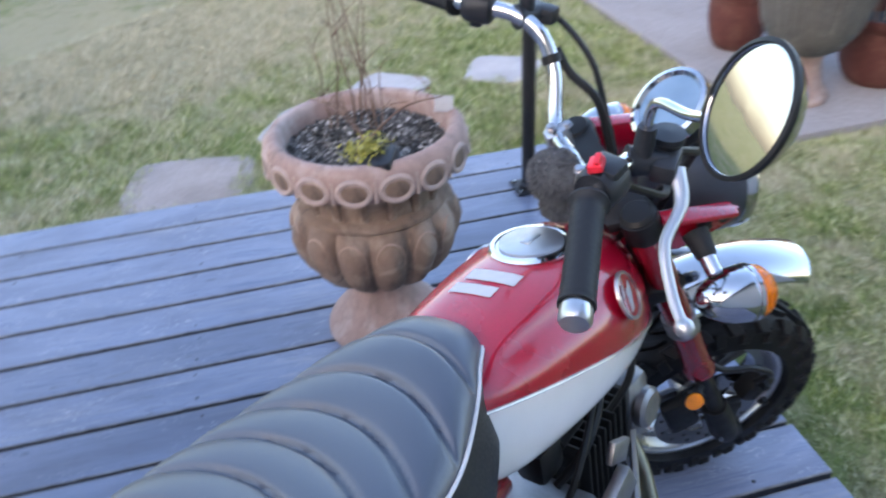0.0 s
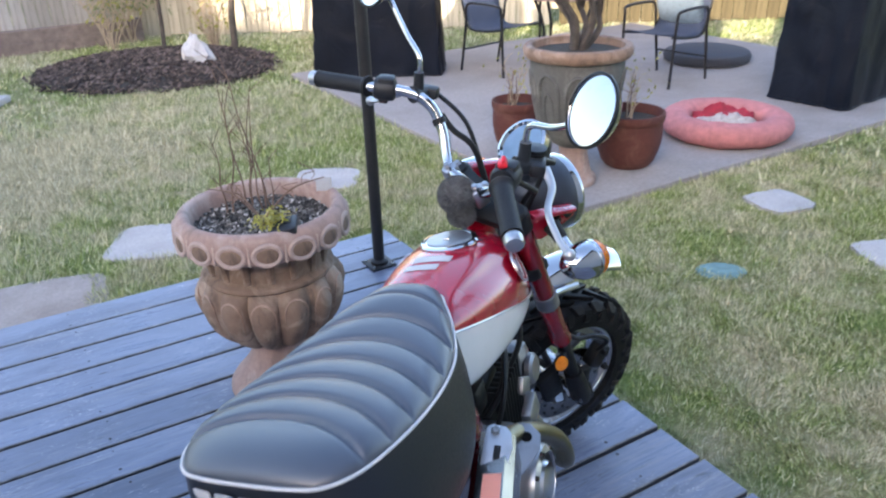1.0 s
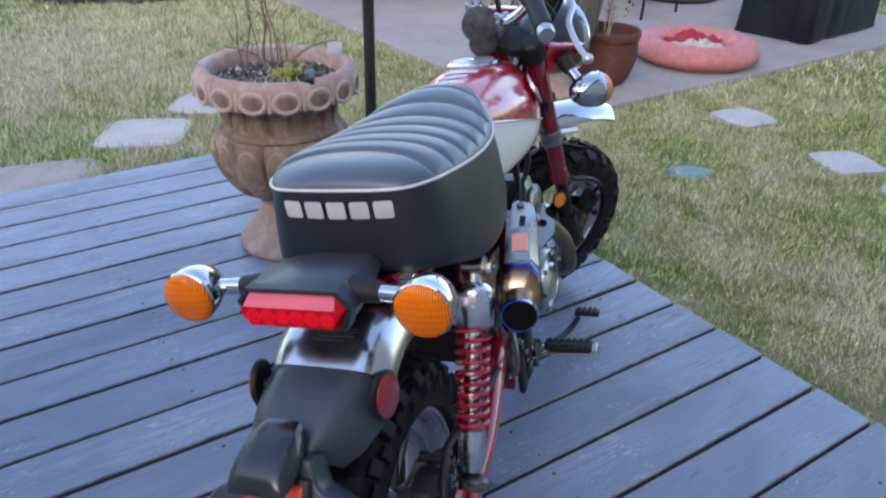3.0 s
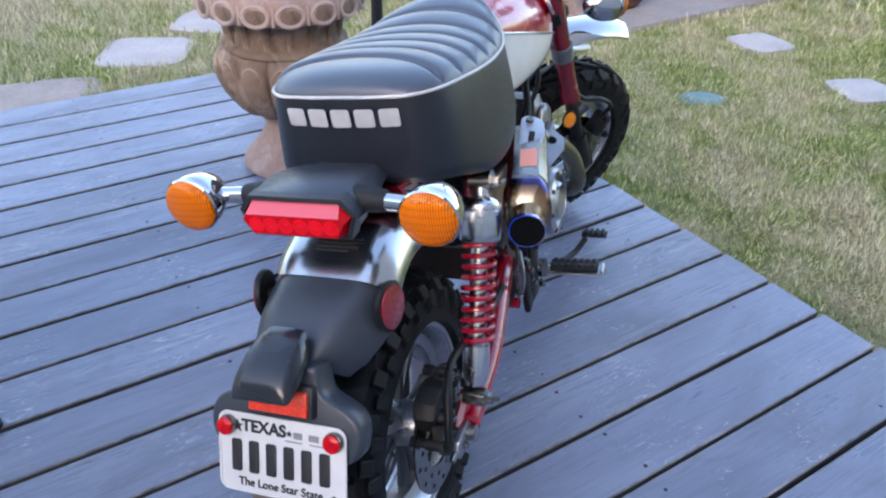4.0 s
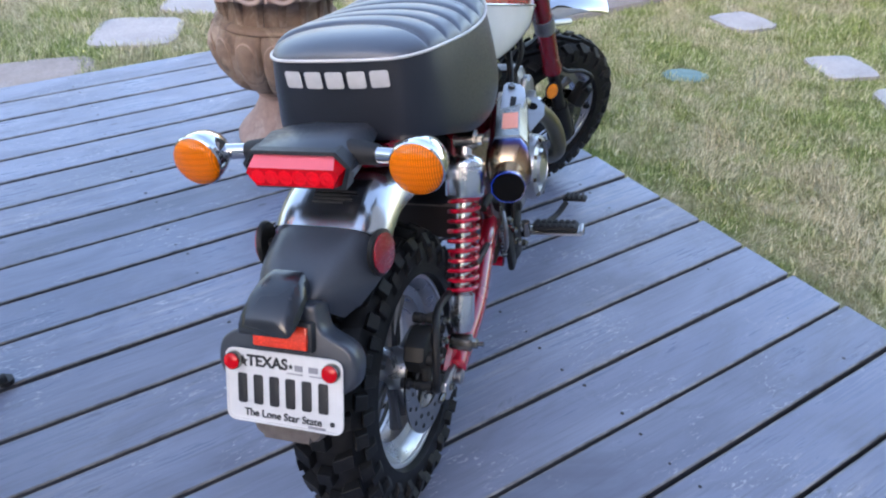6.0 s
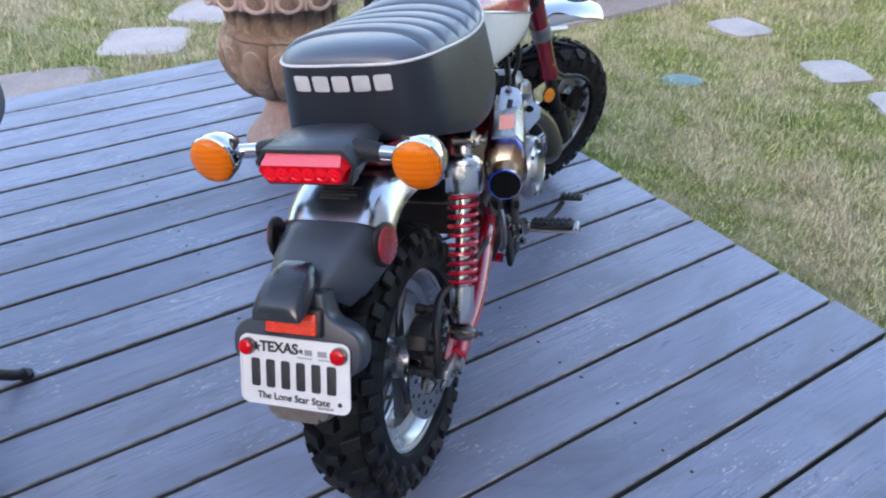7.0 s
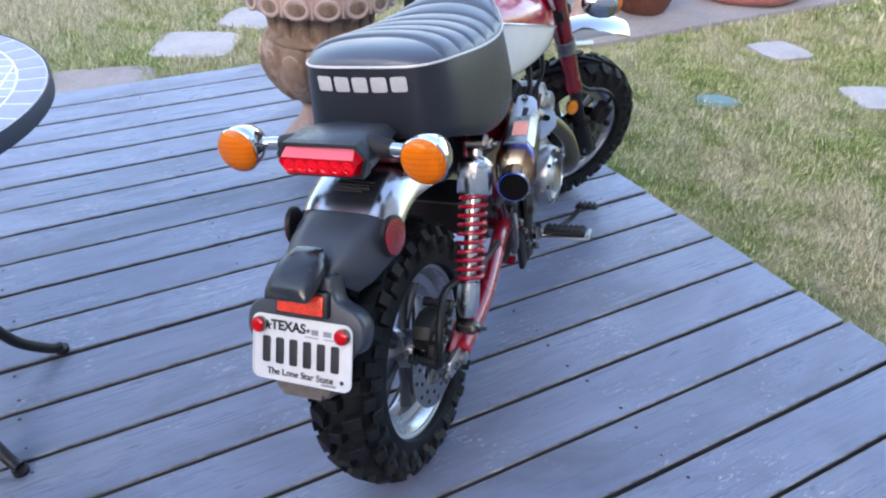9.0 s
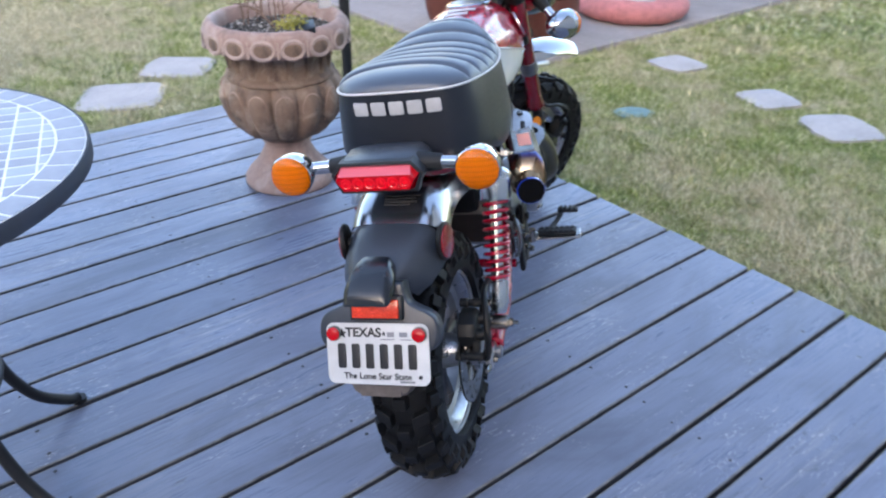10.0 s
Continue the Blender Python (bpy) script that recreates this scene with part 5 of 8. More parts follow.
# The upper facet gets the pale red as a painted sky reflection.
for f in bm.faces:
    f.normal_update()
    f.material_index = 1 if abs(f.normal.z) > 0.35 and f.calc_center_median().z > 0.71 and abs(f.normal.x) < 0.3 and f.calc_center_median().y < -0.108 else 0
lens = part("tail_lens", bm, [red_lens, red_lens_sky_top], tail, "faceted red tail lamp lens, sky reflection painted pale on top", smooth=False)
for i in range(6):
    bm = bmesh.new()
    m5 = along((-0.0575 + i * 0.021, -0.1255, 0.699), (-0.0575 + i * 0.021, -1.0, 0.699))
    lathe(bm, [(0.0112, 0.0), (0.0112, 0.001), (0.0085, 0.0018), (0.0062, 0.0006), (0.0035, 0.0014), (0.0, 0.0024)], m5 @ Matrix.Diagonal((1, 1.02, 1, 1)), n=8)
    part("lamp_cell", bm, red_cell, lens, smooth=False)
bm = bmesh.new()
rim_out = [(-0.065, 0.732), (0.065, 0.732), (0.0825, 0.711), (0.069, 0.676), (-0.069, 0.676), (-0.0825, 0.711)]
rings(bm, [[V((x - 0.005, y, z)) for x, z in pts] for pts, y in ((rim_out, -0.09), (rim_out, -0.112), (back, -0.1135), (back, -0.098))], caps=False)
part("lens_surround", bm, black_plastic, tail, "thin black lens surround", smooth=False)


def signal(sx, at, back, r, length, parent_label, steer, stalk, dome=0.34):
    """A chrome bullet lamp with a coloured face; back points away from the face."""
    at, back = V(at), V(back).normalized()
    m = along(at, at + back)
    bm = bmesh.new()
    lathe(bm, [(r * 0.98, 0.006), (r * 1.02, 0.008), (r * 1.03, 0.014), (r * 0.99, length * 0.4), (r * 0.86, length * 0.62), (r * 0.62, length * 0.83), (r * 0.3, length * 0.97), (0.0, length)], m, n=32, caps=False)
    body = bp("turn_signal", bm, chrome, label=parent_label, steer=steer)
    bm = bmesh.new()
    mloc = m
    prof = [(0.0, -r * dome), (r * 0.4, -r * dome * 0.92), (r * 0.72, -r * dome * 0.72), (r * 0.92, -r * dome * 0.4), (r * 0.985, -r * 0.04), (r * 0.985, 0.007)]
    lathe(bm, prof, mloc, n=32)
    if steer:
        bmesh.ops.transform(bm, matrix=STEER, verts=bm.verts)
    part("lens", bm, amber_lens, body, "ribbed amber lens")
    bm = bmesh.new()
    rings(bm, [[m @ V((rr * math.cos(q), rr * math.sin(q), z)) for q in (2 * math.pi * j / 32 for j in range(32))] for rr, z in ((r * 1.0, 0.001), (r * 1.05, 0.003), (r * 1.05, 0.009), (r * 1.0, 0.010))], caps=False)
    if steer:
        bmesh.ops.transform(bm, matrix=STEER, verts=bm.verts)
    part("bezel", bm, chrome, body)
    bm = bmesh.new()
    s0 = at + back * length * 0.45
    tube(bm, [s0, s0.lerp(V(stalk), 0.66)], 0.0115, 14)
    if steer:
        bmesh.ops.transform(bm, matrix=STEER, verts=bm.verts)
    part("stem", bm, chrome, body)
    bm = bmesh.new()
    tube(bm, [s0.lerp(V(stalk), 0.6), s0.lerp(V(stalk), 0.64), V(stalk)], [0.0125, 0.0145, 0.0185], 14)
    if steer:
        bmesh.ops.transform(bm, matrix=STEER, verts=bm.verts)
    part("boot", bm, grip_rubber, body)
    return body


for sx in (1, -1):
    signal(sx, (0.170 if sx > 0 else -0.164, -0.112, 0.711), (0, 1, 0.04), 0.0365, 0.062, "chrome rear turn signal with a ribbed amber lens", False, (0.06 * sx, -0.07, 0.713))

# seat
SEAT_OUT = [(0.0, 0.038), (0.06, 0.04), (0.098, 0.05), (0.126, 0.085), (0.14, 0.14), (0.146, 0.21), (0.144, 0.29), (0.131, 0.37), (0.099, 0.445), (0.074, 0.487), (0.053, 0.521), (0.025, 0.538), (0.0, 0.543)]
seat_line = [V((x, y, 0)) for x, y in SEAT_OUT] + [V((-x, y, 0)) for x, y in SEAT_OUT[-2:0:-1]]
seat_loop = curve(seat_line, 6, closed=True)
SEAT_Z = [(0.03, 0.802), (0.12, 0.794), (0.25, 0.778), (0.35, 0.772), (0.43, 0.781), (0.5, 0.793), (0.545, 0.788)]
SEAT_LOW = [(0.03, 0.682), (0.09, 0.668), (0.17, 0.638), (0.25, 0.627), (0.31, 0.63), (0.37, 0.655), (0.44, 0.69), (0.545, 0.702)]
SEAMS = [0.135, 0.19, 0.245, 0.30, 0.355, 0.415, 0.475]


def seat_half(y):
    """Half the seat's width at y, along the piping."""
    lo = 0.0
    for a, b in zip(SEAT_SIDE, SEAT_SIDE[1:]):
        if a.y <= y <= b.y:
            return a.x + (b.x - a.x) * (y - a.y) / max(b.y - a.y, 1e-6)
    return lo


SEAT_SIDE = [p for p in seat_loop[:len(seat_loop) // 2 + 1]]


def seat_top(y, t):
    """Height of the padded top; t runs from -1 to 1 across it."""
    x = seat_half(y) * t
    end = min(y - 0.038, 0.543 - y)
    fall = math.sqrt(max(1 - (1 - min(max(end, 0) / 0.07, 1)) ** 2, 0))
    edge = math.sqrt(max(1 - abs(t) ** 2.6, 0)) * fall
    yy = y + 2.6 * x * x
    groove = sum(math.exp(-((yy - c) / 0.0042) ** 2) for c in SEAMS)
    puff = 0.0
    for a, b in zip(SEAMS, SEAMS[1:]):
        if a <= yy < b:
            puff = math.sin(math.pi * (yy - a) / (b - a)) ** 0.6
    return smooth_table(SEAT_Z, y) + 0.033 * edge + (0.0065 * puff - 0.0048 * groove) * min(edge * 1.6, 1)


bm = bmesh.new()
rows = []
N_Y, N_X = 230, 44
ys = [0.0381 + 0.5048 * (0.35 * (0.5 - 0.5 * math.cos(math.pi * j / N_Y)) + 0.65 * j / N_Y) for j in range(N_Y + 1)]
for y in ys:
    row = []
    for i in range(N_X + 1):
        t = math.sin(math.pi / 2 * (-1 + 2 * i / N_X))
        row.append(V((seat_half(y) * t, y, seat_top(y, t))))
    rows.append(row)
rings(bm, rows, closed=False, caps=False)
bmesh.ops.remove_doubles(bm, verts=bm.verts, dist=0.00005)
seat = bp("seat", bm, vinyl, label="black ribbed vinyl seat with white piping", angle=60)
bm = bmesh.new()
loops = []
for f in (0.0, 0.12, 0.26, 0.42, 0.58, 0.74, 0.86, 0.93, 0.97, 1.0):
    row = []
    for p in seat_loop:
        zt = smooth_table(SEAT_Z, p.y)
        zb = smooth_table(SEAT_LOW, p.y)
        bulge = 1 + 0.11 * f ** 0.75 - 0.035 * smoothstep(0.9, 1, f)
        row.append(V((p.x * bulge, 0.29 + (p.y - 0.29) * (1 + (bulge - 1) * 0.25), zt + (zb - zt) * f)))
    loops.append(row)
rings(bm, loops)
part("seat_skirt", bm, shaded_smooth_vinyl, seat, "smooth black vinyl seat side, darkened for shade")
bm = bmesh.new()
tube(bm, [V((p.x * 1.012, 0.29 + (p.y - 0.29) * 1.006, smooth_table(SEAT_Z, p.y) + 0.001)) for p in seat_loop], 0.0024, 8, closed=True)
part("piping", bm, piping_white, seat, "white piping")
for i in range(5):
    bm = bmesh.new()
    x = -0.0695 + i * 0.0348
    prism(bm, rounded(0.028, 0.0255, 0.004, 3), 0.0014, pose(x, 0.0318 + 1.05 * x * x, 0.7745, 90 + 2, 0, math.degrees(math.atan(2.1 * x))), bevel=0.0003)
    part("printed_mark", bm, print_white, seat, "plain white printed block")
bm = bmesh.new()
box(bm, (0.2, 0.36, 0.02), pose(0, 0.26, 0.66), 0.006)
part("seat_pan", bm, engine_black, seat)
for sx in (1, -1):
    bm = bmesh.new()
    box(bm, (0.03, 0.04, 0.03), pose(0.085 * sx, 0.04, 0.664), 0.006)
    bolt(bm, (0.1 * sx, 0.035, 0.664), (sx, -0.5, 0), 0.008, 0.01)
    part("seat_mount", bm, chrome, seat)

# tank
TANK_W = [(0.44, 0.085), (0.48, 0.096), (0.54, 0.109), (0.62, 0.121), (0.70, 0.128), (0.77, 0.122), (0.83, 0.104), (0.87, 0.072), (0.89, 0.032)]
TANK_T = [(0.44, 0.79), (0.5, 0.798), (0.58, 0.808), (0.66, 0.811), (0.76, 0.803), (0.82, 0.787), (0.87, 0.75), (0.89, 0.71)]
TANK_S = [(0.44, 0.763), (0.66, 0.697), (0.89, 0.628)]
TANK_B = [(0.44, 0.655), (0.49, 0.62), (0.6, 0.604), (0.72, 0.604), (0.8, 0.603), (0.86, 0.608), (0.89, 0.614)]


def tank_point(y, a):
    """a: 0 at the side line, 1 on top, -1 below; for the right side."""
    w, t, s, b = (smooth_table(k, y) for k in (TANK_W, TANK_T, TANK_S, TANK_B))
    if a >= 0:
        q = a * math.pi / 2
        x, z = w * math.cos(q) ** 0.8, s + (t - s) * math.sin(q) ** 0.9
        x -= 0.012 * math.exp(-((a - 0.42) / 0.13) ** 2) * smoothstep(0.48, 0.56, y) * (1 - smoothstep(0.66, 0.76, y))
        return V((x, y, z))
    q = -a * math.pi / 2
    return V((w * math.cos(q) ** 0.2 * (1 - 0.06 * math.sin(q)), y, s - (s - b) * math.sin(q)))


def tank_half(a0, a1, n_a):
    bm = bmesh.new()
    loops = []
    ys = [0.44 + 0.45 * (0.5 - 0.5 * math.cos(math.pi * i / 40)) for i in range(41)]
    for y in ys:
        right = [tank_point(y, a0 + (a1 - a0) * j / n_a) for j in range(n_a + 1)]
        left = [V((-p.x, p.y, p.z)) for p in reversed(right)]
        loops.append(right + left)
    rings(bm, loops)
    bmesh.ops.remove_doubles(bm, verts=bm.verts, dist=0.0004)
    return bm


tank = bp("fuel_tank", tank_half(0.0, 1.0, 18), red_paint, label="glossy red fuel tank with white lower panels", angle=70)
part("lower_panel", tank_half(0.0, -1.0, 14), white_paint, tank, "glossy white lower tank panel", angle=70)
bm = bmesh.new()
line = [tank_point(0.445 + 0.44 * i / 30, 0.0) for i in range(31)]
tube(bm, [V((p.x + 0.0008, p.y, p.z)) for p in line], 0.0022, 6)
tube(bm, [V((-p.x - 0.0008, p.y, p.z)) for p in line], 0.0022, 6)
part("trim_strip", bm, satin, tank, "thin silver trim strip")
bm = bmesh.new()
cap_m = pose(0, 0.715, 0.8045, -3.5)
lathe(bm, [(0.0, 0), (0.056, 0.0), (0.057, 0.004), (0.054, 0.0075), (0.048, 0.008), (0.046, 0.006), (0.0, 0.006)], cap_m, n=48)
cap = part("fuel_cap", bm, chrome, tank, "round chrome fuel filler cap")
bm = bmesh.new()
lathe(bm, [(0.0435, 0.0055), (0.043, 0.0095), (0.035, 0.0115), (0.0, 0.0125)], cap_m, n=40)
box(bm, (0.014, 0.03, 0.004), cap_m @ pose(0, 0, 0.0125), 0.0015)
part("cap_lid", bm, cast_lever, cap)
bm = bmesh.new()


def on_tank(y, x):
    """The tank's skin at (x, y) on top."""
    lo, hi = 0.0, 1.0
    for _ in range(30):
        mid = (lo + hi) / 2
        if tank_point(y, mid).x > abs(x):
            lo = mid
        else:
            hi = mid
    p = tank_point(y, lo)
    return V((x, y, p.z))


for y0, y1, x0, x1 in ((0.586, 0.606, -0.038, 0.022), (0.615, 0.638, -0.034, 0.036)):
    rows = []
    for j in range(5):
        row = []
        for i in range(9):
            x = x0 + (x1 - x0) * i / 8
            row.append(on_tank(y0 + (y1 - y0) * j / 4 + 0.1 * x, x) + V((0, 0, 0.0012)))
        rows.append(row)
    rings(bm, rows, closed=False, caps=False)
part("tank_label", bm, print_white, tank, "two white label bars, unreadable")
# round emblem on each side: a ring and a plain wing-like shape
for sx in (1, -1):
    c = tank_point(0.742, 0.3)
    nrm = V((1, 0.28, 0.42)).normalized()
    m = along(c + nrm * 0.001, c + nrm) if sx > 0 else along(V((-c.x, c.y, c.z)) + V((-nrm.x, nrm.y, nrm.z)) * 0.001, V((-c.x, c.y, c.z)) + V((-nrm.x, nrm.y, nrm.z)))
    bm = bmesh.new()
    lathe(bm, [(0.0, 0), (0.031, 0), (0.032, 0.003), (0.03, 0.005), (0.0275, 0.004), (0.0, 0.004)], m, n=40)
    em = part("tank_emblem", bm, red_paint, tank, "round red emblem with a silver ring")
    bm = bmesh.new()
    rings(bm, [[m @ V((r * math.cos(q), r * math.sin(q), z)) for q in (2 * math.pi * j / 40 for j in range(40))] for r, z in ((0.0325, 0.002), (0.0325, 0.0058), (0.0285, 0.0062), (0.0285, 0.004))], caps=False)
    part("emblem_ring", bm, satin, em)
    bm = bmesh.new()
    for pts in ([(-0.014, -0.018), (-0.004, -0.016), (0.01, -0.002), (0.018, 0.012), (0.008, 0.008), (-0.002, 0.006), (-0.008, -0.004)], [(-0.02, 0.002), (-0.012, 0.006), (-0.004, 0.018), (-0.014, 0.014)]):
        prism(bm, pts, 0.0015, m @ pose(0, 0, 0.0048))
    part("emblem_shape", bm, print_white, em)

# frame
bm = bmesh.new()
tube(bm, curve([(0, 0.84, 0.76), (0, 0.74, 0.62), (0, 0.6, 0.575), (0, 0.46, 0.57), (0, 0.36, 0.48), (0, 0.38, 0.32)], 6), 0.028, 14)
tube(bm, [V((0, 0.93, 0.665)) - AX * 0.02, V((0, 0.93, 0.665)) + AX * 0.17], 0.03, 18)
frame_tube = bp("frame", bm, red_paint, label="red tubular steel frame")
for sx in (1, -1):
    bm = bmesh.new()
    tube(bm, curve([(0.06 * sx, 0.5, 0.6), (0.09 * sx, 0.4, 0.645), (0.105 * sx, 0.25, 0.66), (0.1 * sx, 0.1, 0.665), (0.07 * sx, 0.02, 0.668)], 6), 0.0135, 12)
    tube(bm, curve([(0.1 * sx, 0.2, 0.655), (0.1 * sx, 0.3, 0.5), (0.085 * sx, 0.39, 0.34)], 6), 0.013, 12)
    part("seat_rail", bm, shaded_red_paint, frame_tube)
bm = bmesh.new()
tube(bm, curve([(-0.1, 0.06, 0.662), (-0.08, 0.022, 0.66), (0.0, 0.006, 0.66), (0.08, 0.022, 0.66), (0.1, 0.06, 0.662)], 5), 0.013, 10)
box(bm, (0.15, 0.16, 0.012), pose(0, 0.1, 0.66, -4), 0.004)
part("rear_loop", bm, shaded_red_paint, frame_tube)
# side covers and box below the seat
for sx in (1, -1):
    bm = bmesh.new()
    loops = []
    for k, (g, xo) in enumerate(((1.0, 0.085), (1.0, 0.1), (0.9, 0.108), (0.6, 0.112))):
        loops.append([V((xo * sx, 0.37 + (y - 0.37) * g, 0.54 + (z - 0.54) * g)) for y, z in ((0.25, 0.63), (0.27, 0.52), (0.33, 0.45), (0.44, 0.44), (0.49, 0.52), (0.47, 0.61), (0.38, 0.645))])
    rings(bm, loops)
    bp("side_cover", bm, shaded_red_paint, label="red side cover, darkened for shade", angle=30)
bm = bmesh.new()
box(bm, (0.16, 0.2, 0.2), pose(0, 0.31, 0.56), 0.02)
box(bm, (0.15, 0.12, 0.05), pose(0, 0.14, 0.63), 0.012)
bp("air_box", bm, engine_black, label="black air box below the seat")
bm = bmesh.new()
box(bm, (0.215, 0.006, 0.27), pose(0.0, 0.244, 0.505, 5), 0.002)
inner = bp("inner_mudguard", bm, brown_plastic, label="dark brown inner mudguard")
bm = bmesh.new()
box(bm, (0.2, 0.014, 0.034), pose(0.005, 0.235, 0.47, 5), 0.003)
part("cross_bar", bm, dusty_bar, inner, "dusty grey-brown cross bar")

# engine
bm = bmesh.new()
loops = []
for x, g in ((-0.13, 0.7), (-0.12, 0.92), (-0.09, 1.0), (0.08, 1.0), (0.115, 0.92), (0.125, 0.7)):
    loops.append([V((x, 0.54 + dy * g, 0.36 + dz * g)) for dy, dz in ((-0.15, 0.06), (-0.155, -0.04), (-0.1, -0.1), (0.03, -0.105), (0.12, -0.07), (0.145, 0.01), (0.12, 0.08), (0.02, 0.1), (-0.09, 0.1))])
rings(bm, loops)
engine = bp("engine", bm, cast_metal, label="small horizontal engine in cast aluminium and black", angle=35)
cov = along((0.118, 0.60, 0.351), (1.118, 0.60, 0.351)) @ Matrix.Diagonal((0.88, 0.88, 1.0, 1.0))
bm = bmesh.new()
lathe(bm, [(0.0, 0), (0.082, 0.0), (0.084, 0.022), (0.079, 0.034), (0.066, 0.04), (0.064, 0.034), (0.05, 0.031), (0.044, 0.042), (0.03, 0.045), (0.0, 0.045)], cov, n=48)
cover = part("clutch_cover", bm, satin, engine, "polished round clutch cover")
for i in range(8):
    bm = bmesh.new()
    a = 2 * math.pi * i / 8
    bolt(bm, cov @ V((0.073 * math.cos(a), 0.073 * math.sin(a), 0.034)), (1, 0, 0), 0.005, 0.006)
    part("cover_bolt", bm, steel, cover)
bm = bmesh.new()
box(bm, (0.085, 0.17, 0.095), pose(0, 0.75, 0.418), 0.015)
cyl = part("cylinder", bm, engine_black, engine, "black finned cylinder")
for i in range(9):
    y = 0.69 + i * 0.0165
    w = 0.062 if i < 7 else 0.055
    bm = bmesh.new()
    box(bm, (2 * w, 0.006, 0.135), pose(0, y, 0.415 + i * 0.0015, -4), 0.003)
    part("fin", bm, engine_black, cyl)
bm = bmesh.new()
box(bm, (0.12, 0.075, 0.12), pose(0, 0.87, 0.43, -4), 0.025)
lathe(bm, [(0, 0), (0.035, 0), (0.035, 0.012), (0.028, 0.018), (0, 0.018)], along((0.058, 0.87, 0.43), (1, 0.87, 0.43)), n=24)
part("cylinder_head", bm, cast_metal, engine, "grey cylinder head")
bm = bmesh.new()
for pts, r in ((((0.05, 0.62, 0.48), (0.075, 0.66, 0.52), (0.06, 0.74, 0.55), (0.02, 0.8, 0.6)), 0.007), (((0.08, 0.56, 0.47), (0.1, 0.6, 0.54), (0.075, 0.7, 0.58), (0.03, 0.82, 0.62)), 0.005),
               (((0.04, 0.78, 0.47), (0.07, 0.82, 0.54), (0.05, 0.86, 0.62)), 0.006), (((-0.05, 0.64, 0.48), (-0.08, 0.7, 0.55), (-0.03, 0.8, 0.62)), 0.008)):
    tube(bm, curve(pts, 6), r, 8)
box(bm, (0.05, 0.06, 0.06), pose(0.02, 0.63, 0.515), 0.012)
lathe(bm, [(0, 0), (0.024, 0), (0.026, 0.05), (0.02, 0.056), (0, 0.056)], along((0.02, 0.66, 0.52), (0.03, 0.76, 0.55)), n=18)
part("throttle_body", bm, engine_black, engine, "black throttle body, hoses and cables")
bm = bmesh.new()
tube(bm, curve([(0.10, 0.60, 0.30), (0.105, 0.72, 0.29), (0.07, 0.80, 0.34), (0.05, 0.84, 0.4)], 6), 0.008, 8)
box(bm, (0.02, 0.06, 0.05), pose(0.125, 0.66, 0.47, 20), 0.005)
box(bm, (0.012, 0.05, 0.035), pose(0.105, 0.7, 0.5, -30), 0.004)
part("engine_bracket", bm, cast_metal, engine)

# exhaust
MUF0, MUF1 = V((0.144, 0.435, 0.560)), V((0.190, 0.235, 0.551))
mm = along(MUF0, MUF1)
mlen = (MUF1 - MUF0).length
bm = bmesh.new()
loops = []
sec = [(-0.021, -0.043), (0.021, -0.043), (0.033, -0.027), (0.033, 0.027), (0.021, 0.043), (-0.021, 0.043), (-0.033, 0.027), (-0.033, -0.027)]
for t, g in ((0.0, 0.55), (0.02, 0.85), (0.06, 1.0), (0.97, 1.0), (1.0, 0.97)):
    row = []
    for (a, b), (c, d) in zip(sec, sec[1:] + sec[:1]):
        for f in (0.0, 0.33, 0.66):
            row.append(mm @ V(((a + (c - a) * f) * g, (b + (d - b) * f) * g, mlen * t)))
    loops.append(row)
rings(bm, loops)
muffler = bp("muffler", bm, steel, label="short steel muffler with a heat-blued end cap", angle=25)
bm = bmesh.new()
n = 24


def ring_of(k, g, z):
    row = []
    for (a, b), (c, d) in zip(sec, sec[1:] + sec[:1]):
        for f in (0.0, 0.33, 0.66):
            x, y = (a + (c - a) * f), (b + (d - b) * f)
            ln = math.hypot(x, y)
            rr = 0.045
            p = mm @ V(((x * (1 - k) + x / ln * rr * k) * g, (y * (1 - k) + y / ln * rr * k) * g, z))
            row.append(p - V((0, 0, 0.06 * max(z - mlen - 0.012, 0))))
    return row


rings(bm, [ring_of(0, 1.03, mlen - 0.006), ring_of(0, 1.05, mlen + 0.004), ring_of(0.15, 1.08, mlen + 0.014), ring_of(0.5, 1.0, mlen + 0.03), ring_of(1, 0.72, mlen + 0.042), ring_of(1, 0.6, mlen + 0.046), ring_of(1, 0.6, mlen + 0.074),
            ring_of(1, 0.65, mlen + 0.078), ring_of(1, 0.65, mlen + 0.085), ring_of(1, 0.61, mlen + 0.085), ring_of(1, 0.6, mlen + 0.08)], caps=False)
part("end_cap", bm, titanium, muffler, "blue and straw heat-tinted muffler end")
bm = bmesh.new()
lathe(bm, [(0.0274, 0.083), (0.0264, 0.076), (0.0257, 0.064), (0.0257, 0.054), (0.0, 0.053)], Matrix.Translation((0, 0, -0.0042)) @ mm @ pose(0, 0, mlen), n=24)
part("bore", bm, soot_hole_black, muffler, "sooty black inside of the muffler end")
bm = bmesh.new()
m_lab = mm @ pose(0.0, 0, mlen * 0.68)
box(bm, (0.028, 0.001, 0.06), m_lab @ pose(0.004, 0.0436, 0.0))
part("muffler_label", bm, label_orange, muffler, "small orange and silver label")
# bracket plates with slots on top of the muffler
bm = bmesh.new()
bkt = Matrix.Translation((0.166, 0.372, 0.603)) @ pose(0, 0, 0, 22, 12, 10)
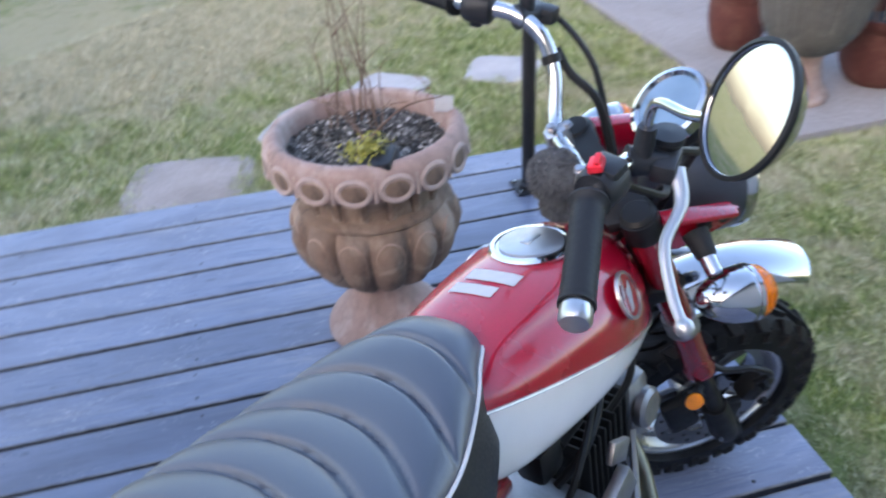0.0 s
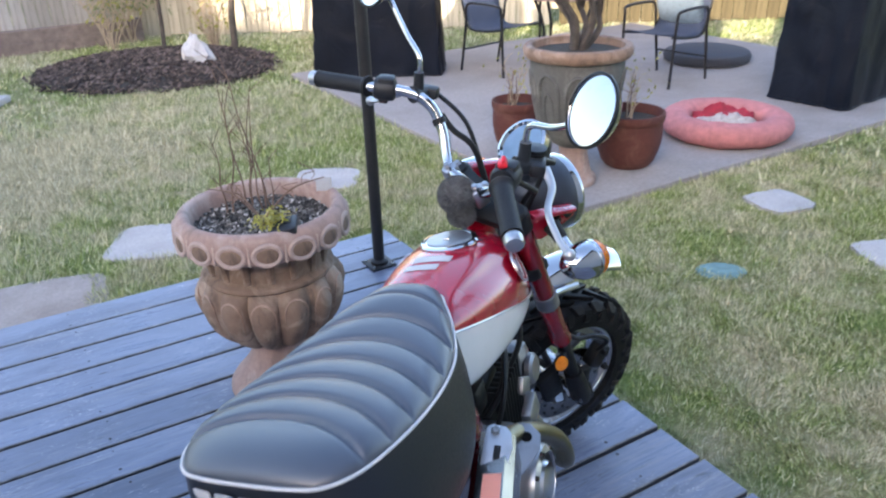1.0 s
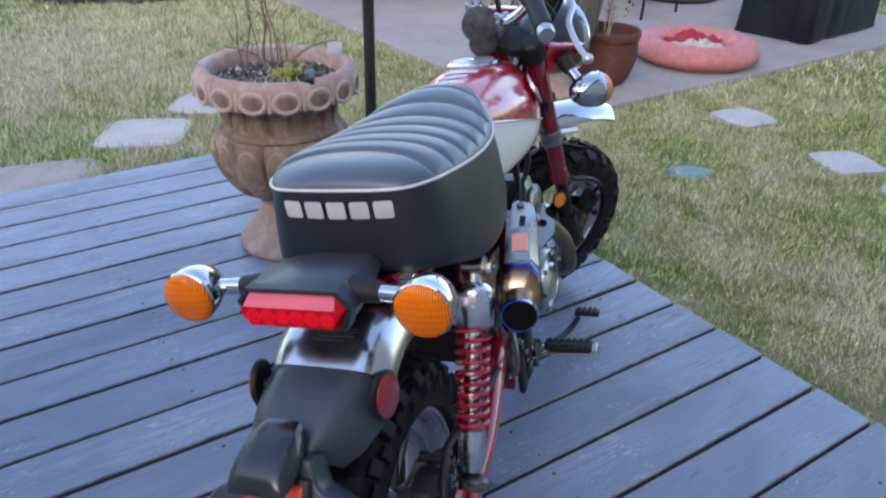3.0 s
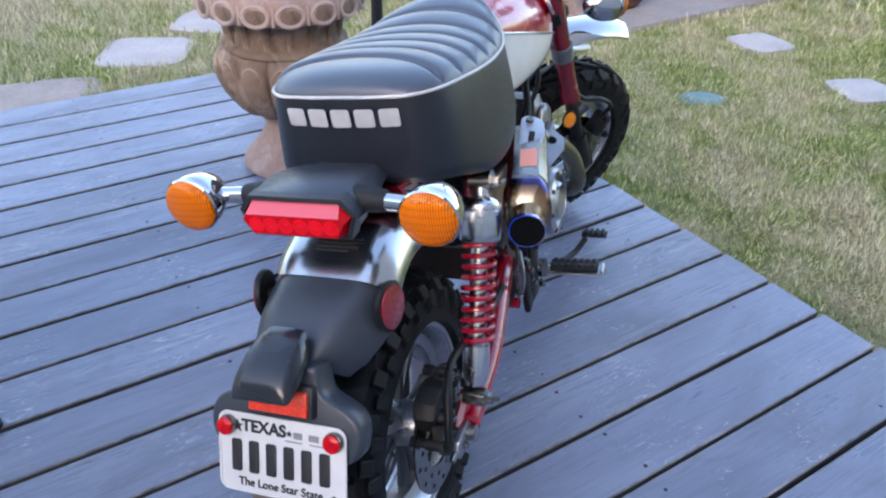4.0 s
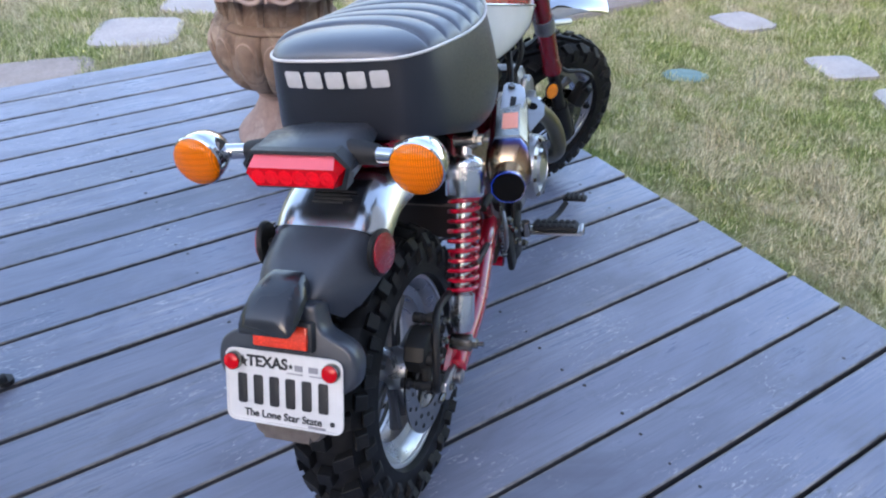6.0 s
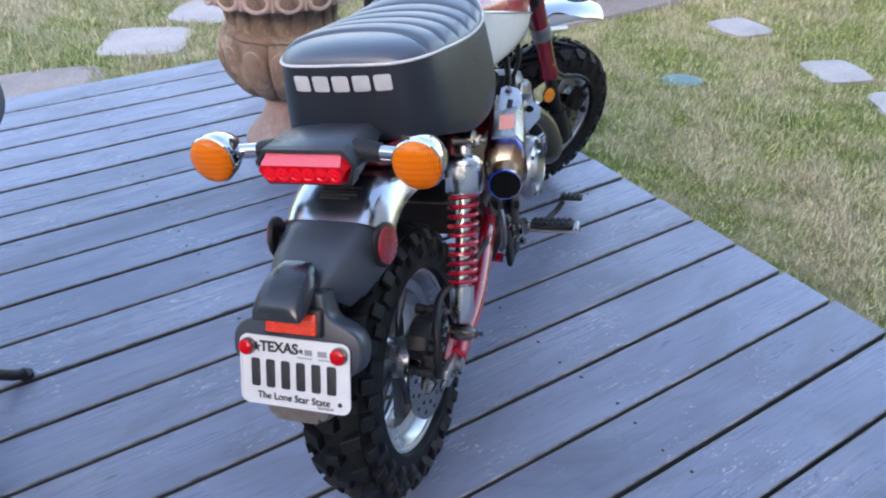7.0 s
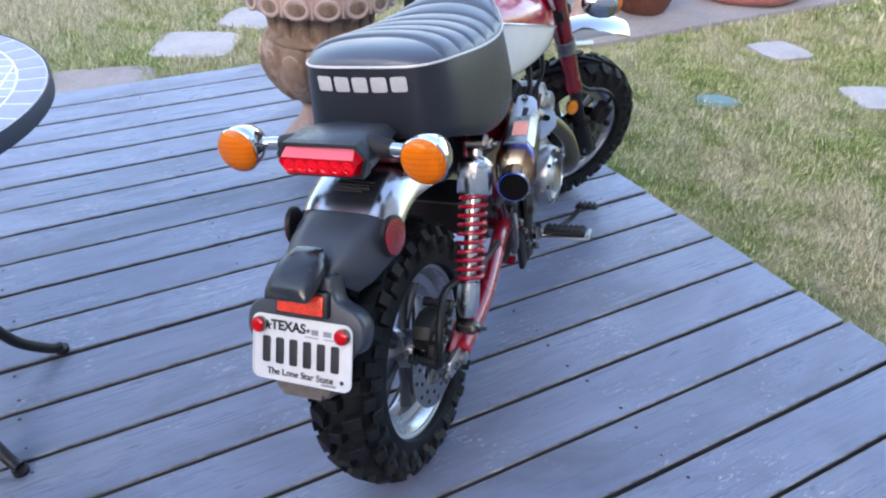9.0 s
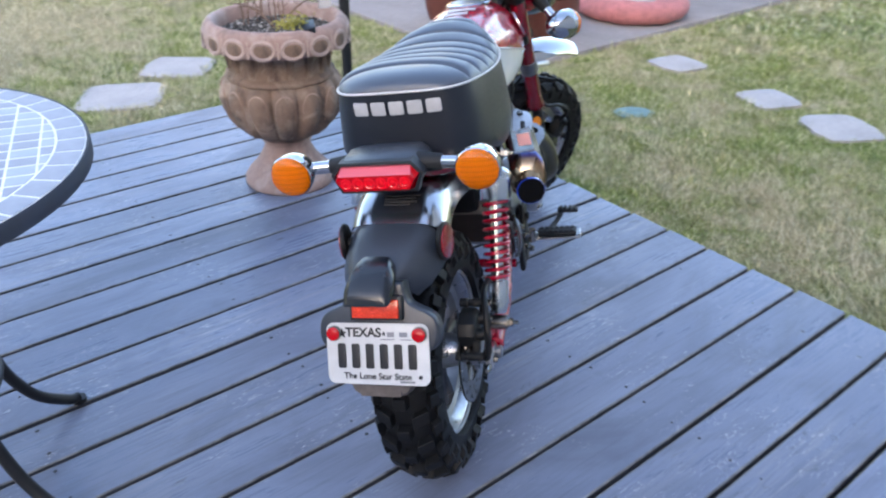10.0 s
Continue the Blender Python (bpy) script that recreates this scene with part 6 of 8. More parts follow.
prism(bm, [(-0.021, -0.036), (-0.014, -0.044), (0.012, -0.044), (0.021, -0.034), (0.019, -0.012), (0.024, 0.008), (0.019, 0.034), (0.010, 0.044), (-0.012, 0.046), (-0.021, 0.038)], 0.004, bkt, bevel=0.001)
brk = part("muffler_bracket", bm, cast_lever, muffler, "slotted aluminium bracket")
# The slot is a dark block, its shade only in the colour.
bm = bmesh.new()
box(bm, (0.0115, 0.026, 0.005), bkt @ pose(0.001, -0.003, 0.0005), 0.002)
part("bracket_hole", bm, engine_black, brk)
stay = Matrix.Translation((0.166, 0.462, 0.534)) @ pose(0, 0, 0, 18, 20, -10)
bm = bmesh.new()
prism(bm, [(-0.024, -0.062), (0.012, -0.058), (0.026, -0.03), (0.03, 0.02), (0.018, 0.045), (-0.006, 0.054), (-0.024, 0.046)], 0.004, stay, bevel=0.001)
stay_ob = part("pipe_stay", bm, cast_metal, muffler, "dull stay plate with two holes over the pipe")
# Dark discs for the stay's holes, with the shade as colour.
for x, y, r in ((0.0, 0.028, 0.0095), (0.002, -0.014, 0.007)):
    bm = bmesh.new()
    lathe(bm, [(0, -0.003), (r, -0.003), (r, 0.0026), (0, 0.0026)], stay @ pose(x, y, 0), n=16)
    part("stay_hole", bm, soot_hole_black, stay_ob)
for x, y in ((-0.006, -0.034), (-0.006, 0.034)):
    bm = bmesh.new()
    bolt(bm, bkt @ V((x, y, 0.002)), bkt.to_3x3() @ V((0, 0, 1)), 0.006, 0.006)
    part("bracket_bolt", bm, steel, brk)
bm = bmesh.new()
tube(bm, curve([(0.144, 0.43, 0.56), (0.152, 0.49, 0.545), (0.172, 0.56, 0.5), (0.186, 0.615, 0.44), (0.184, 0.65, 0.37), (0.13, 0.74, 0.31), (0.06, 0.84, 0.315), (0.0, 0.885, 0.375)], 8), 0.0175, 16)
bp("exhaust_pipe", bm, olive_pipe, label="heat-browned exhaust header pipe")

# foot pegs, brake pedal, side stand
bm = bmesh.new()
box(bm, (0.012, 0.05, 0.15), pose(0.135, 0.43, 0.30, -12), 0.006)
box(bm, (0.014, 0.035, 0.10), pose(0.132, 0.38, 0.27, 8), 0.006)
bolt(bm, (0.141, 0.43, 0.345), (1, 0, 0), 0.009, 0.008)
hanger = bp("footrest_hanger", bm, engine_black, label="black footrest hanger plate")
bm = bmesh.new()
box(bm, (0.018, 0.018, 0.05), pose(0.11, 0.40, 0.36, 30), 0.004)
tube(bm, curve([(0.11, 0.39, 0.38), (0.115, 0.33, 0.42), (0.12, 0.27, 0.43)], 5), 0.008, 8)
tube(bm, [(0.1, 0.4, 0.33), (0.11, 0.37, 0.29), (0.1, 0.34, 0.26)], 0.01, 8)
part("master_cylinder", bm, dusty_black, hanger)
bm = bmesh.new()
tube(bm, [V((0.128 + 0.006 * math.cos(0.9 * i), 0.345 + 0.006 * math.sin(0.9 * i), 0.34 - 0.0011 * i)) for i in range(60)], 0.0014, 6)
tube(bm, [(0.128, 0.345, 0.35), (0.128, 0.35, 0.39)], 0.003, 6)
part("switch_spring", bm, steel, hanger, "thin steel brake switch spring")
for p in ((0.138, 0.36, 0.35), (0.138, 0.385, 0.315), (0.139, 0.4, 0.275), (0.14, 0.45, 0.24)):
    bm = bmesh.new()
    bolt(bm, p, (1, -0.3, 0), 0.0075, 0.01)
    part("hanger_bolt", bm, steel, hanger)
bm = bmesh.new()
tube(bm, curve([(0.13, 0.36, 0.37), (0.142, 0.33, 0.35), (0.136, 0.34, 0.3), (0.12, 0.36, 0.27)], 5), 0.0045, 8)
part("brake_linkage", bm, cast_metal, hanger, "grey brake linkage")
for sx in (1, -1):
    bm = bmesh.new()
    box(bm, (0.098, 0.034, 0.013), pose(0.21 * sx, 0.47, 0.2755, 0, 0, 3 * sx), 0.005)
    peg = bp("foot_peg", bm, grip_rubber, label="folding foot peg with a ribbed rubber")
    for i in range(7):
        for dy in (-0.008, 0.008):
            bm = bmesh.new()
            box(bm, (0.009, 0.0125, 0.004), pose((0.171 + i * 0.0128) * sx, 0.468 + i * 0.0007 + dy, 0.2828, 0, 0, 3 * sx), 0.001)
            part("rubber_block", bm, grip_rubber, peg)
    bm = bmesh.new()
    box(bm, (0.112, 0.037, 0.006), pose(0.212 * sx, 0.47, 0.2655, 0, 0, 3 * sx), 0.002)
    box(bm, (0.008, 0.034, 0.014), pose(0.265 * sx, 0.4728, 0.269, 0, 0, 3 * sx), 0.003)
    part("peg_tray", bm, satin, peg, "silver metal tray of the peg")
    bm = bmesh.new()
    tube(bm, [(0.135 * sx, 0.445, 0.285), (0.165 * sx, 0.462, 0.268), (0.262 * sx, 0.478, 0.262)], [0.012, 0.009, 0.006], 10)
    bolt(bm, (0.262 * sx, 0.478, 0.262), (sx, 0, 0), 0.007, 0.008)
    lathe(bm, [(0, -0.016), (0.011, -0.016), (0.011, 0.016), (0, 0.016)], pose(0.148 * sx, 0.45, 0.278), n=14)
    part("peg_bar", bm, steel, peg)
bm = bmesh.new()
tube(bm, curve([(0.15, 0.46, 0.275), (0.17, 0.52, 0.248), (0.19, 0.58, 0.24), (0.205, 0.615, 0.252)], 6), 0.0065, 8)
box(bm, (0.055, 0.024, 0.008), pose(0.222, 0.632, 0.255), 0.003)
for i in range(4):
    box(bm, (0.006, 0.022, 0.006), pose(0.204 + i * 0.012, 0.632, 0.261), 0.001)
bp("brake_pedal", bm, engine_black, label="black rear brake pedal with a serrated pad")
bm = bmesh.new()
tube(bm, [(-0.09, 0.45, 0.3), (-0.15, 0.43, 0.17), (-0.2, 0.4, 0.058)], [0.013, 0.011, 0.01], 10)
bp("side_stand", bm, engine_black, label="black side stand")
bm = bmesh.new()
tube(bm, [(-0.13, 0.43, 0.30), (0.13, 0.43, 0.30)], 0.012, 10)
tube(bm, [(0.12, 0.36, 0.25), (-0.1, 0.36, 0.25)], 0.011, 10)
bp("footrest_bar", bm, red_paint)

# ---- steered parts: built straight ahead, then turned ----
front = axle_pose(1.155, 0.25)
fw = wheel_rim(0.046, 0.168, front)
front_wheel = bp("front_wheel", fw, alloy, steer=True, label="silver cast front wheel rim")
add_spokes(front_wheel, 0.168, STEER @ front, 5)
rim_lips(front_wheel, 0.046, 0.168, STEER @ front)
F_ROWS = [(-0.032, -0.002, 0.0, 0.44, 0.012, 8), (0.002, 0.032, 0.5, 0.44, 0.012, -8), (-0.054, -0.034, 0.4, 0.46, 0.012, 3), (0.034, 0.054, 0.9, 0.46, 0.012, -3),
          (0.049, 0.0585, 0.4, 0.4, 0.009, 0), (-0.0585, -0.049, 0.9, 0.4, 0.009, 0)]
bm, blocks = tyre_ring(0.059, 0.238, 0.173, front, 24, F_ROWS, 0.01)
bmesh.ops.transform(bm, matrix=STEER, verts=bm.verts)
part("tyre", bm, rubber, front_wheel, "knobbly black off-road front tyre", angle=30)
tread(front_wheel, STEER @ front, blocks, 24)
bm = brake_disc(0.11, front @ pose(0, 0, 0.06))
bmesh.ops.transform(bm, matrix=STEER, verts=bm.verts)
part("brake_disc", bm, [steel, engine_black], front_wheel, "drilled steel brake disc")
bm = bmesh.new()
lathe(bm, [(0, -0.115), (0.01, -0.115), (0.01, 0.115), (0, 0.115)], front, n=14)
bolt(bm, (0.115, 1.155, 0.25), (1, 0, 0), 0.012, 0.012)
bmesh.ops.transform(bm, matrix=STEER, verts=bm.verts)
part("axle", bm, steel, front_wheel)


def leg_at(sx, d):
    """A point d metres up the fork leg from the axle."""
    return V((0.104 * sx, 1.166, 0.25)) + AX * d


def fork(sx):
    bm = bmesh.new()
    a, b = leg_at(sx, 0.235), leg_at(sx, 0.635)
    m = along(a, b)
    L = (b - a).length
    lathe(bm, [(0.0, 0.0), (0.022, 0.0), (0.0255, 0.004), (0.0255, 0.018), (0.0235, 0.024), (0.0222, 0.05), (0.0222, L - 0.004), (0.02, L), (0.0, L)], m, n=32)
    leg = bp("fork_leg", bm, shaded_red_paint, steer=True, label="red upside-down fork leg")
    bm = bmesh.new()
    tube(bm, [leg_at(sx, 0.05), leg_at(sx, 0.24)], 0.0165, 18)
    bmesh.ops.transform(bm, matrix=STEER, verts=bm.verts)
    part("inner_tube", bm, engine_black, leg, "black fork slider")
    bm = bmesh.new()
    tube(bm, [leg_at(sx, -0.03), leg_at(sx, 0.0), leg_at(sx, 0.06), leg_at(sx, 0.1)], [0.02, 0.028, 0.026, 0.023], 16)
    box(bm, (0.03, 0.05, 0.07), Matrix.Translation(leg_at(sx, 0.0) + V((0, 0.008, 0))) @ pose(0, 0, 0, RAKE), 0.01)
    bmesh.ops.transform(bm, matrix=STEER, verts=bm.verts)
    part("fork_foot", bm, engine_black, leg, "black cast fork foot")
    for d in (0.395, 0.645):
        bm = bmesh.new()
        lathe(bm, [(0.022, -0.02), (0.0262, -0.019), (0.0262, 0.019), (0.022, 0.02)], along(leg_at(sx, d), leg_at(sx, d + 0.1)), n=28, caps=False)
        bmesh.ops.transform(bm, matrix=STEER, verts=bm.verts)
        part("fork_collar", bm, cast_metal if d < 0.5 else engine_black, leg, "grey collar" if d < 0.5 else "black collar")
    bm = bmesh.new()
    lathe(bm, [(0.024, 0.0), (0.024, 0.012), (0.019, 0.017), (0.0, 0.018)], along(leg_at(sx, 0.655), leg_at(sx, 0.8)), n=24)
    bmesh.ops.transform(bm, matrix=STEER, verts=bm.verts)
    part("fork_cap", bm, engine_black, leg, "black fork cap")
    bm = bmesh.new()
    c = leg_at(sx, 0.2) + V((0.03 * sx, -0.034, -0.004))
    rm = along(c, c + V((sx * 0.9, -0.42, 0.05)))
    lathe(bm, [(0, 0), (0.021, 0), (0.021, 0.006), (0, 0.006)], rm @ Matrix.Diagonal((0.8, 1.15, 1, 1)), n=24)
    tube(bm, [leg_at(sx, 0.2), c], 0.008, 8)
    bmesh.ops.transform(bm, matrix=STEER, verts=bm.verts)
    r = part("fork_reflector", bm, engine_black, leg, "amber oval reflector on the fork")
    bm = bmesh.new()
    lathe(bm, [(0.0185, 0.0055), (0.0185, 0.0085), (0.0, 0.0095)], rm @ Matrix.Diagonal((0.8, 1.15, 1, 1)), n=24)
    bmesh.ops.transform(bm, matrix=STEER, verts=bm.verts)
    part("reflector_lens", bm, amber_reflector, r)
    return leg


both(fork)
bm = bmesh.new()
box(bm, (0.026, 0.06, 0.1), Matrix.Translation((0.082, 1.075, 0.30)) @ pose(0, 0, 0, RAKE), 0.01)
box(bm, (0.04, 0.045, 0.07), Matrix.Translation((0.085, 1.215, 0.345)) @ pose(0, 0, 0, -28), 0.012)
box(bm, (0.02, 0.03, 0.06), Matrix.Translation((0.098, 1.17, 0.30)), 0.006)
for p in ((0.108, 1.215, 0.37), (0.108, 1.225, 0.32), (0.1, 1.155, 0.275)):
    bolt(bm, p, (1, 0, 0), 0.008, 0.01)
cal_f = bp("front_brake_caliper", bm, engine_black, steer=True, label="black front brake caliper")
bm = bmesh.new()
tube(bm, curve([(0.1, 1.2, 0.375), (0.12, 1.205, 0.42), (0.118, 1.16, 0.45), (0.112, 1.09, 0.47), (0.09, 1.0, 0.58), (0.07, 0.93, 0.72), (0.09, 0.88, 0.82)], 6), 0.0058, 8)
bmesh.ops.transform(bm, matrix=STEER, verts=bm.verts)
part("brake_hose", bm, engine_black, cal_f)


def clamp_plate(d, w, t, mat, name, label):
    bm = bmesh.new()
    c = V((0, 1.158, 0.25)) + AX * d
    pts = [(-w, 0.034), (-w - 0.014, 0.0), (-w, -0.034), (-0.04, -0.052), (0.04, -0.052), (w, -0.034), (w + 0.014, 0.0), (w, 0.034), (0.05, 0.018), (-0.05, 0.018)]
    prism(bm, pts[::-1], t, Matrix.Translation(c) @ pose(0, 0, 0, RAKE), bevel=0.005)
    return bp(name, bm, mat, steer=True, label=label)


clamp_plate(0.655, 0.098, 0.02, engine_black, "upper_fork_clamp", "black cast upper fork clamp")
clamp_plate(0.50, 0.115, 0.03, engine_black, "lower_fork_clamp", "black lower fork clamp")
fender_bm = fender_skin(69, 107, 0.368, 0.055, 18, (1.155, 0.25), 0.03, 0.003)
ff = bp("front_fender", fender_bm, chrome, steer=True, label="polished high front mudguard")
bm = bmesh.new()
for sx in (1, -1):
    tube(bm, curve([leg_at(sx, 0.39), (0.075 * sx, 1.06, 0.585), (0.06 * sx, 1.13, 0.572)], 5), 0.008, 8)
bmesh.ops.transform(bm, matrix=STEER, verts=bm.verts)
part("fender_stay", bm, satin, ff)
# headlamp
bm = bmesh.new()
hl = along((0, 1.075, 0.805), (0, 0.075, 0.77))
lathe(bm, [(0.078, -0.012), (0.083, 0.0), (0.084, 0.025), (0.081, 0.06), (0.071, 0.09), (0.053, 0.113), (0.027, 0.128), (0, 0.132)], hl, n=40, caps=False)
head = bp("headlamp", bm, satin_black, steer=True, label="round black headlamp shell with a chrome ring")
bm = bmesh.new()
lathe(bm, [(0.074, -0.014), (0.083, -0.012), (0.085, -0.004), (0.083, 0.008), (0.079, 0.01)], hl, n=40, caps=False)
bmesh.ops.transform(bm, matrix=STEER, verts=bm.verts)
part("headlamp_ring", bm, chrome, head)
bm = bmesh.new()
lathe(bm, [(0.076, -0.01), (0.05, -0.022), (0.0, -0.026)], hl, n=40)
bmesh.ops.transform(bm, matrix=STEER, verts=bm.verts)
part("headlamp_glass", bm, steel, head)
for sx in (1, -1):
    bm = bmesh.new()
    m = Matrix.Translation((0.107 * sx, 0.965, 0.838)) @ Matrix(((0, 0, sx, 0), (1, 0, 0, 0), (0, 1, 0, 0), (0, 0, 0, 1)))
    prism(bm, [(-0.05, -0.05), (-0.06, 0.0), (-0.04, 0.01), (0.045, 0.004), (0.07, -0.004), (0.068, -0.022), (0.03, -0.045), (-0.01, -0.06)], 0.01, m, bevel=0.003)
    box(bm, (0.028, 0.11, 0.01), Matrix.Translation((0.116 * sx, 0.968, 0.843)) @ pose(0, 0, 0, -4), 0.004)
    ear = bp("headlamp_bracket", bm, red_paint, steer=True, label="red headlamp bracket")
    bm = bmesh.new()
    lathe(bm, [(0, 0), (0.011, 0), (0.011, 0.002), (0, 0.002)], m @ pose(0.05, -0.012, 0.005), n=16)
    bolt(bm, m @ V((0.02, -0.02, 0.004)), (sx, 0, 0), 0.009, 0.008)
    bmesh.ops.transform(bm, matrix=STEER, verts=bm.verts)
    part("bracket_bolt", bm, engine_black, ear)
    signal(sx, (0.204 * sx, 1.012, 0.771), (0, -1, 0.02), 0.0375, 0.078, "chrome front turn signal with an amber lens", True, (0.118 * sx, 0.97, 0.812), 0.8)
# dial
bm = bmesh.new()
dm = along((0.0, 0.972, 0.935), V((0.0, 0.972, 0.935)) + V((0, -0.72, 0.7)))
lathe(bm, [(0, -0.045), (0.036, -0.045), (0.05, -0.025), (0.053, 0.0), (0.053, 0.008)], dm, n=36)
dial = bp("instrument_dial", bm, black_plastic, steer=True, label="round instrument dial with a chrome bezel")
for nm, prof, mt in (("bezel", [(0.044, 0.006), (0.05, 0.014), (0.056, 0.012), (0.056, -0.004), (0.05, -0.006)], chrome), ("dial_face", [(0.047, 0.008), (0.03, 0.0105), (0.0, 0.0115)], dial_blue)):
    bm = bmesh.new()
    lathe(bm, prof, dm, n=36, caps=(nm != "bezel"))
    bmesh.ops.transform(bm, matrix=STEER, verts=bm.verts)
    part(nm, bm, mt, dial)

# handlebar
BAR = [(0.0, 0.83, 0.888), (0.045, 0.83, 0.888), (0.078, 0.838, 0.902), (0.115, 0.848, 0.945), (0.15, 0.838, 0.988), (0.185, 0.805, 1.01), (0.235, 0.742, 1.014), (0.295, 0.71, 1.008), (0.354, 0.68, 1.0)]
bar_r = curve(BAR, 6)
bm = bmesh.new()
tube(bm, [V((-p.x, p.y, p.z)) for p in reversed(bar_r[1:])] + bar_r, 0.0112, 16)
bars = bp("handlebar", bm, chrome, steer=True, label="high chrome handlebar with black grips")
for sx in (1, -1):
    bm = bmesh.new()
    box(bm, (0.026, 0.034, 0.045), Matrix.Translation((0.05 * sx, 0.835, 0.878)) @ pose(0, 0, 0, RAKE), 0.008)
    for dy in (-0.012, 0.012):
        bolt(bm, (0.05 * sx, 0.833 + dy, 0.9), (0, -0.3, 1), 0.006, 0.006)
    bmesh.ops.transform(bm, matrix=STEER, verts=bm.verts)
    part("bar_clamp", bm, satin, bars)


def bar_at(sx, f):
    """A place along the right or left half of the bar and its direction outwards."""
    i = min(int(f * (len(bar_r) - 1)), len(bar_r) - 2)
    t = f * (len(bar_r) - 1) - i
    p, d = bar_r[i].lerp(bar_r[i + 1], t), (bar_r[i + 1] - bar_r[i]).normalized()
    return V((p.x * sx, p.y, p.z)), V((d.x * sx, d.y, d.z))


for sx in (1, -1):
    p0, d0 = bar_at(sx, 0.755)
    p1, d1 = bar_at(sx, 0.998)
    L = (p1 - p0).length
    gm = along(p0, p1)
    bm = bmesh.new()
    prof = [(0.0, 0.0), (0.021, 0.0), (0.022, 0.004), (0.0175, 0.009)]
    k = 16
    for i in range(k):
        z = 0.012 + (L - 0.02) * i / (k - 1)
        prof += [(0.0172, z), (0.0162, z + (L - 0.02) / (k - 1) * 0.5)]
    prof += [(0.0178, L - 0.004), (0.0178, L), (0.0, L)]
    lathe(bm, prof, gm, n=24)
    bmesh.ops.transform(bm, matrix=STEER, verts=bm.verts)
    grip = part("grip", bm, grip_rubber, bars, "black ribbed rubber grip")
    bm = bmesh.new()
    lathe(bm, [(0.0, L), (0.0145, L), (0.0155, L + 0.003), (0.0155, L + 0.016), (0.013, L + 0.02), (0, L + 0.021)], gm, n=24)
    bmesh.ops.transform(bm, matrix=STEER, verts=bm.verts)
    part("bar_end", bm, satin, grip, "silver bar end weight")
    # switch box
    ps, ds = bar_at(sx, 0.70)
    sm = along(ps - ds * 0.022, ps + ds)
    bm = bmesh.new()
    lathe(bm, [(0.0, 0.0), (0.018, 0.0), (0.023, 0.004), (0.0245, 0.012), (0.0245, 0.036), (0.021, 0.044), (0, 0.044)], sm, n=20)
    box(bm, (0.036, 0.03, 0.036), sm @ pose(0.0, 0.012, 0.02), 0.007)
    box(bm, (0.03, 0.026, 0.02), sm @ pose(0.0, -0.016, 0.024), 0.006)
    bmesh.ops.transform(bm, matrix=STEER, verts=bm.verts)
    sw = part("switch_box", bm, black_plastic, bars, "black handlebar switch housing")
    if sx > 0:
        bm = bmesh.new()
        top = ps + V((0.002, -0.012, 0.028))
        box(bm, (0.022, 0.016, 0.01), Matrix.Translation(top) @ pose(0, 0, 0, 18, 0, -35), 0.003)
        box(bm, (0.014, 0.007, 0.009), Matrix.Translation(top + V((0.002, 0.0, 0.007))) @ pose(0, 0, 0, 18, 20, -35), 0.002)
        bmesh.ops.transform(bm, matrix=STEER, verts=bm.verts)
        part("stop_switch", bm, red_switch, sw, "red engine stop switch")
    # lever and its perch
    pv = bar_at(sx, 0.60)[0]
    perch = pv + V((0.012 * sx, 0.038, -0.004))
    bm = bmesh.new()
    tube(bm, [pv + V((0, -0.004, 0)), perch], [0.018, 0.013], 12)
    box(bm, (0.05, 0.028, 0.024), Matrix.Translation(perch) @ pose(0, 0, 0, 0, 0, -38 * sx), 0.006)
    bmesh.ops.transform(bm, matrix=STEER, verts=bm.verts)
    part("lever_perch", bm, black_plastic, bars)
    bm = bmesh.new()
    e = V((0.352 * sx, 0.802, 0.930))
    lv = curve([perch + V((0.012 * sx, 0.006, 0)), perch.lerp(e, 0.25) + V((0.006 * sx, 0.01, 0.0)), perch.lerp(e, 0.5) + V((0.002 * sx, -0.012, 0.0)), perch.lerp(e, 0.8) + V((0.0, -0.008, -0.003)), e], 7)
    tube(bm, lv, [0.0105 - 0.0042 * min(i / 10, 1) for i in range(len(lv))], 12, flat=0.65)
    bmesh.ops.create_uvsphere(bm, u_segments=14, v_segments=10, radius=0.0105, matrix=Matrix.Translation(e))
    bmesh.ops.transform(bm, matrix=STEER, verts=bm.verts)
    part("lever", bm, cast_lever, bars, "silver hand lever with a ball end")
    # mirror
    mc = V((0.343 * sx, 0.812, 1.171))
    base = pv + V((0.004 * sx, 0.012, 0.014))
    if sx < 0:
        mc = V((-0.33, 0.80, 1.20))
    bm = bmesh.new()
    tube(bm, [base - V((0, 0, 0.015)), base + V((0, 0, 0.03))], [0.012, 0.01], 12)
    bmesh.ops.transform(bm, matrix=STEER, verts=bm.verts)
    part("mirror_stem_boot", bm, black_plastic, bars)
    nrm = V((-0.17, -0.92, 0.34)).normalized() if sx > 0 else V((0.1, -0.93, 0.3)).normalized()
    bm = bmesh.new()
    tube(bm, curve([base + V((0, 0, 0.02)), base + V((0.004 * sx, 0.002, 0.06)), base.lerp(mc, 0.45) + V((-0.008 * sx, 0.012, 0.014)), mc - nrm * 0.02 + V((-0.014 * sx, 0, -0.01)), mc - nrm * 0.012], 6), 0.0056, 10)
    bmesh.ops.transform(bm, matrix=STEER, verts=bm.verts)
    part("mirror_stem", bm, chrome, bars)
    mmr = along(mc, mc + nrm)
    bm = bmesh.new()
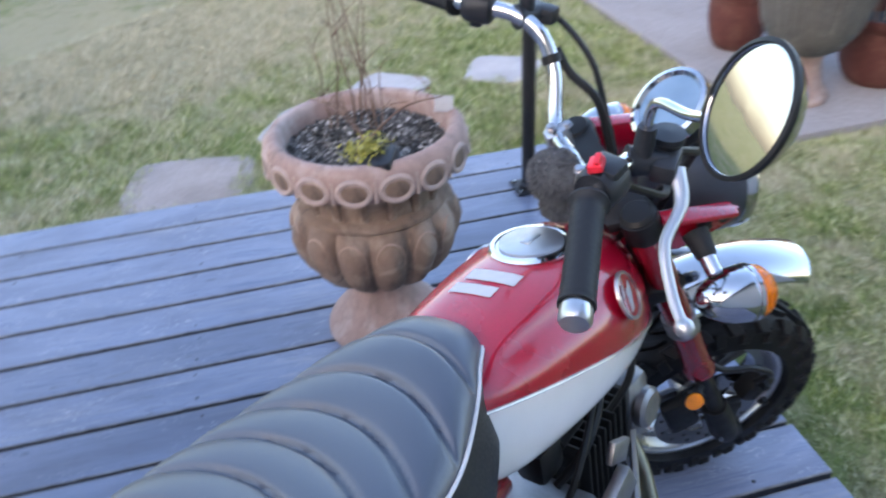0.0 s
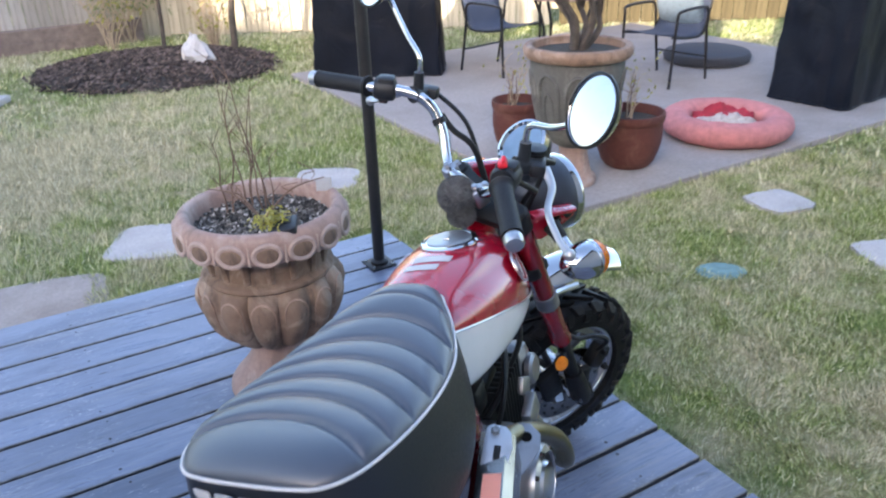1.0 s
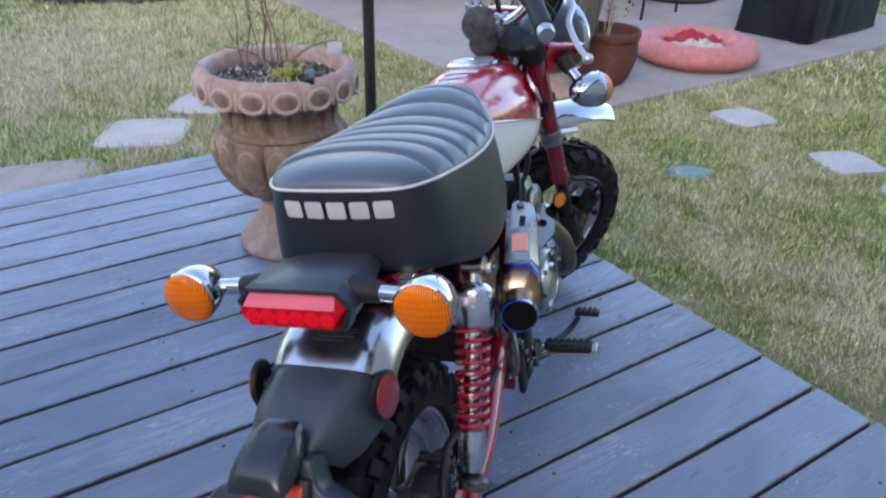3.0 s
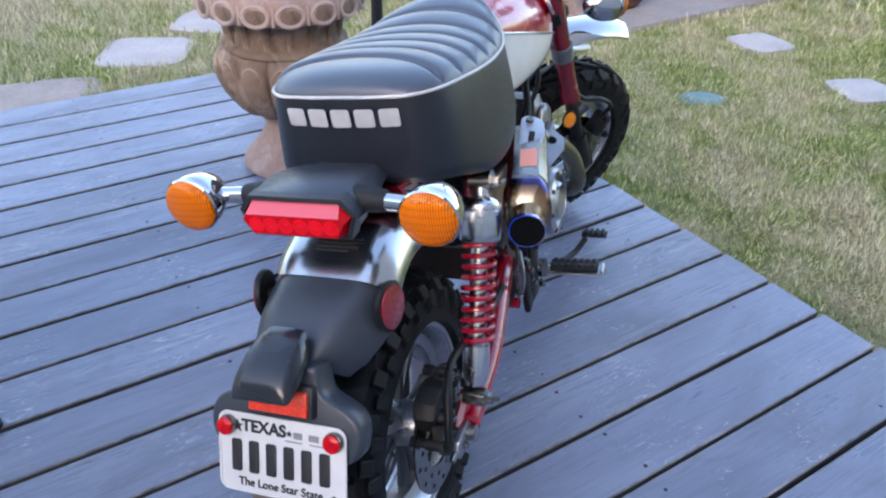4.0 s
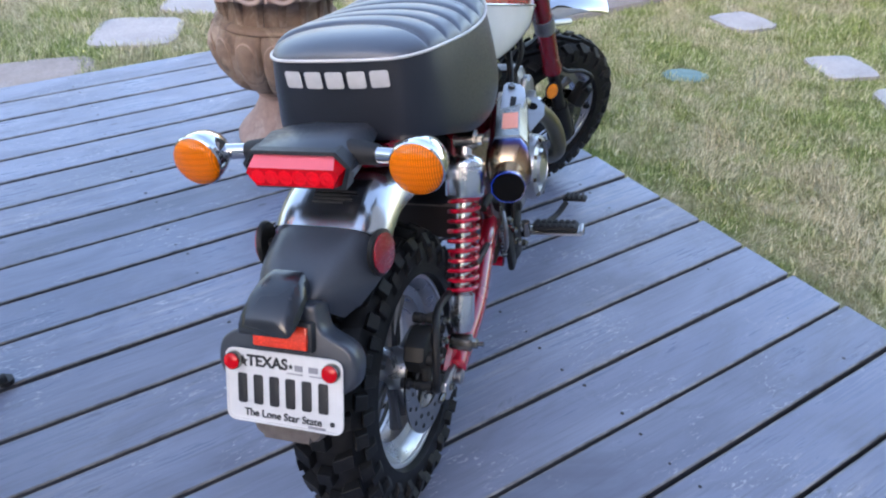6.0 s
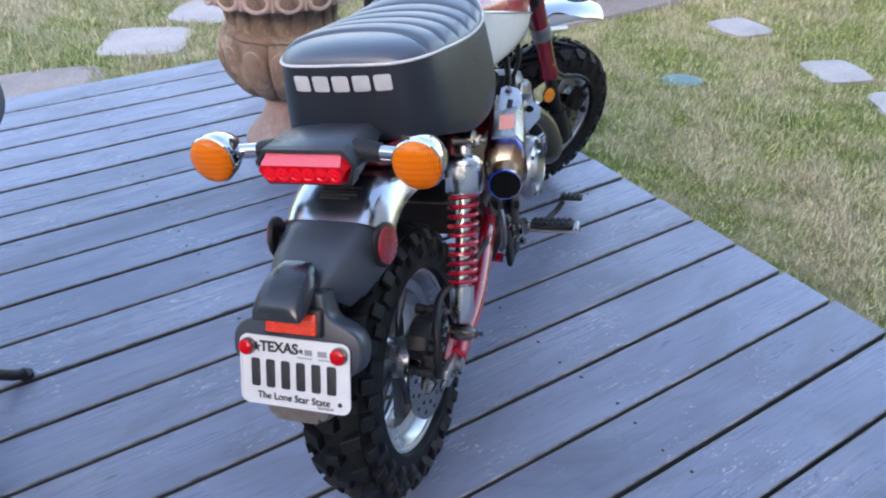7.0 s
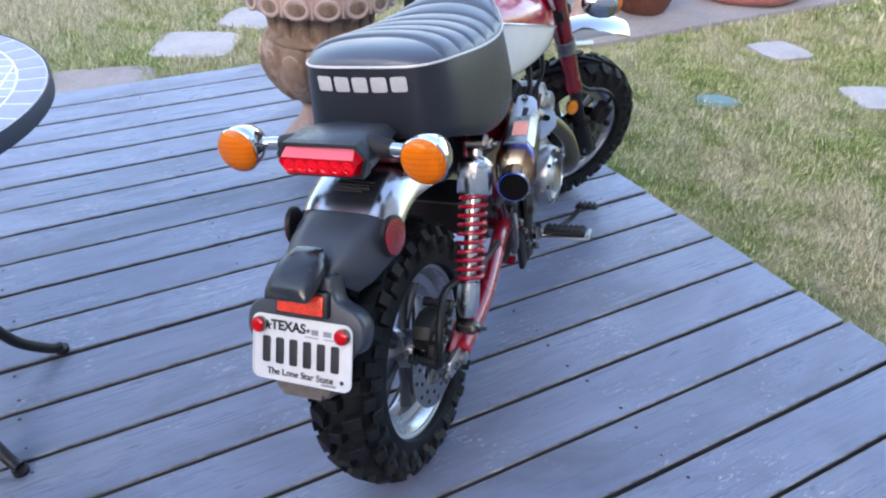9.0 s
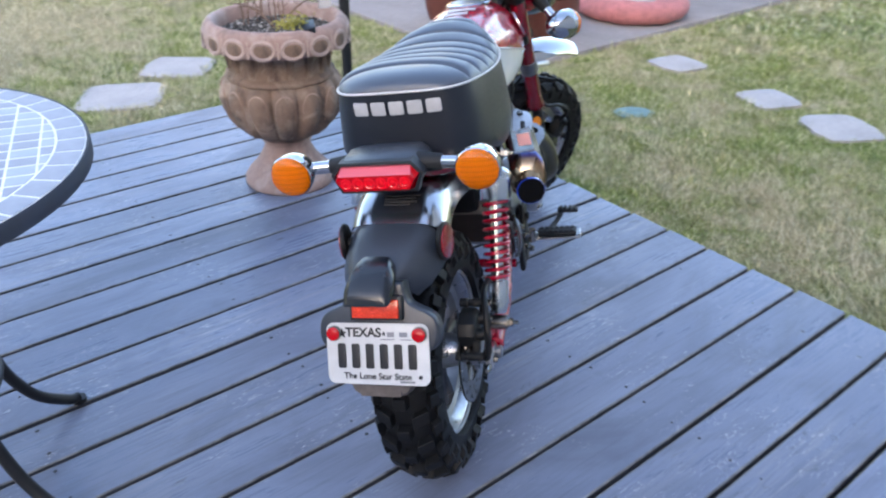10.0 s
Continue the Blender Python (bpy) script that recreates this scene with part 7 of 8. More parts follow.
    lathe(bm, [(0.0, -0.022), (0.03, -0.019), (0.047, -0.01), (0.0545, 0.0), (0.0558, 0.005), (0.0535, 0.0075), (0.0518, 0.006), (0.0518, 0.004)], mmr, n=48, caps=False)
    bmesh.ops.transform(bm, matrix=STEER, verts=bm.verts)
    mir = part("mirror", bm, chrome, bars, "round chrome mirror")
    bm = bmesh.new()
    lathe(bm, [(0.0535, 0.0035), (0.0562, 0.003), (0.0565, 0.0072), (0.0527, 0.0085), (0.0518, 0.0065)], mmr, n=48, caps=False)
    bmesh.ops.transform(bm, matrix=STEER, verts=bm.verts)
    part("mirror_rim", bm, engine_black, mir, "thin black rim")
    bm = bmesh.new()
    lathe(bm, [(0.0522, 0.0048), (0.04, 0.0056), (0.02, 0.0061), (0.0, 0.0063)], mmr, n=48)
    bmesh.ops.transform(bm, matrix=STEER, verts=bm.verts)
    part("mirror_glass", bm, mirror_glass, mir, "clear mirror glass")
# brake fluid reservoir
bm = bmesh.new()
pv = bar_at(1, 0.56)[0]
lathe(bm, [(0, 0), (0.016, 0), (0.0175, 0.02), (0.0195, 0.022), (0.0195, 0.029), (0, 0.031)], Matrix.Translation(pv + V((0.002, 0.036, -0.002))), n=24)
bmesh.ops.transform(bm, matrix=STEER, verts=bm.verts)
part("brake_reservoir", bm, black_plastic, bars, "black brake fluid reservoir")
# cables
bm = bmesh.new()
for pts, r in (([bar_at(-1, 0.62)[0] + V((0, 0.04, 0)), (-0.185, 0.875, 0.995), (-0.12, 0.905, 0.955), (-0.075, 0.92, 0.88), (-0.03, 0.93, 0.8)], 0.0048),
               ([bar_at(-1, 0.45)[0] + V((0, 0.012, 0)), (-0.11, 0.87, 0.945), (-0.075, 0.9, 0.915), (-0.05, 0.92, 0.84)], 0.0065),
               ([bar_at(1, 0.66)[0] + V((0, 0.01, -0.02)), (0.17, 0.87, 0.94), (0.11, 0.91, 0.9), (0.05, 0.92, 0.8), (0.04, 0.86, 0.68)], 0.005),
               ([bar_at(1, 0.58)[0] + V((0, 0.05, 0)), (0.14, 0.93, 0.97), (0.08, 0.97, 0.93), (0.06, 0.94, 0.8)], 0.0055)):
    tube(bm, curve(pts, 7), r, 8)
bmesh.ops.transform(bm, matrix=STEER, verts=bm.verts)
part("control_cable", bm, engine_black, bars, "black control cables")
for sx in (1, -1):
    bm = bmesh.new()
    p, d = bar_at(sx, 0.42)
    lathe(bm, [(0.011, -0.006), (0.0145, -0.006), (0.0145, 0.006), (0.011, 0.006)], along(p, p + d), n=16, caps=False)
    bmesh.ops.transform(bm, matrix=STEER, verts=bm.verts)
    part("cable_tie", bm, engine_black, bars)

# ---- garden urn on the deck ----
LOBES = 14


def make_garden_urn(x, y):
    urn = thing("garden_urn", pose(x, y, 0, 0, 0, 10), "weathered terracotta garden urn with a lobed bowl on the deck", "urn")
    n = 144
    bm = bmesh.new()
    lathe(bm, [(0.0, 0.0), (0.16, 0.0), (0.166, 0.008), (0.165, 0.022), (0.152, 0.042), (0.128, 0.068), (0.104, 0.098), (0.088, 0.128), (0.081, 0.15), (0.081, 0.158), (0.09, 0.164), (0.092, 0.174), (0.084, 0.182), (0.0, 0.184)], n=64)
    part("foot", bm, urn_rim_clay, urn, "dusty pink clay foot")
    bm = bmesh.new()
    loops = []
    prof = [(0.068, 0.18), (0.1, 0.186), (0.138, 0.204), (0.168, 0.23), (0.192, 0.264), (0.208, 0.304), (0.2155, 0.342), (0.213, 0.37), (0.2, 0.394), (0.182, 0.41)]

    def bowl_r(a, k, r, z):
        """The bowl's radius at angle a; k is the place along its profile."""
        amp = 0.025 * math.sin(math.pi * min(max((k - 0.3) / 9.2, 0), 1)) ** 0.6
        return r - amp + amp * 1.25 * abs(math.cos(a * LOBES / 2)) ** 0.6 + 0.003 * noise.noise((math.cos(a) * 6, math.sin(a) * 6, z * 20))

    for k, (r, z) in enumerate(prof):
        loops.append([V((bowl_r(a, k, r, z) * math.cos(a), bowl_r(a, k, r, z) * math.sin(a), z)) for a in (2 * math.pi * j / n for j in range(n))])
    rings(bm, loops)
    bowl = part("bowl", bm, urn_dark_clay, urn, "brown lobed clay bowl with pale bloom and dark stains")
    # a raised, chalky edge arches over the top of each lobe
    edge = bmesh.new()
    path = []
    for j in range(25):
        q = math.pi * (-0.22 + 1.44 * j / 24)
        a, z = math.pi / LOBES * 0.72 * max(min(math.cos(q), 1), -1), 0.342 + (0.045 * math.sin(q) if math.sin(q) > 0 else 0.13 * math.sin(q))
        k = next(i for i in range(len(prof) - 1) if z <= prof[i + 1][1])
        f = (z - prof[k][1]) / (prof[k + 1][1] - prof[k][1])
        r = bowl_r(a, k + f, prof[k][0] + (prof[k + 1][0] - prof[k][0]) * f, z) - 0.0005
        path.append(V((r * math.cos(a), r * math.sin(a), z)))
    tube(edge, path, [0.001 + 0.0026 * math.sin(math.pi * i / 24) for i in range(25)], 7)
    edge_me = mesh_of(edge, "lobe_edge")
    edge_me.materials.append(urn_clay)
    for i in range(LOBES):
        ob = new("lobe_edge", edge_me)
        ob.parent = bowl
        ob.matrix_basis = pose(0, 0, 0, 0, 0, 360 / LOBES * i)
    bm = bmesh.new()
    lathe(bm, [(0.16, 0.4), (0.186, 0.404), (0.192, 0.412), (0.19, 0.421), (0.178, 0.428), (0.168, 0.432), (0.166, 0.47), (0.172, 0.505), (0.186, 0.526), (0.17, 0.53)], n=72, caps=False)
    collar = part("collar", bm, urn_dark_clay, urn)
    rib = bmesh.new()
    loops = []
    for z, r, w, d in ((0.43, 0.166, 0.013, 0.01), (0.45, 0.167, 0.012, 0.013), (0.48, 0.17, 0.014, 0.015), (0.505, 0.176, 0.018, 0.016), (0.525, 0.186, 0.023, 0.012)):
        loops.append([V((r - 0.006, -w, z)), V((r + d * 0.6, -w * 0.8, z)), V((r + d, 0, z)), V((r + d * 0.6, w * 0.8, z)), V((r - 0.006, w, z))])
    rings(rib, loops)
    rib_me = mesh_of(rib, "rib")
    rib_me.materials.append(urn_dark_clay)
    for i in range(16):
        ob = new("rib", rib_me)
        ob.parent = collar
        ob.matrix_basis = pose(0, 0, 0, 0, 0, 360 / 16 * i)
    bm = bmesh.new()
    lathe(bm, [(0.165, 0.522), (0.2, 0.517), (0.222, 0.516), (0.237, 0.521), (0.244, 0.53), (0.2465, 0.55), (0.2455, 0.57), (0.24, 0.588), (0.231, 0.6), (0.22, 0.6055), (0.209, 0.603), (0.201, 0.594), (0.197, 0.57), (0.192, 0.535)], n=96, caps=False)
    rim = part("rim", bm, urn_rim_clay, urn, "rolled pinkish rim with moulded ovals")
    m = pose(0.2445, 0, 0.5515, 0, 86, 0)
    bm = bmesh.new()
    pts = [m @ V((0.0275 * math.cos(a), 0.0355 * math.sin(a), -0.0014 - 0.0026 * math.sin(a) ** 2)) for a in (2 * math.pi * j / 24 for j in range(24))]
    tube(bm, pts, 0.0075, 8, closed=True)
    turn = pose(0, 0, 0, 0, 0, 360 / 32)
    tube(bm, [turn @ m @ V((-0.026, 0, -0.001)), turn @ m @ V((0.026, 0, -0.001))], 0.0045, 6)
    oval = mesh_of(bm, "oval")
    oval.materials.append(urn_bloom_clay)
    bm = bmesh.new()
    bmesh.ops.create_uvsphere(bm, u_segments=16, v_segments=8, radius=1.0, matrix=m @ Matrix.Diagonal((0.022, 0.029, 0.004, 1)))
    boss = mesh_of(bm, "boss")
    boss.materials.append(urn_dark_clay)
    for i in range(16):
        ob = new("oval", oval)
        ob.parent = rim
        ob.matrix_basis = pose(0, 0, 0, 0, 0, 360 / 16 * i)
        ob = new("boss", boss)
        ob.parent = rim
        ob.matrix_basis = pose(0, 0, 0, 0, 0, 360 / 16 * i)
    bm = bmesh.new()
    loops = [[V((r * math.cos(a), r * math.sin(a), 0.548 + 0.006 * noise.noise((r * 30 * math.cos(a), r * 30 * math.sin(a), 0)))) for a in (2 * math.pi * j / 40 for j in range(40))] for r in (0.002, 0.06, 0.12, 0.17, 0.1965)]
    rings(bm, loops)
    part("soil", bm, dark_soil, urn)
    rng = random.Random(4)

    def place(rng):
        a, f = rng.uniform(0, 6.283), math.sqrt(rng.random()) * 0.192
        return V((math.cos(a) * f, math.sin(a) * f, 0.552 + rng.uniform(0, 0.006)))
    tagged(bits_object("gravel", *scatter_bits(2200, place, 0.0085, rng, 0.8), potting_gravel, urn), kind="stuff")
    return urn


URN = (-0.799, 1.233)
make_garden_urn(*URN)


def make_urn_plants():
    x, y = URN
    rng = random.Random(8)
    plant = thing("bare_plant", pose(x - 0.02, y + 0.03, 0.556), "dormant plant with thin bare brown stems in the urn", "plant")
    for i, (dx, dy, h, c) in enumerate(((-0.07, 0.05, 0.52, 3), (-0.11, 0.0, 0.4, 2), (0.02, 0.03, 0.24, 2), (0.0, 0.06, 0.5, 2))):
        bm = bmesh.new()
        stems(bm, (dx, dy, -0.01), h, c, rng, 0.003, 0.16, 4)
        part("stem", bm, twig_bark, plant)
    for k in range(3):
        bm = bmesh.new()
        p0 = V((0.02, -0.03, 0.0))
        e = p0 + V(((-0.17, 0.0, 0.08), (-0.15, 0.04, 0.06), (0.15, 0.12, 0.1))[k])
        tube(bm, curve([p0, p0.lerp(e, 0.5) + V((0, 0, 0.03)), e], 5), [0.004 - 0.00025 * i for i in range(11)], 6)
        for j in range(3):
            q = p0.lerp(e, 0.5 + 0.15 * j) + V((0, 0, 0.02))
            tube(bm, curve([q, q + V((rng.uniform(-0.03, 0.03), rng.uniform(-0.02, 0.03), 0.02)), q + V((rng.uniform(-0.06, 0.06), rng.uniform(-0.03, 0.05), 0.035))], 3), 0.0013, 4)
        part("branch", bm, twig_bark, plant)
    pot = thing("nursery_pot", pose(x + 0.145, y - 0.118, 0.57, 8, -10, 20) @ Matrix.Scale(0.95, 4), "small black plastic nursery pot with a yellow-green plant", "plant pot")
    bm = bmesh.new()
    prism(bm, rounded(0.08, 0.08, 0.012, 4), 0.045, pose(0, 0, 0.022), bevel=0.003)
    part("pot", bm, black_plastic, pot)
    verts, faces = [], []
    for _ in range(260):
        c = V((rng.gauss(-0.035, 0.026), rng.gauss(0.022, 0.022), 0.045 + abs(rng.gauss(0, 0.012))))
        mm_ = Euler((rng.uniform(-0.9, 0.9), rng.uniform(-0.9, 0.9), rng.uniform(0, 6.28))).to_matrix()
        s = rng.uniform(0.005, 0.011)
        b = len(verts)
        verts += [c + mm_ @ V(p) * s for p in ((-1, 0, 0), (0, -0.5, 0.3), (1, 0, 0.1), (0, 0.5, 0.3))]
        faces += [(b, b + 1, b + 2), (b, b + 2, b + 3)]
    tagged(bits_object("leaves", verts, faces, yellow_leaf, pot), kind="stuff")
    bm = bmesh.new()
    box(bm, (0.046, 0.0018, 0.04), pose(0, 0, 0.02, 0, 4, 0), 0.0006)
    tag_ob = part("plant_tag", bm, print_white)
    tag_ob.matrix_world = pose(x + 0.13, y + 0.15, 0.6, -14, 0, 30)
    tagged(tag_ob, "small blank white plant tag at the urn's rim", "plant tag")


make_urn_plants()


# ---- plush on the handlebar ----
def make_plush():
    rng = random.Random(6)
    verts, faces = [], []

    def fur(c, r, count, length):
        for _ in range(count):
            z = rng.uniform(-1, 1)
            a = rng.uniform(0, 6.283)
            s = math.sqrt(1 - z * z)
            d = V((s * math.cos(a), s * math.sin(a), z))
            side = d.cross(V((rng.uniform(-1, 1), rng.uniform(-1, 1), rng.uniform(-1, 1)))).normalized()
            p = c + V((d.x * r[0], d.y * r[1], d.z * r[2])) * 0.98
            e = p + (d + V((rng.uniform(-0.5, 0.5), rng.uniform(-0.5, 0.5), rng.uniform(-0.6, 0.2)))) * length
            b = len(verts)
            verts.extend([p - side * 0.0011, p + side * 0.0011, e])
            faces.append((b, b + 1, b + 2))
    bm = bmesh.new()
    for c, r in ((V((0, 0, 0.0)), (0.039, 0.036, 0.042)), (V((0.0, 0.004, -0.05)), (0.027, 0.027, 0.026))):
        bmesh.ops.create_uvsphere(bm, u_segments=24, v_segments=16, radius=1.0, matrix=Matrix.Translation(c) @ Matrix.Diagonal((*r, 1)))
        fur(c, r, 6500, 0.0052)
    ob = part("plush_toy", bm, plush_grey)
    m2 = bpy.data.meshes.new("fur")
    m2.from_pydata([tuple(v) for v in verts], [], faces)
    bm = bmesh.new()
    bm.from_mesh(ob.data)
    bm.from_mesh(m2)
    bm.to_mesh(ob.data)
    bm.free()
    bpy.data.meshes.remove(m2)
    ob.matrix_world = pose(-0.078, 0.80, 0.862, 0, -9, 0) @ Matrix.Diagonal((0.95, 0.95, 0.86, 1))
    return tagged(ob, "round grey furry plush between tank and handlebar", "plush toy")


make_plush()


# ---- round mosaic table on the deck ----
def make_mosaic_table(x, y):
    h, r = 0.72, 0.43
    table = thing("mosaic_table", pose(x, y, 0, 0, 0, 12), "round table with a slate mosaic top and black curved legs", "table")
    bm = bmesh.new()
    lathe(bm, [(0.0, h - 0.014), (r - 0.005, h - 0.014), (r - 0.0045, h - 0.002), (r - 0.002, h), (r, h - 0.003), (r, h - 0.031), (r - 0.006, h - 0.034), (r - 0.012, h - 0.03), (0.0, h - 0.03)], n=72)
    part("tabletop", bm, dark_slate, table, "dark slate table rim")
    bm = bmesh.new()
    lathe(bm, [(0.0, h - 0.0135), (r - 0.0055, h - 0.0135), (r - 0.0055, h - 0.001), (0.0, h - 0.001)], n=72)
    part("grout_bed", bm, grout, table, "pale grout between the tiles")

    def tile_mesh(poly, material):
        bm = bmesh.new()
        prism(bm, poly, 0.006, pose(0, 0, h - 0.0032), bevel=0.0008)
        me = mesh_of(bm, "tile", False)
        me.materials.append(material)
        return me

    ring_n = 44
    ro, ri = r - 0.0075, r - 0.053
    ao, ai = math.pi / ring_n - 0.0026 / ro, math.pi / ring_n - 0.0026 / ri
    ring = [(ri * math.cos(-ai), ri * math.sin(-ai)), (ro * math.cos(-ao), ro * math.sin(-ao)), (ro, 0), (ro * math.cos(ao), ro * math.sin(ao)), (ri * math.cos(ai), ri * math.sin(ai))]
    me = tile_mesh(ring, slate_tile)
    for i in range(ring_n):
        ob = new("tile", me)
        ob.parent = table
        ob.matrix_basis = pose(0, 0, 0, 0, 0, 360 / ring_n * i)
    # the inner field: rows of small tiles, cut to the circle at its edge
    rnd = random.Random(77)
    px, py, rc = 0.0465, 0.0375, ri - 0.005
    hx, hy = px / 2 - 0.0022, py / 2 - 0.003
    box = [(-hx, -hy), (hx, -hy), (hx, hy), (-hx, hy)]
    whole = [tile_mesh(box, pale_tile), tile_mesh(box, slate_tile)]
    turn = pose(0, 0, 0, 0, 0, 20)
    for i in range(-9, 10):
        for j in range(-11, 12):
            cx, cy = i * px, j * py
            if min(math.hypot(cx + x0, cy + y0) for x0, y0 in box) > rc - 0.004:
                continue
            pale = 0 if rnd.random() < 0.68 else 1
            me = whole[pale]
            if max(math.hypot(cx + x0, cy + y0) for x0, y0 in box) > rc:
                poly = box
                for q in range(48):
                    c, s = math.cos(2 * math.pi * q / 48), math.sin(2 * math.pi * q / 48)
                    d = [(cx + u) * c + (cy + v) * s - rc for u, v in poly]
                    cut = []
                    for n in range(len(poly)):
                        (u0, v0), (u1, v1), d0, d1 = poly[n - 1], poly[n], d[n - 1], d[n]
                        if d0 * d1 < 0:
                            w = d0 / (d0 - d1)
                            cut.append((u0 + (u1 - u0) * w, v0 + (v1 - v0) * w))
                        if d1 <= 0:
                            cut.append((u1, v1))
                    poly = cut
                    if len(poly) < 3:
                        break
                if len(poly) < 3 or abs(sum(poly[n - 1][0] * poly[n][1] - poly[n][0] * poly[n - 1][1] for n in range(len(poly)))) < 0.0002:
                    continue
                me = tile_mesh(poly, slate_tile if pale else pale_tile)
            ob = new("tile", me)
            ob.parent = table
            ob.matrix_basis = turn @ pose(cx, cy, 0)
    bm = bmesh.new()
    for ang in (54, -18, 126, 198, 270):
        leg = bmesh.new()
        c, s = math.cos(radians(ang)), math.sin(radians(ang))
        pts = [(0.33, h - 0.035), (0.30, h - 0.13), (0.22, 0.46), (0.17, 0.32), (0.175, 0.2), (0.22, 0.09), (0.285, 0.025), (0.312, 0.014)]
        tube(leg, curve([V((q * c, q * s, z)) for q, z in pts], 6), 0.0125, 10)
        lathe(leg, [(0.0, 0.001), (0.016, 0.001), (0.016, 0.012), (0.0, 0.014)], pose(0.312 * c, 0.312 * s, 0), n=14)
        part("leg", leg, black_metal, table)
    tube(bm, [V((0.165 * math.cos(a), 0.165 * math.sin(a), 0.25)) for a in (2 * math.pi * j / 40 for j in range(40))], 0.008, 8, closed=True)
    part("leg_ring", bm, black_metal, table)
    return table


make_mosaic_table(-1.0, -0.322)


# ---- patio things ----
PZ = GROUND + 0.036


def make_plant_pot(x, y, r, h, seed, label, material, rim=0.03):
    pot = thing("plant_pot", pose(x, y, PZ), label, "plant pot", "red clay pots on the patio")
    bm = bmesh.new()
    lathe(bm, [(0.0, 0.0), (r * 0.6, 0.0), (r * 0.66, 0.008), (r * 0.78, h * 0.12), (r * 0.89, h * 0.3), (r * 0.955, h * 0.5), (r * 0.96, h * 0.68), (r * 0.94, h - rim * 2), (r * 0.97, h - rim * 1.8), (r, h - rim * 1.2), (r, h - 0.006), (r * 0.985, h), (r * 0.93, h), (r * 0.91, h - 0.01), (r * 0.88, h - 0.06), (0.0, h - 0.06)], n=40)
    part("pot", bm, material, pot)
    bm = bmesh.new()
    lathe(bm, [(0.0, h - 0.058), (r * 0.6, h - 0.05), (r * 0.885, h - 0.056)], n=28, caps=False)
    part("soil", bm, dark_soil, pot)
    rng = random.Random(seed)
    for k in range(4):
        bm = bmesh.new()
        stems(bm, (rng.uniform(-0.06, 0.06), rng.uniform(-0.06, 0.06), h - 0.06), rng.uniform(0.22, 0.4), 2, rng, 0.005, 0.45, 5)
        part("stem", bm, pale_twig if k % 2 else twig_bark, pot)
    verts, faces = [], []
    for _ in range(60):
        c = V((rng.gauss(0, 0.08), rng.gauss(0, 0.08), h + rng.uniform(0.05, 0.35)))
        m = Euler((rng.uniform(-1, 1), rng.uniform(-1, 1), rng.uniform(0, 6.28))).to_matrix()
        b = len(verts)
        verts += [c + m @ V(p) * rng.uniform(0.012, 0.024) for p in ((-1, 0, 0), (0, -0.4, 0.1), (1, 0, 0), (0, 0.4, 0.1))]
        faces += [(b, b + 1, b + 2), (b, b + 2, b + 3)]
    tagged(bits_object("leaves", verts, faces, yellow_leaf, pot), kind="stuff")
    return pot


make_plant_pot(0.03, 4.07, 0.208, 0.335, 31, "red clay pot with a few dry stems, largest of its kind", pot_clay)
make_plant_pot(-0.71, 4.26, 0.165, 0.32, 32, "red clay pot with straggly bare stems on the patio", pot_clay)


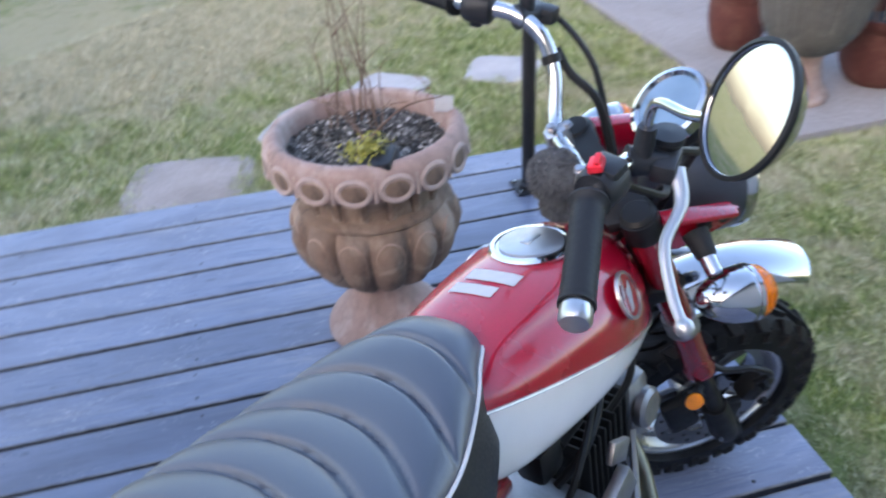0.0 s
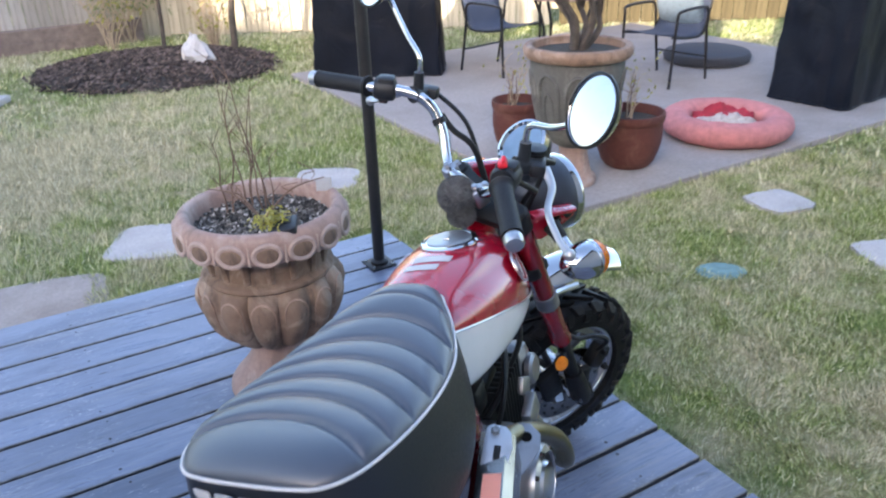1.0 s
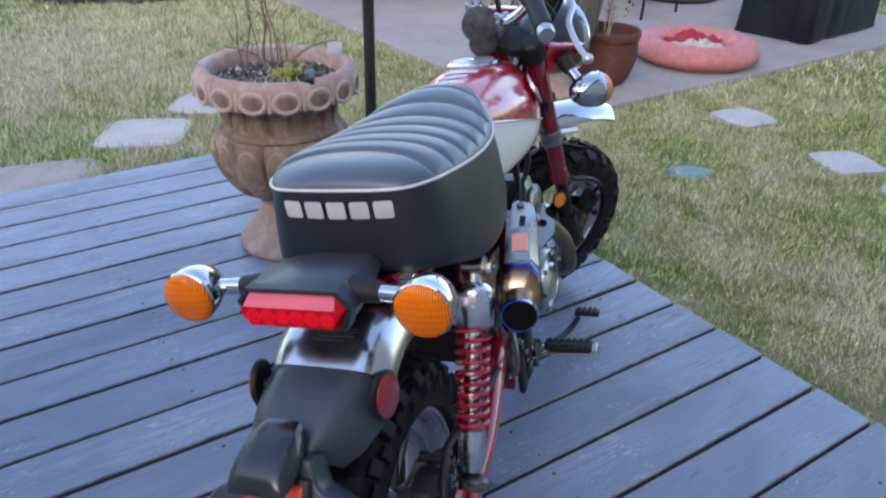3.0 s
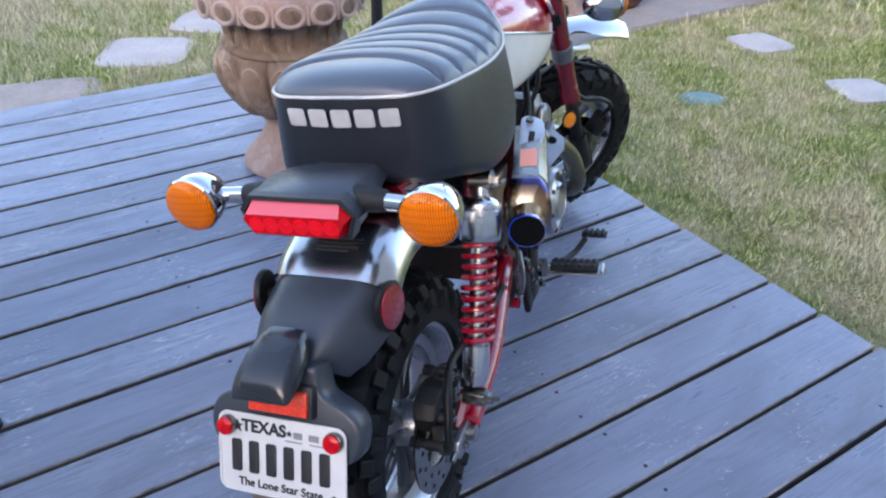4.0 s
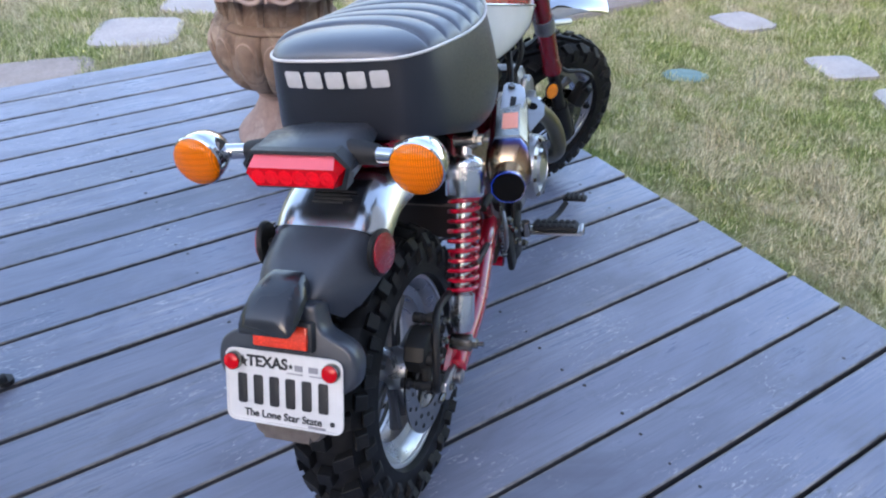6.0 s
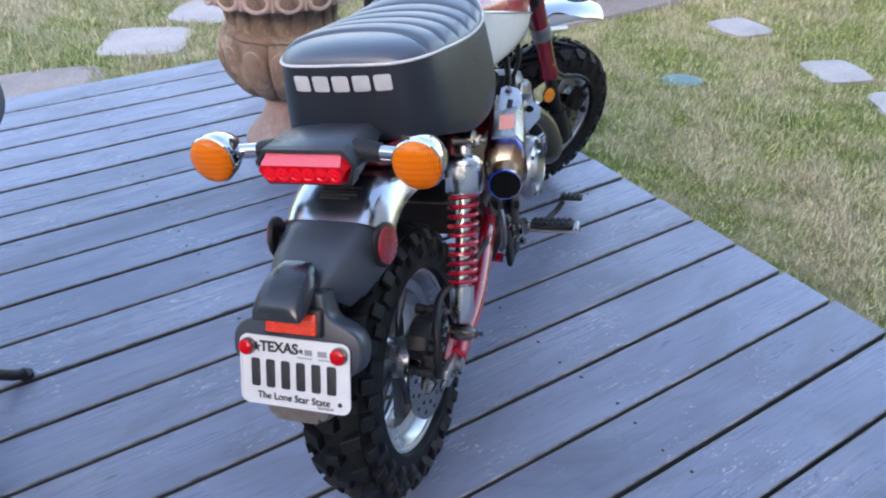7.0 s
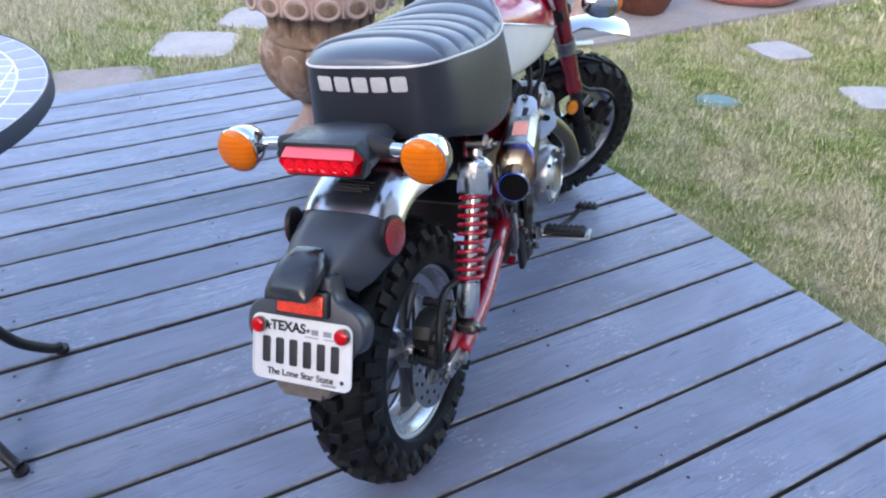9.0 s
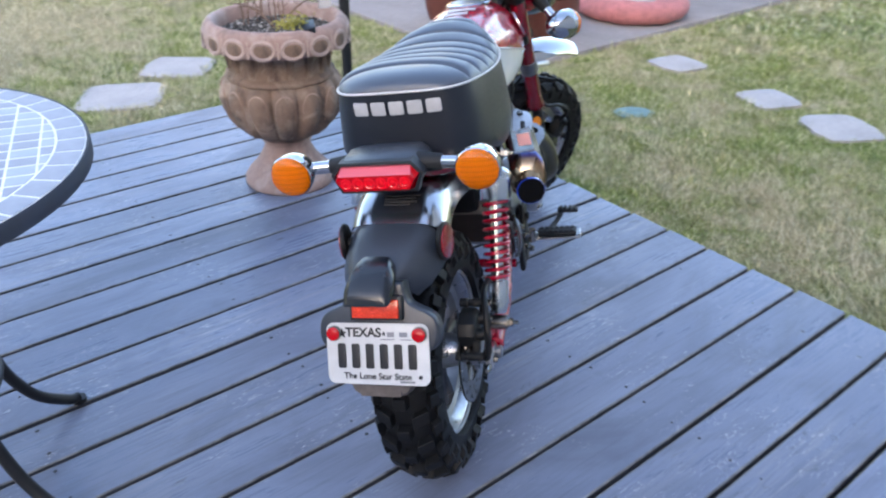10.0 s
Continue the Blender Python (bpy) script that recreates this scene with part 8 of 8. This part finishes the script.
def make_planter(x, y):
    pl = thing("pedestal_planter", pose(x, y, PZ), "tall grey clay planter with arched relief on a pink foot", "planter")
    bm = bmesh.new()
    lathe(bm, [(0.0, 0.0), (0.135, 0.0), (0.14, 0.02), (0.13, 0.045), (0.11, 0.06), (0.1, 0.09), (0.085, 0.15), (0.08, 0.2), (0.095, 0.235), (0.0, 0.235)], n=40)
    part("foot", bm, urn_rim_clay, pl, "pinkish clay foot")
    bm = bmesh.new()
    lathe(bm, [(0.0, 0.23), (0.1, 0.23), (0.15, 0.26), (0.2, 0.33), (0.232, 0.45), (0.25, 0.6), (0.262, 0.72), (0.255, 0.74), (0.0, 0.74)], n=56)
    body = part("body", bm, grey_clay, pl, "grey weathered clay body")
    for i in range(9):
        b = bmesh.new()
        m = pose(0, 0, 0, 0, 0, 40 * i)

        def on(a, z):
            q = lerp_table([(0.26, 0.152), (0.33, 0.2), (0.45, 0.232), (0.6, 0.25), (0.72, 0.262)], z) + 0.002
            return m @ V((q * math.cos(a), q * math.sin(a), z))
        tube(b, curve([on(-0.27, 0.36), on(-0.27, 0.52), on(-0.2, 0.62), on(0, 0.66), on(0.2, 0.62), on(0.27, 0.52), on(0.27, 0.36)], 4), 0.011, 6)
        tube(b, curve([on(-0.12, 0.36), on(-0.12, 0.5), on(0, 0.56), on(0.12, 0.5), on(0.12, 0.36)], 4), 0.008, 6)
        part("arch", b, grey_clay, body)
    bm = bmesh.new()
    lathe(bm, [(0.25, 0.72), (0.285, 0.73), (0.298, 0.75), (0.3, 0.775), (0.29, 0.792), (0.27, 0.797), (0.252, 0.79), (0.245, 0.75), (0.0, 0.745)], n=56, caps=False)
    part("rim", bm, urn_clay, pl, "terracotta rim")
    bm = bmesh.new()
    lathe(bm, [(0.0, 0.765), (0.15, 0.76), (0.246, 0.752)], n=32, caps=False)
    part("soil", bm, dark_soil, pl)
    rng = random.Random(17)
    for k in range(5):
        b = bmesh.new()
        a = 1.25 * k + 0.4
        p0 = V((0.03 * math.cos(a), 0.03 * math.sin(a), 0.76))
        e = p0 + V((0.16 * math.cos(a), 0.16 * math.sin(a), 0.35 + 0.05 * k))
        path = curve([p0, p0.lerp(e, 0.3) + V((0.03, 0.02, 0)), p0.lerp(e, 0.65) + V((-0.03, 0.02, 0)), e], 5)
        tube(b, path, [0.022 * (1 - 0.65 * i / len(path)) for i in range(len(path))], 8)
        stems(b, path[len(path) // 2], 0.34, 6, rng, 0.008, 0.9, 5)
        part("stem", b, tree_bark, pl, "gnarled brown stem")
    return pl


make_planter(-0.25, 3.69)


def make_pet_bed(x, y):
    bed = thing("pet_bed", pose(x, y, PZ), "round pink plush pet bed on the patio", "pet bed")
    bm = bmesh.new()
    loops = []
    for i in range(64):
        a = 2 * math.pi * i / 64
        fat = 0.1 * (1 + 0.1 * noise.noise((math.cos(a) * 2, math.sin(a) * 2, 1)))
        loops.append([V(((0.335 + fat * math.cos(b)) * math.cos(a), (0.335 + fat * math.cos(b)) * math.sin(a), 0.082 + 0.082 * math.sin(b) * (1 + 0.12 * noise.noise((math.cos(a) * 3, math.sin(a) * 3, 4))))) for b in (2 * math.pi * j / 16 for j in range(16))])
    rings(bm, loops, wrap=True)
    part("bolster", bm, pink_cloth, bed, "puffed pink bolster ring")
    bm = bmesh.new()
    lathe(bm, [(0.0, 0.045), (0.2, 0.05), (0.32, 0.03), (0.32, 0.005), (0.0, 0.005)], n=40)
    part("mat", bm, pink_cloth, bed)
    for name, mat_, cx, cy, sx_, sy_, hh, seed, lab in (("blanket", red_cloth, -0.02, 0.1, 0.2, 0.13, 0.14, 2.0, "crumpled red blanket in the pet bed"), ("blanket", grey_cloth, 0.0, -0.06, 0.19, 0.12, 0.12, 5.0, "crumpled grey and white blanket in the pet bed")):
        bm = bmesh.new()
        n = 26
        g = []
        for j in range(n + 1):
            row = []
            for i in range(n + 1):
                u, v = -1 + 2 * i / n, -1 + 2 * j / n
                d = max(1 - (u * u + v * v) * 0.5, 0)
                z = 0.055 + hh * d ** 0.8 * (0.6 + 0.55 * noise.noise((u * 2.2 + seed, v * 2.2, seed))) + 0.02 * noise.noise((u * 7, v * 7, seed))
                row.append(V((cx + u * sx_, cy + v * sy_, max(z, 0.05))))
            g.append(row)
        rings(bm, g, closed=False, caps=False)
        ob = part(name, bm, mat_)
        mod = ob.modifiers.new("thickness", "SOLIDIFY")
        mod.thickness = 0.008
        ob.matrix_world = pose(x, y, PZ)
        tagged(ob, lab, "blanket")
    return bed


make_pet_bed(0.62, 4.84)


def make_grill(x, y, turn, length, depth, shelf, hood, split, label, flare=0.0):
    """A barbecue under a fitted cloth cover; shelf side lower, hood side higher."""
    bm = bmesh.new()
    n_l, n_d, n_h = 40, 20, 18
    loops = []
    per = []
    for i in range(n_l):
        per.append((-1 + 2 * i / n_l, -1))
    for i in range(n_d):
        per.append((1, -1 + 2 * i / n_d))
    for i in range(n_l):
        per.append((1 - 2 * i / n_l, 1))
    for i in range(n_d):
        per.append((-1, 1 - 2 * i / n_d))

    def top_at(u):
        return shelf + (hood - shelf) * smoothstep(split - 0.18, split + 0.12, u) - 0.0
    for k in range(n_h + 1):
        f = k / n_h
        row = []
        for u, v in per:
            fold = abs(noise.noise((u * 3.4 + v * 1.3 + x, v * 3.4 + f * 0.5, f * 0.7)))
            crease = abs(noise.noise((u * 1.6 + f * 2.2 + x, v * 1.6 - f * 1.4, f * 1.6 + 3)))
            sway = 1.0 - 0.07 * f + 0.02 * noise.noise((u * 2.5 + v, v * 2.5, f * 2 + x)) + (1 - 0.75 * f) * 0.11 * (0.28 - fold) - 0.05 * (0.25 - crease) * 4 * f * (1 - f)
            z = top_at(u) * f
            cr = 1 - 0.03 * (abs(u) * abs(v)) ** 8
            row.append(V((u * length / 2 * sway * cr * (1 + flare * smoothstep(0.15, 0.95, f) * max(u, 0)), v * depth / 2 * sway * cr, max(z, 0.004))))
        loops.append(row)
    for g, up in ((0.985, 0.012), (0.93, 0.026), (0.6, 0.036), (0.05, 0.04)):
        loops.append([V((p.x * g, p.y * g, p.z + up + (top_at(p.x * g * 2 / length) - top_at(p.x * 2 / length)))) for p in loops[n_h]])
    cover = thing("grill_cover", pose(x, y, PZ - 0.002, 0, 0, turn), label, "grill cover", "covered grills on the patio")
    rings(bm, loops[:n_h + 1], caps=False)
    part("skirt", bm, cover_cloth, cover, "hanging creased cloth sides", angle=50)
    bm = bmesh.new()
    rings(bm, loops[n_h:])
    part("top_panel", bm, cover_cloth, cover, angle=50)
    bm = bmesh.new()
    tube(bm, [p * 1.004 + V((0, 0, 0.012)) for p in loops[0]], 0.007, 6, closed=True)
    part("hem", bm, cover_cloth, cover, "stitched hem")
    return cover


make_grill(-2.5, 6.33, 13, 1.2, 0.58, 0.80, 1.16, -0.25, "covered barbecue under a creased black cloth, low shelf side")
make_grill(1.555, 6.22, 54.8, 1.16, 0.63, 1.0, 1.22, -0.9, "covered grill under a dusty black cloth with pale smudges", 0.45)


def make_patio_table(x, y):
    t = thing("patio_table", pose(x, y, PZ), "round tan-topped patio table on thin dark legs", "table")
    bm = bmesh.new()
    lathe(bm, [(0.0, 0.70), (0.45, 0.70), (0.465, 0.708), (0.465, 0.722), (0.455, 0.73), (0.0, 0.73)], n=48)
    part("tabletop", bm, table_wood, t)
    for i in range(4):
        a = math.pi / 4 + math.pi / 2 * i
        bm = bmesh.new()
        tube(bm, curve([V((0.36 * math.cos(a), 0.36 * math.sin(a), 0.7)), V((0.25 * math.cos(a), 0.25 * math.sin(a), 0.4)), V((0.33 * math.cos(a), 0.33 * math.sin(a), 0.0))], 6), 0.014, 8)
        part("leg", bm, black_metal, t)
    return t


def make_patio_chair(m):
    c = thing("patio_chair", m, "dark metal patio chair with a slate blue sling seat", "chair", "chairs round the patio table")
    for sx in (-1, 1):
        bm = bmesh.new()
        tube(bm, curve([(0.25 * sx, 0.25, 0.0), (0.255 * sx, 0.24, 0.3), (0.26 * sx, 0.23, 0.56), (0.27 * sx, 0.2, 0.62), (0.27 * sx, -0.05, 0.63), (0.265 * sx, -0.2, 0.6), (0.255 * sx, -0.23, 0.4), (0.25 * sx, -0.3, 0.0)], 5), 0.0125, 8)
        part("leg", bm, black_metal, c, "bent leg and arm rail")
        bm = bmesh.new()
        tube(bm, curve([(0.235 * sx, 0.24, 0.42), (0.235 * sx, -0.02, 0.385), (0.235 * sx, -0.2, 0.40), (0.235 * sx, -0.27, 0.55), (0.23 * sx, -0.38, 0.98)], 6), 0.011, 8)
        part("side_rail", bm, black_metal, c)
    bm = bmesh.new()
    line = curve([(0, 0.24, 0.425), (0, -0.02, 0.375), (0, -0.19, 0.395), (0, -0.265, 0.55), (0, -0.375, 0.97)], 6)
    rings(bm, [[V((x, p.y, p.z + 0.012 * (abs(x) / 0.23) ** 2)) for x in (-0.23, -0.12, 0, 0.12, 0.23)] for p in line], closed=False, caps=False)
    seat_ob = part("sling", bm, slate_sling, c, "slate blue woven sling")
    mod = seat_ob.modifiers.new("thickness", "SOLIDIFY")
    mod.thickness = 0.006
    bm = bmesh.new()
    tube(bm, [(-0.23, -0.38, 0.98), (0.23, -0.38, 0.98)], 0.011, 8)
    part("cross_bar", bm, black_metal, c)
    bm = bmesh.new()
    tube(bm, [(-0.25, -0.26, 0.2), (0.25, -0.26, 0.2)], 0.009, 8)
    part("cross_bar", bm, black_metal, c)
    return c


TABLE_AT = (-0.73, 6.45)
make_patio_table(*TABLE_AT)
chair = make_patio_chair(pose(0.12, 6.38, PZ, 0, 0, 148))
copy_thing(chair, pose(-1.35, 6.55, PZ, 0, 0, -120))


def make_cushion():
    bm = bmesh.new()
    n = 22
    for side in (1, -1):
        rows = []
        for j in range(n + 1):
            row = []
            for i in range(n + 1):
                u, v = -1 + 2 * i / n, -1 + 2 * j / n
                d = ((1 - u ** 4) * (1 - v ** 4)) ** 0.5
                row.append(V((u * 0.23 * (1 - 0.06 * v * v), v * 0.23 * (1 - 0.06 * u * u), side * 0.06 * d)))
            rows.append(row)
        rings(bm, rows, closed=False, caps=False)
    bmesh.ops.remove_doubles(bm, verts=bm.verts, dist=0.0005)
    ob = part("cushion", bm, cushion_cloth, angle=70)
    ob.matrix_world = pose(0.12, 6.38, PZ, 0, 0, 148) @ pose(0.02, -0.2, 0.66, 72, 0, 0)
    return tagged(ob, "pale blue square cushion leaning in the patio chair", "cushion")


make_cushion()

bm = bmesh.new()
lathe(bm, [(0.0, 0.0), (0.44, 0.0), (0.47, 0.02), (0.48, 0.07), (0.46, 0.11), (0.42, 0.125), (0.1, 0.13), (0.0, 0.13)], n=48)
base = part("fire_pit_lid", bm, dark_slate)
base.matrix_world = pose(0.5, 7.3, PZ) @ Matrix.Scale(0.85, 4)
tagged(base, "low round dark fire pit under its lid", "fire pit")

bm = bmesh.new()
box(bm, (0.34, 0.34, 0.06), pose(0, 0, 0.03), 0.012)
lathe(bm, [(0.0, 0.06), (0.13, 0.06), (0.12, 0.1), (0.095, 0.14), (0.085, 0.3), (0.1, 0.44), (0.15, 0.5), (0.15, 0.54), (0.0, 0.54)], n=32)
ped = part("garden_pedestal", bm, white_rock, angle=30)
ped.matrix_world = pose(-5.55, 4.5, GROUND, 0, 0, 20)
tagged(ped, "pale stone garden pedestal on the lawn", "pedestal")

# low timber edging by the shaded fence
bm = bmesh.new()
box(bm, (3.4, 0.14, 0.14), pose(-7.35, 6.35, GROUND + 0.07, 0, 0, 50), 0.01)
box(bm, (3.4, 0.14, 0.14), pose(-7.36, 6.36, GROUND + 0.205, 0, 0, 50), 0.01)
edge = part("timber_edging", bm, brown_timber, smooth=False)
tagged(edge, "brown landscape timbers along the shaded fence", "edging", kind="structure")


# ---- the lawn's blades ----
def in_quad(x, y, s0, s1, q0, q1):
    s, q = x * U.x + y * U.y, x * W.x + y * W.y
    return (s > s0) & (s < s1) & (q > q0) & (q < q1)


def make_grass():
    rs = np.random.RandomState(12)

    def cloud(n, x0, x1, y0, y1, h, w, blade_lean):
        x, y = rs.uniform(x0, x1, n), rs.uniform(y0, y1, n)
        keep = ~in_quad(x, y, -5, DECK_S[1] + 0.0, JOINT - 15 * STEP - 0.0, 4.5)
        keep &= ~in_quad(x, y, PATIO[0], PATIO[1], PATIO[2], PATIO[3])
        keep &= np.hypot((x - BED[0]) / 1.13, y - BED[1]) > BED[2] * 0.99
        for sx_, sy_, size, turn in STONES:
            c, s = math.cos(radians(turn)), math.sin(radians(turn))
            dx, dy = x - sx_, y - sy_
            keep &= np.maximum(abs(dx * c + dy * s), abs(-dx * s + dy * c)) > size / 2 * (0.9 + 0.08 * np.sin(x * 23) * np.cos(y * 19))
        keep &= np.hypot(x - 0.57, y - 2.77) > 0.075
        x, y = x[keep], y[keep]
        m = len(x)
        a, tilt = rs.uniform(0, 6.283, m), blade_lean * rs.uniform(0.0, 1.0, m) ** 0.6
        swirl = np.sin(13 * x + 1.7 * np.sin(11 * y)) + np.sin(12 * y + 1.9 * np.sin(10 * x))      # blades lean together in tufts
        tuft = 0.5 + 0.5 * np.sin(21 * x + 2.3 * np.sin(17 * y + 1)) * np.sin(19 * y + 2.1 * np.sin(16 * x))
        hh, ww = h * rs.uniform(0.45, 1.3, m) * (0.62 + 0.75 * tuft), w * rs.uniform(0.6, 1.4, m)
        z = np.full(m, GROUND - 0.012)
        co = np.empty((m, 3, 3))
        sx_, sy_ = -np.sin(a) * ww, np.cos(a) * ww
        b = swirl * 1.2 + rs.uniform(0, 4.2, m)
        co[:, 0] = np.stack((x - sx_, y - sy_, z), 1)
        co[:, 1] = np.stack((x + sx_, y + sy_, z), 1)
        co[:, 2] = np.stack((x + np.cos(b) * hh * np.sin(tilt), y + np.sin(b) * hh * np.sin(tilt), z + 0.01 + hh * np.cos(tilt)), 1)
        return co.reshape(-1, 3)

    near = cloud(370000, -1.4, 3.2, -0.4, 4.6, 0.033, 0.0033, 1.35)
    left = cloud(210000, -4.6, -1.2, 0.3, 5.6, 0.042, 0.0036, 1.5)
    far = cloud(240000, -10.0, 8.0, 3.8, 12.0, 0.052, 0.0075, 1.45)
    co = np.concatenate((near, left, far))
    n = len(co) // 3
    me = bpy.data.meshes.new("grass")
    me.vertices.add(n * 3)
    me.vertices.foreach_set("co", co.astype(np.float32).ravel())
    me.loops.add(n * 3)
    me.loops.foreach_set("vertex_index", np.arange(n * 3, dtype=np.int32))
    me.polygons.add(n)
    me.polygons.foreach_set("loop_start", np.arange(0, n * 3, 3, dtype=np.int32))
    me.update(calc_edges=True)
    me.materials.append(grass_blade)
    return tagged(new("grass", me), "short mixed straw and green lawn grass", "grass", kind="stuff")


make_grass()
